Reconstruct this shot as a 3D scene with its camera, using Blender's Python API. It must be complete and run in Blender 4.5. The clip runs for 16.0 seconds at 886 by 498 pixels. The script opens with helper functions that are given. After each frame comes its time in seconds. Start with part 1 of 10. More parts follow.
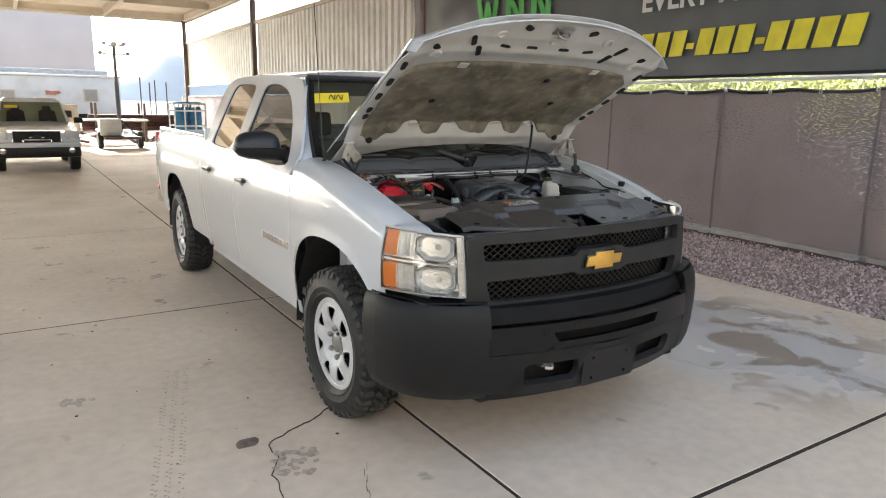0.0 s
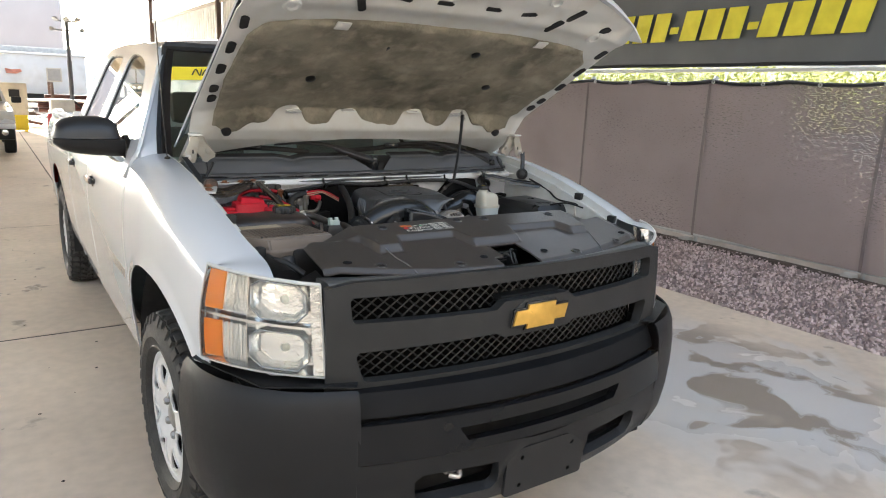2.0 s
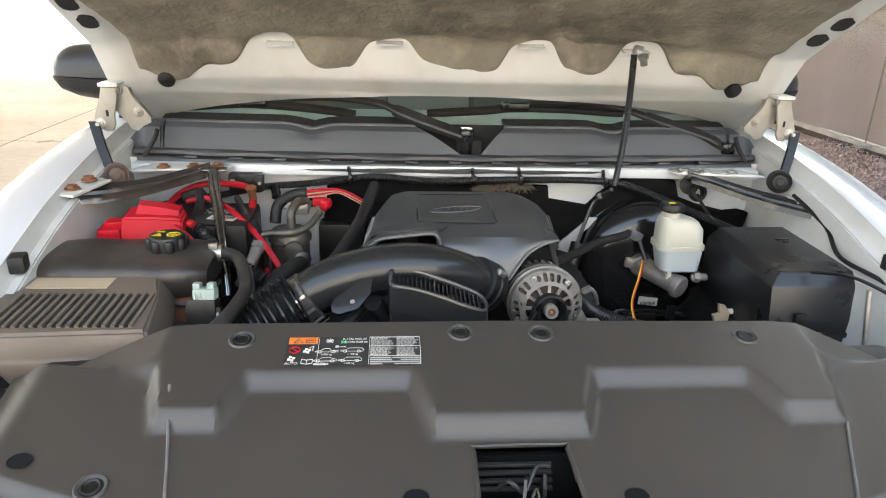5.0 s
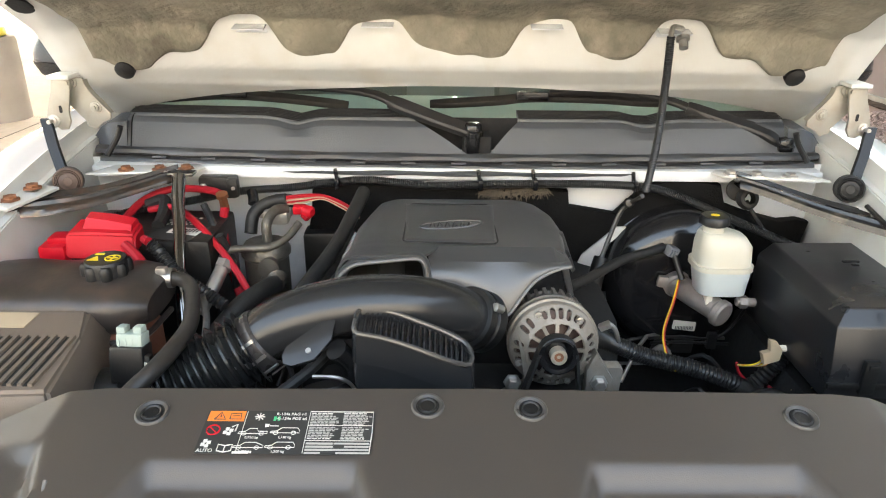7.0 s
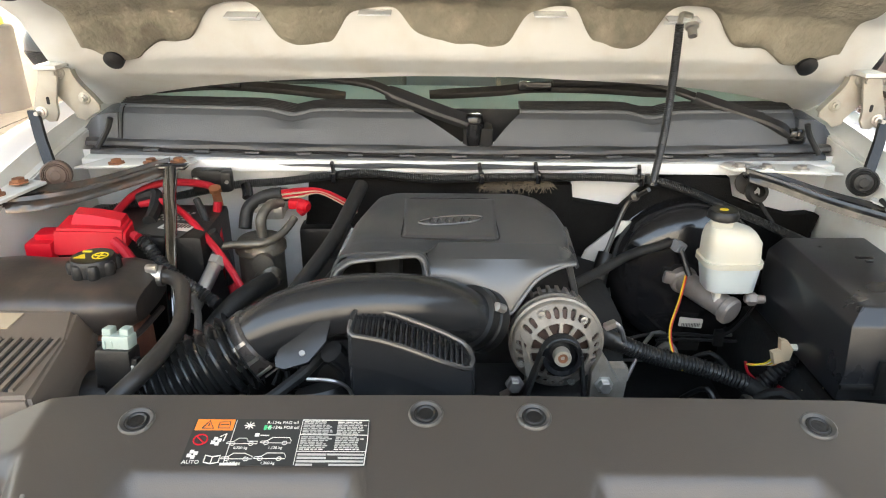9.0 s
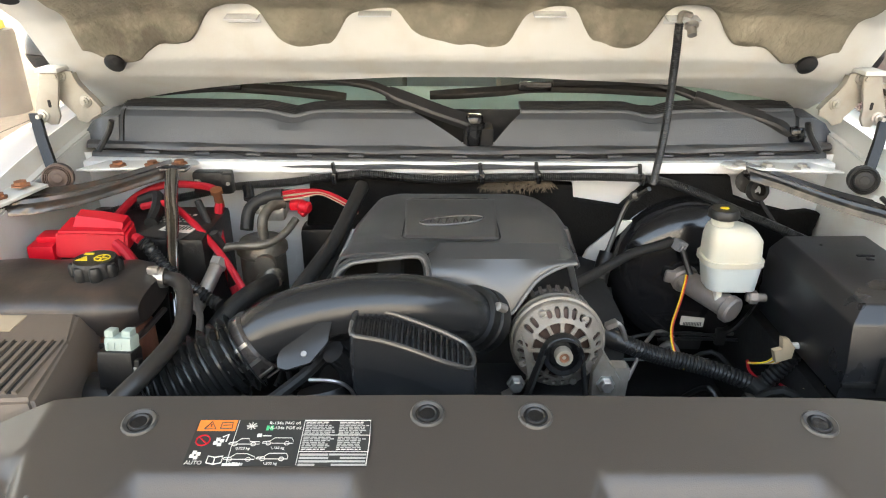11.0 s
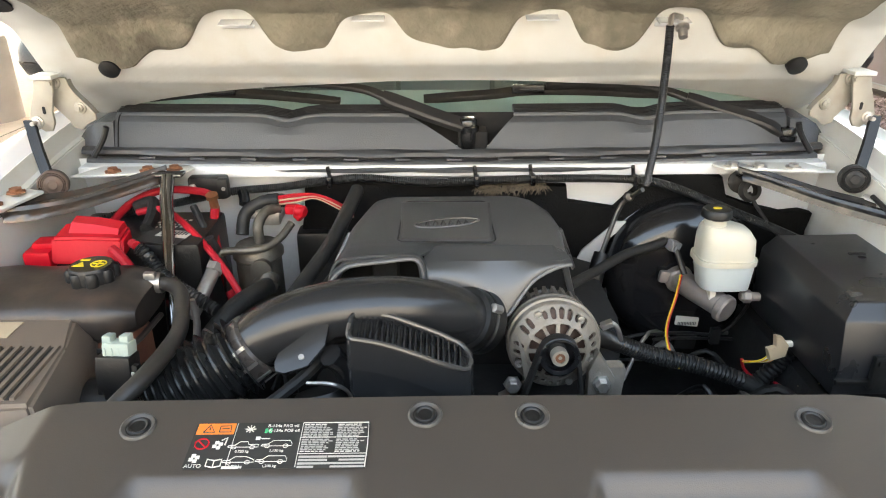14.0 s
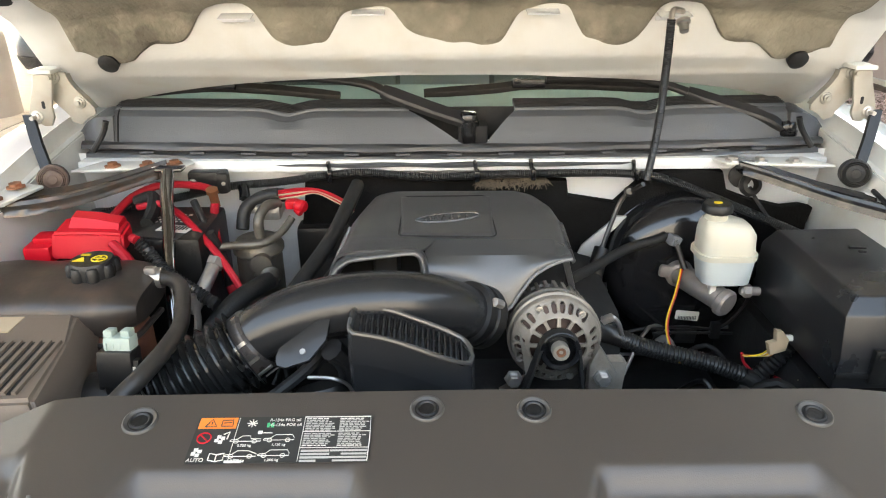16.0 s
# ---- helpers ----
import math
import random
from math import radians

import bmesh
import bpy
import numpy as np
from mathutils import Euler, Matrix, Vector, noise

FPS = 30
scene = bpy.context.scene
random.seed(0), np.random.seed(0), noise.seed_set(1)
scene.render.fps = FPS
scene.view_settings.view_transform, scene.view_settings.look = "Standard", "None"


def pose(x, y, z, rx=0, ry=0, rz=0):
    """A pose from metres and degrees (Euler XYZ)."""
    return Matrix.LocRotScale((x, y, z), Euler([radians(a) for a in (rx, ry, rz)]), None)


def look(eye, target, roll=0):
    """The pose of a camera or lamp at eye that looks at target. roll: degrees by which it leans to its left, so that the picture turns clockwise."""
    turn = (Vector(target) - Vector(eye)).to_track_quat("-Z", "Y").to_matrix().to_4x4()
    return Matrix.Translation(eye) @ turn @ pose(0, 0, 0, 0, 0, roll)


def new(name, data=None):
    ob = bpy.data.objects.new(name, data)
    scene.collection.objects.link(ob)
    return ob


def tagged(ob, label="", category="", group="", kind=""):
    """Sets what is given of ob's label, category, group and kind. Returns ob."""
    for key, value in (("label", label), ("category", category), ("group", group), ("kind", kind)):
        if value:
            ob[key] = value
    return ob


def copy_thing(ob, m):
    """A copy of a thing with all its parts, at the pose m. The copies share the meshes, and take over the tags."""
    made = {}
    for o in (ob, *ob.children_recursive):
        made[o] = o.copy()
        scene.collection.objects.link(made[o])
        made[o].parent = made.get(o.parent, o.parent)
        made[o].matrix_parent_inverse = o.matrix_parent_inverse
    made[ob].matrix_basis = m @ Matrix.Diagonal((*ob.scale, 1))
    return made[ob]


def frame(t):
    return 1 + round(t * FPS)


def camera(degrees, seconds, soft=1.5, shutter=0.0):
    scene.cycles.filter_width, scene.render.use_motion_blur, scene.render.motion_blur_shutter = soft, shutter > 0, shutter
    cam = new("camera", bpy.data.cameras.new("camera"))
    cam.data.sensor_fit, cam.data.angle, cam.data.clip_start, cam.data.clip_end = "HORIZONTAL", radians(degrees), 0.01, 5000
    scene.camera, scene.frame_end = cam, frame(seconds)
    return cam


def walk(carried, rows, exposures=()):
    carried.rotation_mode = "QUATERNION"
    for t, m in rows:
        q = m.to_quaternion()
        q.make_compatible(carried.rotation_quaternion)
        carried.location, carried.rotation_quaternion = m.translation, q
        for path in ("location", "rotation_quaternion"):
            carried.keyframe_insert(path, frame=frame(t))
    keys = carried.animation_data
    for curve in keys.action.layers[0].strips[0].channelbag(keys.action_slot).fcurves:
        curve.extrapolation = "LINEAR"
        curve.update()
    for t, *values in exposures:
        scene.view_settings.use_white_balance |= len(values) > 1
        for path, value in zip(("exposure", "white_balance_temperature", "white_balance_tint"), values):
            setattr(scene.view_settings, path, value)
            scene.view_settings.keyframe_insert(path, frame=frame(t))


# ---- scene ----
cam = camera(66.2, 16.0, soft=1.1)
PATH = [
    (0, (-2.256, -3.12, 1.609), (-1.207, -1.468, 1.197), 1.0),
    (0.5, (-2.112, -2.92, 1.611), (-0.989, -1.31, 1.229), 0.3),
    (1, (-1.885, -2.799, 1.596), (-0.767, -1.2, 1.155), 0.1),
    (1.5, (-1.625, -2.686, 1.606), (-0.568, -1.05, 1.152), 2.8),
    (2, (-1.404, -2.468, 1.592), (-0.315, -0.849, 1.151), 2.3),
    (2.5, (-1.203, -2.284, 1.604), (-0.119, -0.662, 1.16), 0.0),
    (3, (-0.921, -2.132, 1.606), (0.078, -0.466, 1.131), 3.0),
    (3.5, (-0.664, -1.965, 1.603), (0.143, -0.226, 1.034), 1.0),
    (4, (-0.47, -1.722, 1.608), (0.158, 0.085, 1.024), 2.3),
    (4.5, (-0.292, -1.544, 1.607), (0.073, 0.314, 0.963), 1.9),
    (4.6, (-0.251, -1.505, 1.611), (0.057, 0.363, 0.967), 2.4),
    (4.7, (-0.211, -1.476, 1.614), (0.023, 0.398, 0.955), 2.4),
    (6.8, (-0.038, -1.173, 1.632), (-0.041, 0.663, 0.841), 0.4),
    (7, (-0.039, -1.171, 1.629), (-0.027, 0.668, 0.843), 0.7),
    (7.5, (-0.036, -1.157, 1.627), (-0.05, 0.671, 0.817), 0.2),
    (8, (-0.04, -1.147, 1.626), (-0.035, 0.68, 0.813), 0.3),
    (8.5, (-0.036, -1.135, 1.623), (-0.024, 0.692, 0.81), 0.6),
    (9, (-0.036, -1.131, 1.624), (-0.028, 0.696, 0.81), 0.6),
    (11.5, (-0.035, -1.135, 1.624), (-0.029, 0.694, 0.814), 0.1),
    (12, (-0.037, -1.139, 1.626), (-0.021, 0.691, 0.818), 0.2),
    (12.5, (-0.034, -1.14, 1.626), (-0.028, 0.69, 0.818), -0.2),
    (13, (-0.036, -1.138, 1.625), (-0.022, 0.692, 0.818), -0.2),
    (13.5, (-0.039, -1.138, 1.626), (-0.016, 0.694, 0.823), -0.0),
    (14, (-0.036, -1.139, 1.625), (-0.018, 0.693, 0.822), -0.2),
    (14.5, (-0.035, -1.14, 1.626), (-0.022, 0.689, 0.815), -0.3),
    (15, (-0.036, -1.14, 1.626), (-0.026, 0.688, 0.814), -0.2),
    (15.5, (-0.036, -1.138, 1.624), (-0.02, 0.687, 0.808), -0.2),
    (16, (-0.039, -1.139, 1.624), (-0.018, 0.687, 0.808), -0.2),
]
EXPOSURES = [(0, 2.3, 5780, 5), (2.0, 2.68, 5800, 5), (3.5, 2.98, 5700, 4), (4.5, 3.33, 5850, 4), (7.0, 3.82, 6250, 4), (16.0, 3.82, 6250, 4)]
walk(cam, [(t, look(eye, target, roll)) for t, eye, target, roll in PATH], EXPOSURES)

# ---- light ----
SUN_DIR = Vector((-0.10, 0.93, 0.36)).normalized()
world = bpy.data.worlds.new("world")
scene.world = world
world.use_nodes = True
wn, wl = world.node_tree.nodes, world.node_tree.links
sky = wn.new("ShaderNodeTexSky")
sky.sky_type = "NISHITA"
sky.sun_disc = False
sky.sun_elevation = math.asin(SUN_DIR.z)
sky.sun_rotation = math.atan2(SUN_DIR.x, SUN_DIR.y)
sky.dust_density = 6.0
sky.ozone_density = 0.4
haze = wn.new("ShaderNodeHueSaturation")
haze.inputs["Saturation"].default_value = 0.55
wl.new(sky.outputs[0], haze.inputs["Color"])
wl.new(haze.outputs[0], wn["Background"].inputs[0])
wn["Background"].inputs[1].default_value = 0.15
sun = new("sun", bpy.data.lights.new("sun", "SUN"))
sun.data.energy, sun.data.angle, sun.data.color = 4.0, radians(0.5), (1.0, 0.93, 0.82)
sun.matrix_world = look(SUN_DIR * 60, (0, 0, 0))


# ---- materials ----
def M(name, col, rough=0.5, metal=0.0, var=0.12, scale=6.0, bump=0.05, bscale=120.0, coat=0.0, tint=None, dirt=0.0, dirtcol=(0.3, 0.25, 0.19), rvar=0.12, spec=0.5):
    """Procedural surface: base colour with broad and fine variation, uneven gloss and a fine relief."""
    m = bpy.data.materials.new(name)
    m.use_nodes = True
    n, l = m.node_tree.nodes, m.node_tree.links
    b = n["Principled BSDF"]
    tc = n.new("ShaderNodeTexCoord")
    big, fine = n.new("ShaderNodeTexNoise"), n.new("ShaderNodeTexNoise")
    big.inputs["Scale"].default_value, big.inputs["Detail"].default_value = scale, 5
    fine.inputs["Scale"].default_value, fine.inputs["Detail"].default_value = bscale, 3
    l.new(tc.outputs["Object"], big.inputs["Vector"])
    l.new(tc.outputs["Object"], fine.inputs["Vector"])
    ramp = n.new("ShaderNodeMix")
    ramp.data_type = "RGBA"
    other = tint or tuple(c * (1 - var) for c in col)
    ramp.inputs["A"].default_value = (*[min(1, c * (1 + var * 0.5)) for c in col], 1)
    ramp.inputs["B"].default_value = (*other, 1)
    st = n.new("ShaderNodeMapRange")
    st.inputs["From Min"].default_value, st.inputs["From Max"].default_value = 0.3, 0.7
    l.new(big.outputs["Fac"], st.inputs["Value"])
    l.new(st.outputs["Result"], ramp.inputs["Factor"])
    out = ramp.outputs["Result"]
    if dirt:
        dn = n.new("ShaderNodeTexNoise")
        dn.inputs["Scale"].default_value, dn.inputs["Detail"].default_value = scale * 2.7, 8
        l.new(tc.outputs["Object"], dn.inputs["Vector"])
        dr = n.new("ShaderNodeMapRange")
        dr.inputs["From Min"].default_value, dr.inputs["From Max"].default_value, dr.inputs["To Max"].default_value = 0.48, 0.72, dirt
        l.new(dn.outputs["Fac"], dr.inputs["Value"])
        dm = n.new("ShaderNodeMix")
        dm.data_type = "RGBA"
        dm.inputs["B"].default_value = (*dirtcol, 1)
        l.new(dr.outputs["Result"], dm.inputs["Factor"])
        l.new(out, dm.inputs["A"])
        out = dm.outputs["Result"]
    l.new(out, b.inputs["Base Color"])
    rr = n.new("ShaderNodeMapRange")
    rr.inputs["To Min"].default_value, rr.inputs["To Max"].default_value = max(0.02, rough - rvar), min(1, rough + rvar)
    l.new(big.outputs["Fac"], rr.inputs["Value"])
    l.new(rr.outputs["Result"], b.inputs["Roughness"])
    b.inputs["Metallic"].default_value = metal
    b.inputs["Specular IOR Level"].default_value = spec
    b.inputs["Coat Weight"].default_value = coat
    b.inputs["Coat Roughness"].default_value = 0.06
    if bump:
        bp = n.new("ShaderNodeBump")
        bp.inputs["Strength"].default_value, bp.inputs["Distance"].default_value = bump, 0.004
        l.new(fine.outputs["Fac"], bp.inputs["Height"])
        l.new(bp.outputs["Normal"], b.inputs["Normal"])
    return m


def node(m, kind, **inputs):
    nd = m.node_tree.nodes.new(kind)
    for k, v in inputs.items():
        nd.inputs[k].default_value = v
    return nd


WHITE = M("white_paint", (0.64, 0.665, 0.685), 0.26, coat=0.8, var=0.02, scale=1.2, bump=0.0, rvar=0.0)
WHITE_IN = M("white_primer", (0.60, 0.605, 0.58), 0.40, coat=0.2, var=0.06, scale=5, bump=0.05, bscale=60, dirt=0.35, dirtcol=(0.48, 0.43, 0.34))
TEXBLACK = M("textured_black_plastic", (0.014, 0.014, 0.0145), 0.42, var=0.25, scale=5, bump=0.25, bscale=900, rvar=0.08, spec=0.30)
GLOSSBLACK = M("gloss_black_plastic", (0.012, 0.012, 0.013), 0.18, var=0.2, bump=0.02, coat=0.3)
GRILLEGREY = M("charcoal_plastic", (0.031, 0.031, 0.030), 0.42, var=0.15, bump=0.2, bscale=800, rvar=0.06, spec=0.25)
COVERGREY = M("moulded_grey_plastic", (0.054, 0.0465, 0.040), 0.36, var=0.12, scale=3, bump=0.08, bscale=700, rvar=0.05, spec=0.6)
ENGBLACK = M("engine_bay_black", (0.008, 0.008, 0.008), 0.42, var=0.4, scale=9, bump=0.15, bscale=200, dirt=0.2, dirtcol=(0.032, 0.028, 0.022))
DEEPBLACK = M("chassis_black", (0.012, 0.012, 0.012), 0.8, var=0.4, scale=9, bump=0.2, dirt=0.3, dirtcol=(0.04, 0.035, 0.03))
DUCTBLACK = M("smooth_duct_plastic", (0.022, 0.0225, 0.0235), 0.18, var=0.15, scale=5, bump=0.06, bscale=500, rvar=0.06)
RUBBER = M("black_rubber", (0.012, 0.012, 0.0115), 0.6, var=0.3, scale=12, bump=0.2, bscale=300, dirt=0.3, dirtcol=(0.055, 0.047, 0.038))
LOOM = M("split_loom_plastic", (0.02, 0.02, 0.0195), 0.32, var=0.3, bump=0.1)
TYRE = M("tyre_rubber", (0.014, 0.0138, 0.0135), 0.62, var=0.3, scale=14, bump=0.4, bscale=250, dirt=0.35, dirtcol=(0.05, 0.044, 0.037))
STEELW = M("silver_wheel_paint", (0.66, 0.66, 0.66), 0.42, metal=0.15, var=0.08, scale=9, bump=0.05, dirt=0.2, dirtcol=(0.35, 0.32, 0.28))
CHROME = M("chrome", (0.75, 0.75, 0.75), 0.12, metal=1.0, var=0.05, bump=0.02, rvar=0.05)
STEEL = M("zinc_steel", (0.52, 0.50, 0.47), 0.38, metal=0.85, var=0.25, scale=20, bump=0.15, dirt=0.3, dirtcol=(0.3, 0.22, 0.14))
GUSSET = M("worn_gusset_paint", (0.10, 0.088, 0.077), 0.17, metal=0.6, var=0.6, scale=16, bump=0.05, bscale=120, dirt=0.55, dirtcol=(0.17, 0.085, 0.045))
RUSTBOLT = M("rust_bolt", (0.22, 0.09, 0.04), 0.8, var=0.5, scale=60)
RUSTY = M("rusty_steel", (0.07, 0.06, 0.053), 0.24, metal=0.6, var=0.5, scale=26, bump=0.3, bscale=300, dirt=0.7, dirtcol=(0.17, 0.075, 0.035))
GLASSY = M("reservoir_plastic", (0.50, 0.50, 0.44), 0.4, var=0.08, scale=10, bump=0.05, tint=(0.55, 0.50, 0.38))
RED = M("red_plastic", (0.50, 0.006, 0.018), 0.42, var=0.15, bump=0.04, spec=0.25)
REDWIRE = M("red_cable", (0.42, 0.010, 0.022), 0.45, var=0.2, bump=0.05, spec=0.3)
ORANGE = M("orange_wire", (0.62, 0.25, 0.03), 0.5, var=0.2)
YELLOW = M("yellow_paint", (0.75, 0.58, 0.02), 0.5, var=0.1)
GOLD = M("gold_emblem", (0.66, 0.40, 0.08), 0.33, metal=0.55, var=0.12, scale=30, bump=0.1, bscale=900)
BROWN = M("rust_brown_plastic", (0.25, 0.10, 0.06), 0.55, var=0.4, scale=14, bump=0.15)
LABELW = M("label_white", (0.68, 0.66, 0.60), 0.5, var=0.06)
LABELG = M("label_print", (0.42, 0.41, 0.38), 0.5, var=0.06)
LABELB = M("label_black", (0.03, 0.03, 0.028), 0.5, var=0.1)
ORANGEL = M("label_orange", (0.75, 0.20, 0.03), 0.5, var=0.08)
GREENL = M("label_green", (0.08, 0.5, 0.2), 0.5)
TANCARD = M("aged_paper", (0.45, 0.36, 0.24), 0.7, var=0.12)


def insulation():
    m = M("felt_insulation", (0.25, 0.23, 0.175), 0.92, var=0.3, scale=5, bump=0.9, bscale=90, tint=(0.095, 0.086, 0.064), dirt=0.75, dirtcol=(0.36, 0.325, 0.25), rvar=0.03)
    return m


FELT = insulation()


def thin_pane(name, tint, ior=1.5):
    """A thin pane: tinted see-through glass with a Fresnel gloss."""
    m = bpy.data.materials.new(name)
    m.use_nodes = True
    n, l = m.node_tree.nodes, m.node_tree.links
    n.remove(n["Principled BSDF"])
    tr, gl, mix, fr = n.new("ShaderNodeBsdfTransparent"), n.new("ShaderNodeBsdfGlossy"), n.new("ShaderNodeMixShader"), n.new("ShaderNodeFresnel")
    tr.inputs["Color"].default_value = (*tint, 1)
    gl.inputs["Roughness"].default_value = 0.02
    fr.inputs["IOR"].default_value = ior
    l.new(fr.outputs[0], mix.inputs[0])
    l.new(tr.outputs[0], mix.inputs[1])
    l.new(gl.outputs[0], mix.inputs[2])
    l.new(mix.outputs[0], n["Material Output"].inputs["Surface"])
    return m


SIDEGLASS = thin_pane("pale_side_glass", (0.55, 0.60, 0.58), 2.2)
LENS = thin_pane("clear_lens", (0.95, 0.95, 0.93), 1.4)
SHIELD = thin_pane("windscreen_glass", (0.66, 0.79, 0.70), 1.9)


# ---- mesh helpers ----
def thing(name, label, category, group="", at=(0, 0, 0), kind=""):
    ob = new(name)
    ob.location = at
    return tagged(ob, label, category, group, kind)


def finish(bm, angle=38):
    bmesh.ops.recalc_face_normals(bm, faces=bm.faces)
    for f in bm.faces:
        f.smooth = True
    lim = radians(angle)
    for e in bm.edges:
        if len(e.link_faces) == 2 and e.calc_face_angle(0) > lim:
            e.smooth = False


def part(name, bm, material, parent=None, label="", solid=0.0, angle=38, offset=-1.0, shadow=True):
    finish(bm, angle)
    if solid:
        for e in bm.edges:
            if len(e.link_faces) == 1:
                e.smooth = False
    me = bpy.data.meshes.new(name)
    bm.to_mesh(me)
    bm.free()
    me.materials.append(material)
    ob = new(name, me)
    if parent is not None:
        ob.parent = parent
        ob.location = -Vector(parent.location) if parent.parent is None else Vector((0, 0, 0))
    if label:
        ob["label"] = label
    if solid:
        md = ob.modifiers.new("thickness", "SOLIDIFY")
        md.thickness, md.offset = solid, offset
    ob.visible_shadow = shadow
    return ob


def whole(name, bm, material, label, category, kind="", group="", **kw):
    return tagged(part(name, bm, material, **kw), label, category, group, kind)


def B():
    return bmesh.new()


def xf(bm, verts, m):
    bmesh.ops.transform(bm, matrix=m, verts=verts)


def box(bm, c, s, bev=0.0, rot=(0, 0, 0), seg=2):
    r = bmesh.ops.create_cube(bm, size=1)
    v = r["verts"]
    xf(bm, v, Matrix.Diagonal((*s, 1)))
    if bev:
        ed = list({e for x in v for e in x.link_edges})
        r2 = bmesh.ops.bevel(bm, geom=ed, offset=min(bev, min(s) * 0.48), segments=seg, profile=0.6, affect="EDGES")
        v = list({x for f in r2["faces"] for x in f.verts} | {x for x in v if x.is_valid})
    xf(bm, v, pose(*c, *rot))
    return bm


def loft(bm, secs, closed=True, caps=True):
    rows = [[bm.verts.new(p) for p in s] for s in secs]
    n = len(rows[0])
    for a, b in zip(rows, rows[1:]):
        for i in range(n if closed else n - 1):
            j = (i + 1) % n
            try:
                bm.faces.new((a[i], a[j], b[j], b[i]))
            except ValueError:
                pass
    if caps and closed:
        for r in (rows[0], rows[-1]):
            try:
                bm.faces.new(r)
            except ValueError:
                pass
    return bm


def spline(pts, n=6):
    p = [Vector(q) for q in pts]
    if len(p) < 3:
        return [p[0].lerp(p[-1], i / n) for i in range(n + 1)]
    out = []
    for i in range(len(p) - 1):
        a, b, c, d = p[max(i - 1, 0)], p[i], p[i + 1], p[min(i + 2, len(p) - 1)]
        for k in range(n):
            t = k / n
            out.append(0.5 * ((2 * b) + (c - a) * t + (2 * a - 5 * b + 4 * c - d) * t * t + (3 * b - a - 3 * c + d) * t ** 3))
    out.append(p[-1])
    return out


def tube(bm, pts, r, seg=10, n=6, rib=0.0, pitch=0.006, smooth=True, caps=True):
    """A pipe along the points; rib makes it corrugated."""
    line = spline(pts, n) if smooth else [Vector(p) for p in pts]
    if rib:
        fine = [line[0]]
        for a, b in zip(line, line[1:]):
            k = max(1, int((b - a).length / (pitch / 2)))
            fine += [a.lerp(b, (i + 1) / k) for i in range(k)]
        line = fine
    secs = []
    ref = None
    for i, p in enumerate(line):
        d = (line[min(i + 1, len(line) - 1)] - line[max(i - 1, 0)]).normalized()
        if ref is None:
            ref = d.orthogonal().normalized()
        ref = (ref - d * ref.dot(d)).normalized()
        o = d.cross(ref)
        rad = r(i / (len(line) - 1)) if callable(r) else r
        if rib:
            rad += rib * (0.5 if i % 2 else -0.5)
        secs.append([p + rad * (math.cos(a) * ref + math.sin(a) * o) for a in (2 * math.pi * k / seg for k in range(seg))])
    return loft(bm, secs, True, caps)


def bar(bm, pts, w, th, up=(0, -0.5, 0.85), n=5):
    """A flat strap along the points, its width tapering through the table w."""
    line = spline(pts, n)
    secs = []
    for i, p in enumerate(line):
        d = (line[min(i + 1, len(line) - 1)] - line[max(i - 1, 0)]).normalized()
        u = Vector(up)
        u = (u - d * u.dot(d)).normalized()
        o = d.cross(u)
        k = lerp(w, i / (len(line) - 1)) / 2
        secs.append([p + o * a * k + u * b * th for a, b in ((-1, -0.5), (-1, 0.2), (-0.75, 0.5), (0.75, 0.5), (1, 0.2), (1, -0.5))])
    return loft(bm, secs)


def lathe(bm, prof, m=None, seg=24, caps=True):
    m = m or Matrix()
    secs = [[m @ Vector((r * math.cos(a), r * math.sin(a), h)) for a in (2 * math.pi * k / seg for k in range(seg))] for r, h in prof]
    return loft(bm, secs, True, caps)


def axis(p, d):
    """Matrix whose z axis points along d, at p."""
    return Matrix.Translation(p) @ Vector(d).to_track_quat("Z", "Y").to_matrix().to_4x4()


def cyl(bm, a, b, r, seg=16, bev=0.0):
    a, b = Vector(a), Vector(b)
    h = (b - a).length
    prof = [(r, 0), (r, h)] if not bev else [(r - bev, 0), (r, bev), (r, h - bev), (r - bev, h)]
    return lathe(bm, prof, axis(a, b - a), seg)


def prism(bm, pts, d, m=None, bev=0.0):
    """An outline in the local xy plane, raised by d along local z."""
    m = m or Matrix()
    v = [bm.verts.new((x, y, 0)) for x, y in pts]
    f = bm.faces.new(v)
    r = bmesh.ops.extrude_face_region(bm, geom=[f])
    top = [g for g in r["geom"] if isinstance(g, bmesh.types.BMVert)]
    bmesh.ops.translate(bm, verts=top, vec=(0, 0, d))
    allv = v + top
    if bev:
        tope = [e for e in {e for x in top for e in x.link_edges} if all(q in top for q in e.verts)]
        r2 = bmesh.ops.bevel(bm, geom=tope, offset=bev, segments=2, profile=0.6, affect="EDGES")
        allv = list({x for f2 in r2["faces"] for x in f2.verts} | {x for x in allv if x.is_valid})
    xf(bm, allv, m)
    return bm


def holed(bm, outer, holes, fmap):
    """A flat sheet with holes, laid into space by fmap(a, b)."""
    edges = []
    for loop in (outer, *holes):
        v = [bm.verts.new((a, b, 0)) for a, b in loop]
        edges += [bm.edges.new((v[i], v[(i + 1) % len(v)])) for i in range(len(v))]
    bmesh.ops.triangle_fill(bm, edges=edges, use_beauty=True)
    for v in bm.verts:
        v.co = fmap(v.co.x, v.co.y)
    return bm


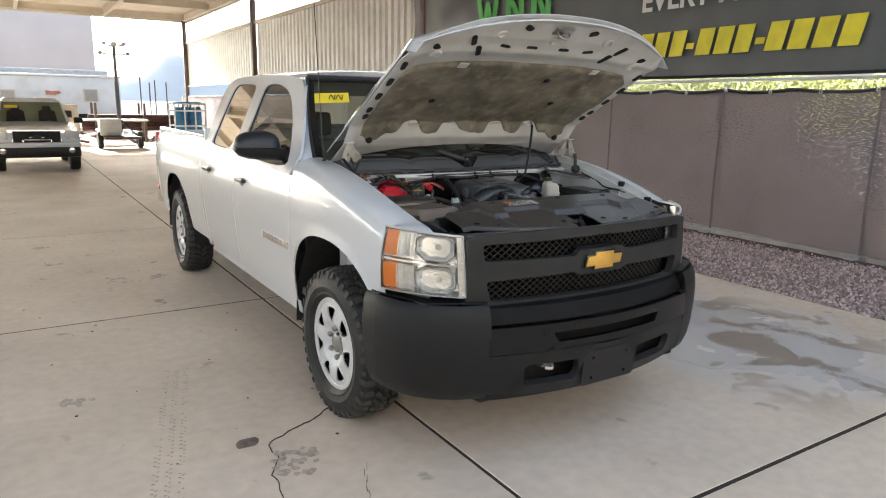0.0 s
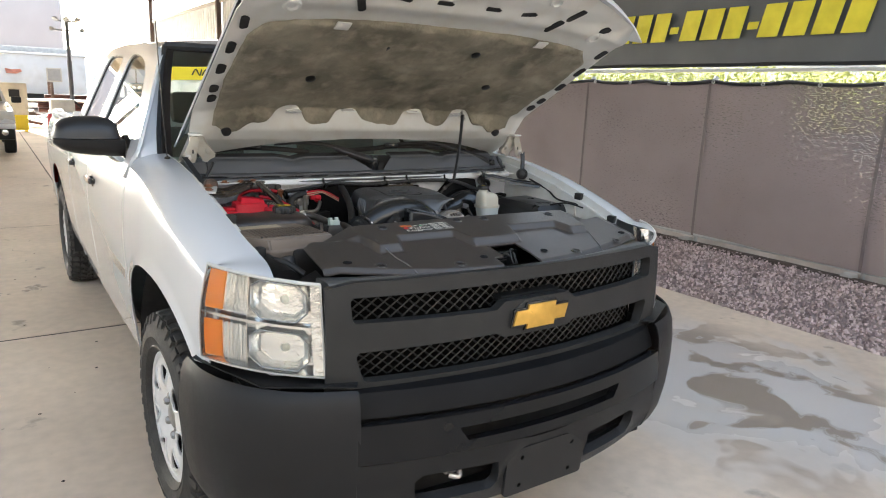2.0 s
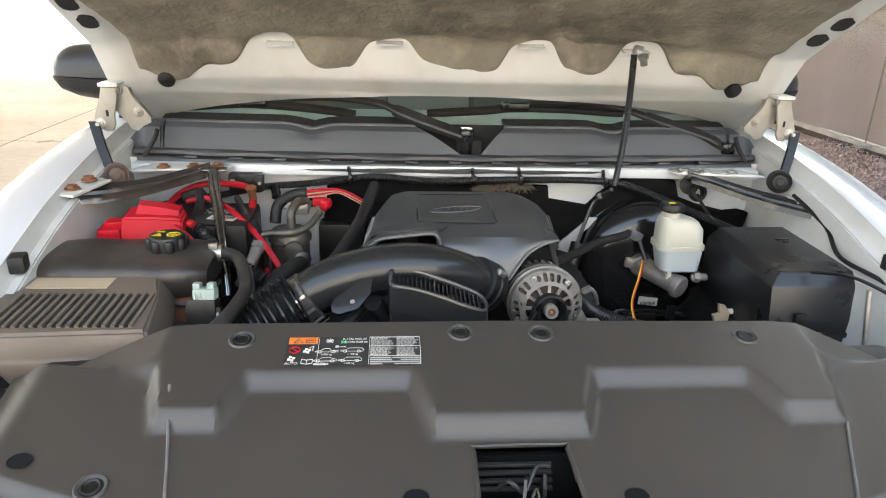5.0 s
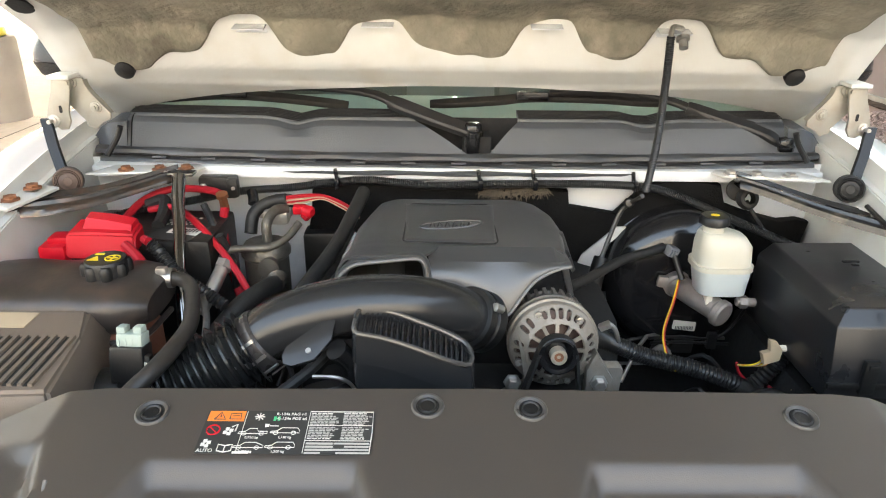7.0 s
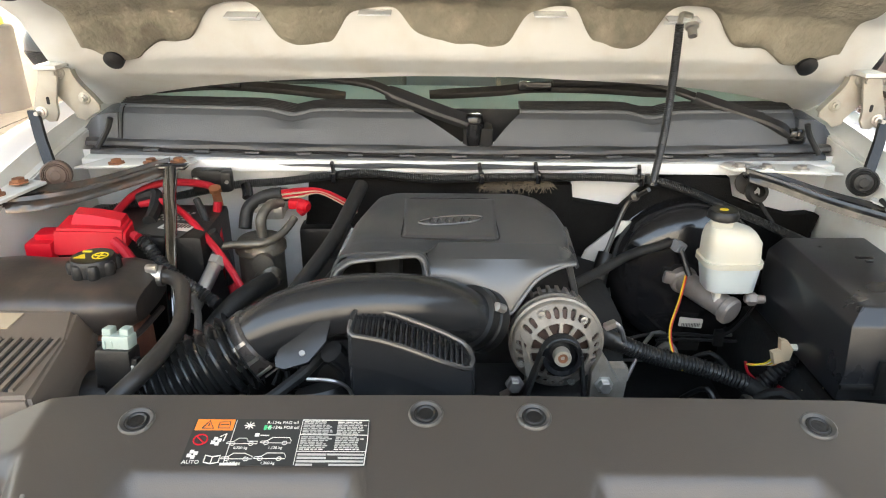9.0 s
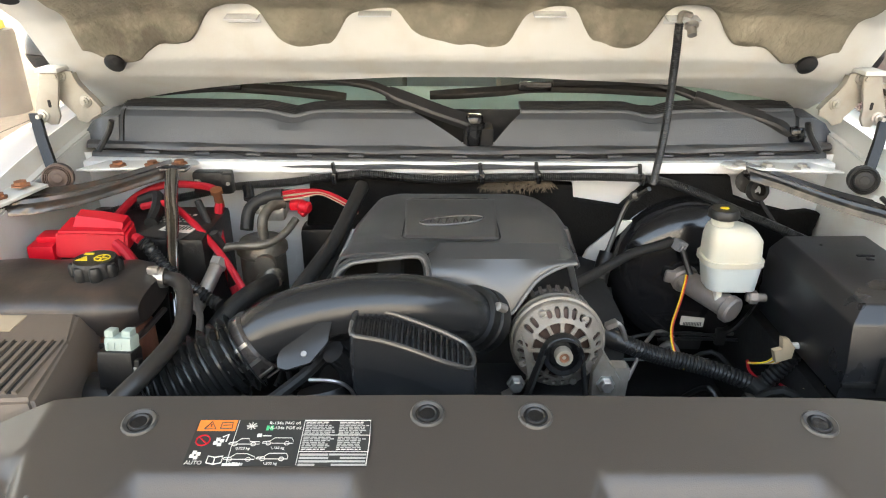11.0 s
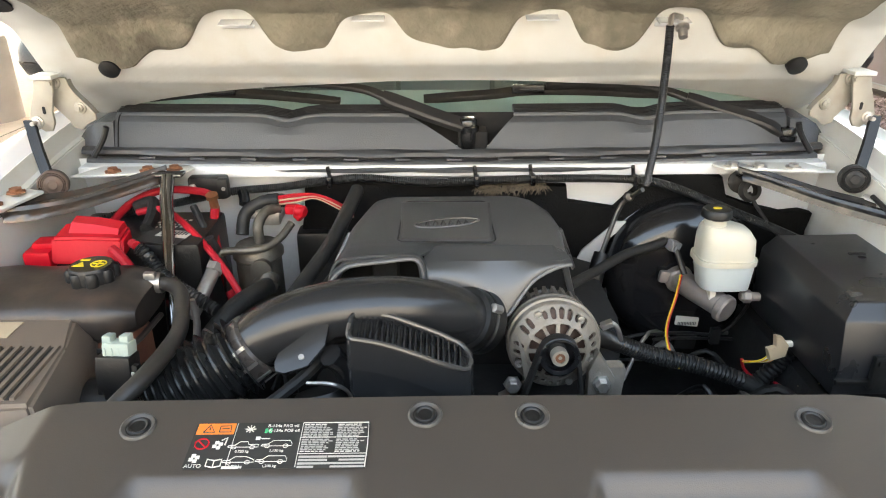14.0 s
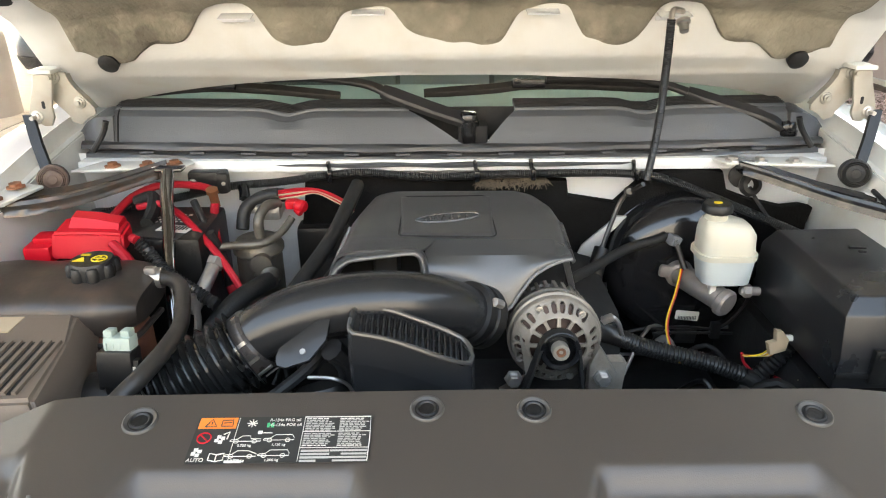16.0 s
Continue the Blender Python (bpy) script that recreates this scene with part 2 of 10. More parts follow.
def grid(bm, f, nu, nv, keep=None):
    vs = [[bm.verts.new(f(i / nu, j / nv)) for j in range(nv + 1)] for i in range(nu + 1)]
    for i in range(nu):
        for j in range(nv):
            if keep is None or keep(i / nu, j / nv):
                bm.faces.new((vs[i][j], vs[i + 1][j], vs[i + 1][j + 1], vs[i][j + 1]))
    return bm


def lerp(tab, x):
    """Piecewise linear table."""
    if x <= tab[0][0]:
        return tab[0][1]
    for (a, u), (b, w) in zip(tab, tab[1:]):
        if x <= b:
            return u + (w - u) * (x - a) / (b - a)
    return tab[-1][1]


def ease(tab, x):
    """Smooth curve through a table of (x, value)."""
    if x <= tab[0][0]:
        return tab[0][1]
    n = len(tab)
    for i in range(n - 1):
        (a, u), (b, w) = tab[i], tab[i + 1]
        if x <= b:
            h = b - a
            s = (w - u) / h
            s0 = (u - tab[i - 1][1]) / (a - tab[i - 1][0]) if i else s
            s1 = (tab[i + 2][1] - w) / (tab[i + 2][0] - b) if i + 2 < n else s
            m0 = 0.0 if s0 * s < 0 else (s0 + s) / 2
            m1 = 0.0 if s1 * s < 0 else (s1 + s) / 2
            t = (x - a) / h
            return u * (1 + 2 * t) * (1 - t) ** 2 + m0 * h * t * (1 - t) ** 2 + w * t * t * (3 - 2 * t) + m1 * h * t * t * (t - 1)
    return tab[-1][1]


def rrect(x0, y0, x1, y1, r, n=4):
    out = []
    for cx, cy, a0 in ((x1 - r, y1 - r, 0), (x0 + r, y1 - r, 90), (x0 + r, y0 + r, 180), (x1 - r, y0 + r, 270)):
        for k in range(n + 1):
            a = radians(a0 + 90 * k / n)
            out.append((cx + r * math.cos(a), cy + r * math.sin(a)))
    return out


def disc(cx, cy, r, n=16, ry=None):
    return [(cx + r * math.cos(2 * math.pi * k / n), cy + (ry or r) * math.sin(2 * math.pi * k / n)) for k in range(n)]


def text(name, body, size, m, material, parent=None, depth=0.002, label="", bold=0.0, kind_thing=None):
    c = bpy.data.curves.new(name, "FONT")
    c.body, c.size, c.extrude, c.align_x, c.align_y, c.offset = body, size, depth / 2, "CENTER", "CENTER", bold
    tmp = bpy.data.objects.new(name, c)
    scene.collection.objects.link(tmp)
    dg = bpy.context.evaluated_depsgraph_get()
    me = bpy.data.meshes.new_from_object(tmp.evaluated_get(dg))
    bpy.data.objects.remove(tmp)
    me.transform(m)
    me.materials.clear()
    me.materials.append(material)
    ob = new(name, me)
    if parent is not None:
        ob.parent = parent
    if label:
        ob["label"] = label
    return ob


# ---- the place: ground, pad, canopy, fence ----
def ground_mat():
    m = M("desert_dirt", (0.21, 0.145, 0.095), 0.95, var=0.25, scale=0.6, bump=0.6, bscale=12, dirt=0.4, dirtcol=(0.15, 0.105, 0.07))
    return m


def concrete_mat():
    """Broom-finished slab with tan dust, stains and a damp area beside the drip edge."""
    m = M("concrete", (0.685, 0.588, 0.478), 0.82, var=0.14, scale=0.9, bump=0.12, bscale=220, tint=(0.605, 0.515, 0.418), dirt=0.0, rvar=0.08, spec=0.3)
    n, l = m.node_tree.nodes, m.node_tree.links
    b = n["Principled BSDF"]
    geo = n.new("ShaderNodeNewGeometry")
    # fine mottling
    mott = node(m, "ShaderNodeTexNoise", Scale=14.0, Detail=8.0)
    l.new(geo.outputs["Position"], mott.inputs["Vector"])
    mr = node(m, "ShaderNodeMapRange", **{"From Min": 0.35, "From Max": 0.75, "To Min": 1.03, "To Max": 0.90})
    l.new(mott.outputs["Fac"], mr.inputs["Value"])
    # sparse dark drips
    spot = node(m, "ShaderNodeTexNoise", Scale=3.2, Detail=5.0)
    l.new(geo.outputs["Position"], spot.inputs["Vector"])
    sr = node(m, "ShaderNodeMapRange", **{"From Min": 0.66, "From Max": 0.72, "To Min": 1.0, "To Max": 0.6})
    l.new(spot.outputs["Fac"], sr.inputs["Value"])
    mul = n.new("ShaderNodeMath")
    mul.operation = "MULTIPLY"
    l.new(mr.outputs["Result"], mul.inputs[0])
    l.new(sr.outputs["Result"], mul.inputs[1])
    # damp zone: round (1.9, -0.4), ragged outline
    sep = n.new("ShaderNodeSeparateXYZ")
    l.new(geo.outputs["Position"], sep.inputs[0])
    def chan(sock, c, r):
        a = n.new("ShaderNodeMath"); a.operation = "SUBTRACT"; a.inputs[1].default_value = c
        l.new(sep.outputs[sock], a.inputs[0])
        d = n.new("ShaderNodeMath"); d.operation = "DIVIDE"; d.inputs[1].default_value = r
        l.new(a.outputs[0], d.inputs[0])
        p = n.new("ShaderNodeMath"); p.operation = "MULTIPLY"
        l.new(d.outputs[0], p.inputs[0]); l.new(d.outputs[0], p.inputs[1])
        return p
    ax, ay = chan("X", 2.05, 1.25), chan("Y", -0.1, 1.9)
    add = n.new("ShaderNodeMath"); l.new(ax.outputs[0], add.inputs[0]); l.new(ay.outputs[0], add.inputs[1])
    wn_ = node(m, "ShaderNodeTexNoise", Scale=1.5, Detail=4.0, Distortion=0.6)
    l.new(geo.outputs["Position"], wn_.inputs["Vector"])
    w2 = n.new("ShaderNodeMath"); w2.operation = "MULTIPLY_ADD"; w2.inputs[1].default_value = 1.5; w2.inputs[2].default_value = -0.4
    l.new(wn_.outputs["Fac"], w2.inputs[0])
    tot = n.new("ShaderNodeMath"); l.new(add.outputs[0], tot.inputs[0]); l.new(w2.outputs[0], tot.inputs[1])
    wet = node(m, "ShaderNodeMapRange", **{"From Min": 1.15, "From Max": 0.6, "To Min": 0.0, "To Max": 1.0})
    l.new(tot.outputs[0], wet.inputs["Value"])
    # within it dry islands of brown silt
    isl = node(m, "ShaderNodeTexNoise", Scale=1.9, Detail=3.0, Distortion=0.4)
    off = n.new("ShaderNodeVectorMath"); off.inputs[1].default_value = (7.3, 2.1, 0.0)
    l.new(geo.outputs["Position"], off.inputs[0]); l.new(off.outputs[0], isl.inputs["Vector"])
    ir = node(m, "ShaderNodeMapRange", **{"From Min": 0.53, "From Max": 0.56, "To Min": 0.0, "To Max": 1.0})
    l.new(isl.outputs["Fac"], ir.inputs["Value"])
    base = b.inputs["Base Color"].links[0].from_socket
    mm = n.new("ShaderNodeMix"); mm.data_type = "RGBA"; mm.blend_type = "MULTIPLY"; mm.inputs["Factor"].default_value = 1.0
    l.new(base, mm.inputs["A"]); 
    cmb = n.new("ShaderNodeCombineColor")
    for i in range(3):
        l.new(mul.outputs[0], cmb.inputs[i])
    l.new(cmb.outputs[0], mm.inputs["B"])
    wetc = n.new("ShaderNodeMix"); wetc.data_type = "RGBA"; wetc.inputs["A"].default_value = (0.56, 0.54, 0.515, 1); wetc.inputs["B"].default_value = (0.29, 0.245, 0.20, 1)
    l.new(ir.outputs["Result"], wetc.inputs["Factor"])
    fin = n.new("ShaderNodeMix"); fin.data_type = "RGBA"
    l.new(wet.outputs["Result"], fin.inputs["Factor"]); l.new(mm.outputs["Result"], fin.inputs["A"]); l.new(wetc.outputs["Result"], fin.inputs["B"])
    l.new(fin.outputs["Result"], b.inputs["Base Color"])
    rough = b.inputs["Roughness"].links[0].from_socket
    wr = node(m, "ShaderNodeMapRange", **{"To Min": 0.13, "To Max": 0.4}); l.new(ir.outputs["Result"], wr.inputs["Value"])
    rm = n.new("ShaderNodeMix"); l.new(wet.outputs["Result"], rm.inputs["Factor"]); l.new(rough, rm.inputs["A"]); l.new(wr.outputs["Result"], rm.inputs["B"])
    l.new(rm.outputs["Result"], b.inputs["Roughness"])
    return m


CONC = concrete_mat()
DIRT = ground_mat()
TANSTEEL = M("tan_painted_steel", (0.52, 0.47, 0.38), 0.5, var=0.1, scale=2, bump=0.05)
BROWNSTEEL = M("brown_painted_steel", (0.115, 0.075, 0.055), 0.5, var=0.25, scale=3, bump=0.05)
SHEETWHITE = M("white_sheet_metal", (0.78, 0.78, 0.75), 0.45, var=0.06, scale=1.5, bump=0.03, dirt=0.15)
GALV = M("galvanised_steel", (0.45, 0.46, 0.47), 0.45, metal=0.6, var=0.15, scale=9)

bm = B()
grid(bm, lambda u, v: Vector((-900 + 1800 * u, -300 + 3300 * v, -0.03 if abs(u - 0.5) < 0.02 else -0.03)), 24, 24)
whole("ground", bm, DIRT, "pale brown desert dirt reaching to the horizon", "ground", "structure")

pad = thing("floor", "tan concrete pad of large jointed slabs, damp in one area", "floor", kind="structure")
XE = [-15.2, -11.55, -7.9, -4.24, -0.58, 3.5]
YE = [-12.6, -8.9, -5.2, -1.5, 2.33, 6.18, 9.8, 13.2, 16.9, 20.5, 24.1, 27.8, 31.4, 35.0]
bm = B()
box(bm, ((XE[0] + XE[-1]) / 2, (YE[0] + YE[-1]) / 2, -0.0135), (XE[-1] - XE[0] - 0.01, YE[-1] - YE[0] - 0.01, 0.02))
part("joint_bed", bm, M("dark_joint_filler", (0.045, 0.035, 0.026), 0.9, var=0.4, scale=20), pad)
for i in range(len(XE) - 1):
    for j in range(len(YE) - 1):
        sx, sy = XE[i + 1] - XE[i] - 0.014, YE[j + 1] - YE[j] - 0.019
        bm = B()
        box(bm, ((XE[i] + XE[i + 1]) / 2, (YE[j] + YE[j + 1]) / 2, -0.05 + 0.0006 * ((i * 7 + j * 3) % 3)), (sx, sy, 0.1), 0.006, seg=1)
        part("slab", bm, CONC, pad)
# a crack, a dried splash, tyre tracks and small crumbs of dirt on the slabs
rng = random.Random(21)
bm = B()
line = []
way = [Vector(p) for p in ((-0.80, 0.16, 0), (-0.92, 0.101, 0), (-1.082, -0.007, 0), (-1.236, -0.072, 0), (-1.341, -0.154, 0), (-1.346, -0.285, 0), (-1.41, -0.42, 0), (-1.43, -0.60, 0), (-1.50, -0.80, 0), (-1.52, -1.1, 0), (-1.58, -1.48, 0))]
for a, b in zip(way, way[1:]):
    line += [a.lerp(b, q / 4) + Vector((rng.uniform(-0.010, 0.010), rng.uniform(-0.010, 0.010), 0.0016)) for q in range(4)]
tube(bm, line, lambda t: 0.0042 - 0.002 * t, 5, 1, smooth=False)
part("crack", bm, bpy.data.materials["dark_joint_filler"], pad, "thin dark crack across a slab")
SILT = M("dried_silt", (0.50, 0.425, 0.35), 0.9, var=0.35, scale=30, bump=0.3, bscale=120)


def fleck(bm, x, y, r, n=7, sq=1.0, turn=0.0):
    """Low ragged patch of dirt on the floor."""
    pts = []
    for k in range(n):
        a = 2 * math.pi * k / n
        q = r * rng.uniform(0.7, 1.15)
        u, w = q * math.cos(a), q * sq * math.sin(a)
        pts.append((x + u * math.cos(turn) - w * math.sin(turn), y + u * math.sin(turn) + w * math.cos(turn)))
    prism(bm, pts, 0.0012, Matrix.Translation((0, 0, 0.0026 + 0.0016 * rng.random())))


bm = B()
for k in range(46):
    a, r = rng.uniform(0, 6.28), 0.125 * rng.random() ** 0.5
    fleck(bm, -1.285 + r * math.cos(a), -0.36 + r * 1.1 * math.sin(a), rng.uniform(0.012, 0.024))
part("dried_splash", bm, SILT, pad, "patch of dried mud flakes")
for cx, cy, sp in ((-1.54, 3.53, 0.14), (-1.20, 3.53, 0.11), (-2.1, 0.85, 0.07)):
    bm = B()
    for k in range(16):
        fleck(bm, cx + rng.gauss(0, sp * 0.5), cy + rng.gauss(0, sp * 0.4), rng.uniform(0.012, 0.03))
    part("dried_splash", bm, SILT, pad)
bm = B()
for k in range(85):
    t = k / 84
    x, y = -1.52 - 0.36 * t, 1.07 - 1.6 * t
    for o in (-0.055, 0.0, 0.055):
        if rng.random() < 0.62:
            fleck(bm, x + o + 0.008 * (-1) ** k, y, rng.uniform(0.006, 0.011), 5, 0.6, 0.6 * (-1) ** k)
part("tyre_track", bm, SILT, pad, "faint dusty tyre track")
bm = B()
for k in range(60):
    fleck(bm, rng.uniform(-3.4, -0.9), rng.uniform(-1.4, 5.5), rng.uniform(0.004, 0.012), 5)
part("dirt_crumbs", bm, bpy.data.materials["dark_joint_filler"], pad)
bm = B()
prism(bm, [(-0.05, -0.022), (0.03, -0.026), (0.052, 0.0), (0.04, 0.022), (-0.03, 0.026), (-0.055, 0.004)], 0.022, Matrix.Translation((-1.426, -0.095, 0.001)), 0.006)
part("mud_clod", bm, M("dry_mud", (0.17, 0.13, 0.105), 0.9, var=0.4, scale=30, bump=0.6, bscale=80), pad, "small clod of dry mud")

# gravel strip
GRAVEL = M("crushed_rock", (0.25, 0.19, 0.175), 0.85, var=0.4, scale=3, bump=0.4, bscale=150)
nd, ln = GRAVEL.node_tree.nodes, GRAVEL.node_tree.links
geo = nd.new("ShaderNodeNewGeometry")
cr = nd.new("ShaderNodeValToRGB")
cr.color_ramp.elements[0].color, cr.color_ramp.elements[1].color = (0.22, 0.17, 0.165, 1), (0.72, 0.60, 0.575, 1)
e = cr.color_ramp.elements.new(0.5)
e.color = (0.45, 0.355, 0.34, 1)
ln.new(geo.outputs["Random Per Island"], cr.inputs[0])
ln.new(cr.outputs[0], nd["Principled BSDF"].inputs["Base Color"])
rng = random.Random(4)
bm = B()
bmesh.ops.create_icosphere(bm, subdivisions=1, radius=1)
ico_v = [v.co.copy() for v in bm.verts]
ico_f = [[v.index for v in f.verts] for f in bm.faces]
bm.free()


def scatter(name, count, place, size, flat=0.6):
    vs, fs = [], []
    for _ in range(count):
        c = Vector(place())
        s = size()
        rot = Euler((rng.random() * 6, rng.random() * 6, rng.random() * 6)).to_matrix()
        k = len(vs)
        sc = Vector((s * (0.7 + 0.6 * rng.random()), s * (0.6 + 0.5 * rng.random()), s * flat))
        for v in ico_v:
            w = Vector((v.x * sc.x, v.y * sc.y, v.z * sc.z)) * (0.8 + 0.4 * rng.random())
            vs.append(c + rot @ w)
        fs += [[k + i for i in f] for f in ico_f]
    me = bpy.data.meshes.new(name)
    me.from_pydata(vs, [], fs)
    return me


bm = B()
grid(bm, lambda u, v: Vector((3.46 + 3.6 * u, -8 + 44 * v, -0.012 + 0.02 * noise.noise(Vector((u * 9, v * 60, 0))))), 16, 120)
whole("gravel_bed", bm, GRAVEL, "strip of purple-brown crushed rock along the fence", "gravel", "structure")
me = scatter("gravel", 21000, lambda: (3.48 + 1.95 * rng.random(), -1.6 + 8.5 * rng.random() ** 1.3, 0.002 + 0.008 * rng.random()), lambda: 0.008 + 0.014 * rng.random() ** 2)
me.materials.append(GRAVEL)
tagged(new("gravel", me), "loose purple-brown crushed rock beside the concrete pad", "gravel", kind="stuff")

# ---- canopy ----
def beam(bm, a, b, w, h):
    a, b = Vector(a), Vector(b)
    d = b - a
    L = d.length
    m = Matrix.Translation((a + b) / 2) @ d.to_track_quat("Y", "Z").to_matrix().to_4x4()
    for s, o in (((w, L, h * 0.12), (0, 0, h * 0.44)), ((w, L, h * 0.12), (0, 0, -h * 0.44)), ((w * 0.2, L, h), (0, 0, 0))):
        r = bmesh.ops.create_cube(bm, size=1)
        xf(bm, r["verts"], m @ Matrix.Translation(o) @ Matrix.Diagonal((*s, 1)))


RZ = 5.62
PIER = M("pier_concrete", (0.42, 0.37, 0.31), 0.8, var=0.15, scale=3, bump=0.3, bscale=60)
bm = B()
for k in range(78):
    x0 = -17.5 + 0.3 * k
    if x0 < 5.6:
        box(bm, (x0 + 0.15, 16.0, RZ + 0.16), (0.29, 35.0, 0.03))
        box(bm, (x0 + 0.02, 16.0, RZ + 0.19), (0.05, 35.0, 0.05))
whole("ceiling", bm, TANSTEEL, "tan sheet-metal canopy roof with steel ribs", "ceiling", "structure")
canopy = thing("canopy_frame", "steel frame of the canopy with tan beams and brown columns", "structure", kind="structure")
for k in range(8):
    y = -1.3 + 4.93 * k
    bm = B()
    beam(bm, (-17.4, y, RZ), (5.62, y, RZ), 0.16, 0.3)
    part("purlin", bm, TANSTEEL, canopy)
for x in (-17.3, -12.2, -8.5, -4.78, -1.5, 2.0, 5.55):
    bm = B()
    beam(bm, (x, -1.4, RZ - 0.02), (x, 33.4, RZ - 0.02), 0.14, 0.34)
    part("beam", bm, TANSTEEL, canopy)
bm = B()
box(bm, (-5.9, 33.5, RZ), (23.3, 0.08, 0.45), 0.01)
part("fascia", bm, TANSTEEL, canopy)
bm = B()
box(bm, (5.72, 16.0, RZ), (0.08, 35.0, 0.45), 0.01)
part("fascia", bm, TANSTEEL, canopy)
for x, ys in ((5.53, (-1.4, 10.0, 22.1, 33.3)), (-4.78, (6.1, 18.1, 30.1)), (-17.2, (6.1, 18.1, 30.1))):
    for y in ys:
        bm = B()
        box(bm, (x, y, 2.75), (0.17, 0.2, 5.6), 0.01)
        box(bm, (x, y, 0.03), (0.3, 0.34, 0.03), 0.005)
        part("column", bm, BROWNSTEEL, canopy)
        if x < 0:
            bm = B()
            lathe(bm, [(0.33, 0.0), (0.33, 0.80), (0.315, 0.84), (0.0, 0.845)], Matrix.Translation((x, y, 0)), 40)
            part("concrete_pier", bm, PIER, canopy, "round concrete pier")
            bm = B()
            lathe(bm, [(0.20, 0.846), (0.24, 0.86), (0.23, 0.93), (0.12, 0.95), (0.0, 0.95)], Matrix.Translation((x + 0.05, y - 0.05, 0)), 14)
            part("yellow_wrap", bm, YELLOW, canopy, "yellow wrap round the column foot")

# corrugated side wall, upper half only
wall = thing("wall_east", "white corrugated sheet-metal side wall hung high under the canopy", "wall", kind="structure")
for y0, y1 in ((10.2, 22.0), (22.2, 33.9)):
    prof = []
    n = int((y1 - y0) / 0.31)
    for k in range(n):
        y = y0 + (y1 - y0) * k / n
        for dy, dx in ((0, 0), (0.12, 0), (0.15, 0.055), (0.26, 0.055), (0.29, 0)):
            prof.append((y + dy * (y1 - y0) / n / 0.31, dx))
    bm = B()
    rows = [[Vector((5.62 + dx, y, z)) for y, dx in prof] for z in (2.35, 4.4)]
    loft(bm, rows, closed=False, caps=False)
    part("sheet", bm, SHEETWHITE, wall, solid=0.004)
for z, h in ((2.36, 0.06), (4.42, 0.12)):
    bm = B()
    box(bm, (5.58, 22.0, z), (0.07, 23.8, h), 0.008)
    part("girt", bm, SHEETWHITE if z < 3 else TANSTEEL, wall)
bm = B()
box(bm, (5.60, 2.0, 1.99), (0.06, 16.4, 0.035), 0.006)
part("girt", bm, SHEETWHITE, wall)

# fence with privacy screen
SCREEN = M("privacy_screen_fabric", (0.30, 0.252, 0.252), 0.8, var=0.12, scale=1.2, bump=0.15, bscale=60)
nd, ln = SCREEN.node_tree.nodes, SCREEN.node_tree.links
tcn = nd.new("ShaderNodeTexCoord")
wv = nd.new("ShaderNodeTexNoise")
wv.inputs["Scale"].default_value, wv.inputs["Detail"].default_value, wv.inputs["Distortion"].default_value = 1.0, 2.0, 0.3
mp = nd.new("ShaderNodeMapping")
mp.inputs["Scale"].default_value = (24.0, 24.0, 100.0)
ln.new(tcn.outputs["Object"], mp.inputs[0])
ln.new(mp.outputs[0], wv.inputs["Vector"])
pz = nd.new("ShaderNodeTexNoise")
pz.inputs["Scale"].default_value = 0.45
ln.new(tcn.outputs["Object"], pz.inputs["Vector"])
mlt = nd.new("ShaderNodeMath")
mlt.operation = "MULTIPLY"
ln.new(wv.outputs["Fac"], mlt.inputs[0])
ln.new(pz.outputs["Fac"], mlt.inputs[1])
al = nd.new("ShaderNodeMapRange")
al.inputs["From Min"].default_value, al.inputs["From Max"].default_value = 0.285, 0.40
al.inputs["To Min"].default_value, al.inputs["To Max"].default_value = 0.985, 0.45
ln.new(mlt.outputs[0], al.inputs["Value"])
ln.new(al.outputs["Result"], nd["Principled BSDF"].inputs["Alpha"])
fence = thing("fence", "chain fence covered by a dark brown-purple privacy screen with grommets", "fence")
FX = 5.5
POSTS = [0.57 + 1.90 * k for k in range(-4, 18)]
for y in POSTS:
    bm = B()
    cyl(bm, (FX + 0.06, y, -0.03), (FX + 0.06, y, 1.88), 0.03, 12)
    lathe(bm, [(0.034, 0), (0.034, 0.02), (0.012, 0.045)], Matrix.Translation((FX + 0.06, y, 1.88)), 12)
    part("post", bm, GALV, fence)
    bm = B()
    box(bm, (FX + 0.04, y + 0.1, 0.02), (0.22, 0.12, 0.06), 0.015)
    part("footing", bm, M("grey_block", (0.4, 0.39, 0.37), 0.9) if y == POSTS[0] else bpy.data.materials["grey_block"], fence)


def screen_top(y):
    k = ((y - 0.57) / 0.95) % 1.0
    return 1.882 - 0.035 * (1 - (2 * k - 1) ** 2) + 0.008 * noise.noise(Vector((y * 2, 0, 0)))


bm = B()
ys = [-7 + 0.13 * k for k in range(320)]
grid(bm, lambda u, v: Vector((FX - 0.012 * math.sin(ys[round(u * 319)] * 1.6 + 0.7) - 0.01 * noise.noise(Vector((ys[round(u * 319)], v * 2, 3))), ys[round(u * 319)], 0.092 + (screen_top(ys[round(u * 319)]) - 0.092) * v)), 319, 8)
part("privacy_screen", bm, SCREEN, fence, "dark brown-purple woven screen", solid=0.002)
bm = B()
hem = [Vector((FX - 0.012, y, screen_top(y) - 0.012)) for y in ys]
tube(bm, hem, 0.021, 6, smooth=False)
part("hem", bm, M("black_hem", (0.02, 0.02, 0.022), 0.7), fence)
bm = B()
tube(bm, [(FX + 0.02, -7, 0.09), (FX + 0.02, 34, 0.09)], 0.02, 8, smooth=False)
part("bottom_rail", bm, GALV, fence)
bm = B()
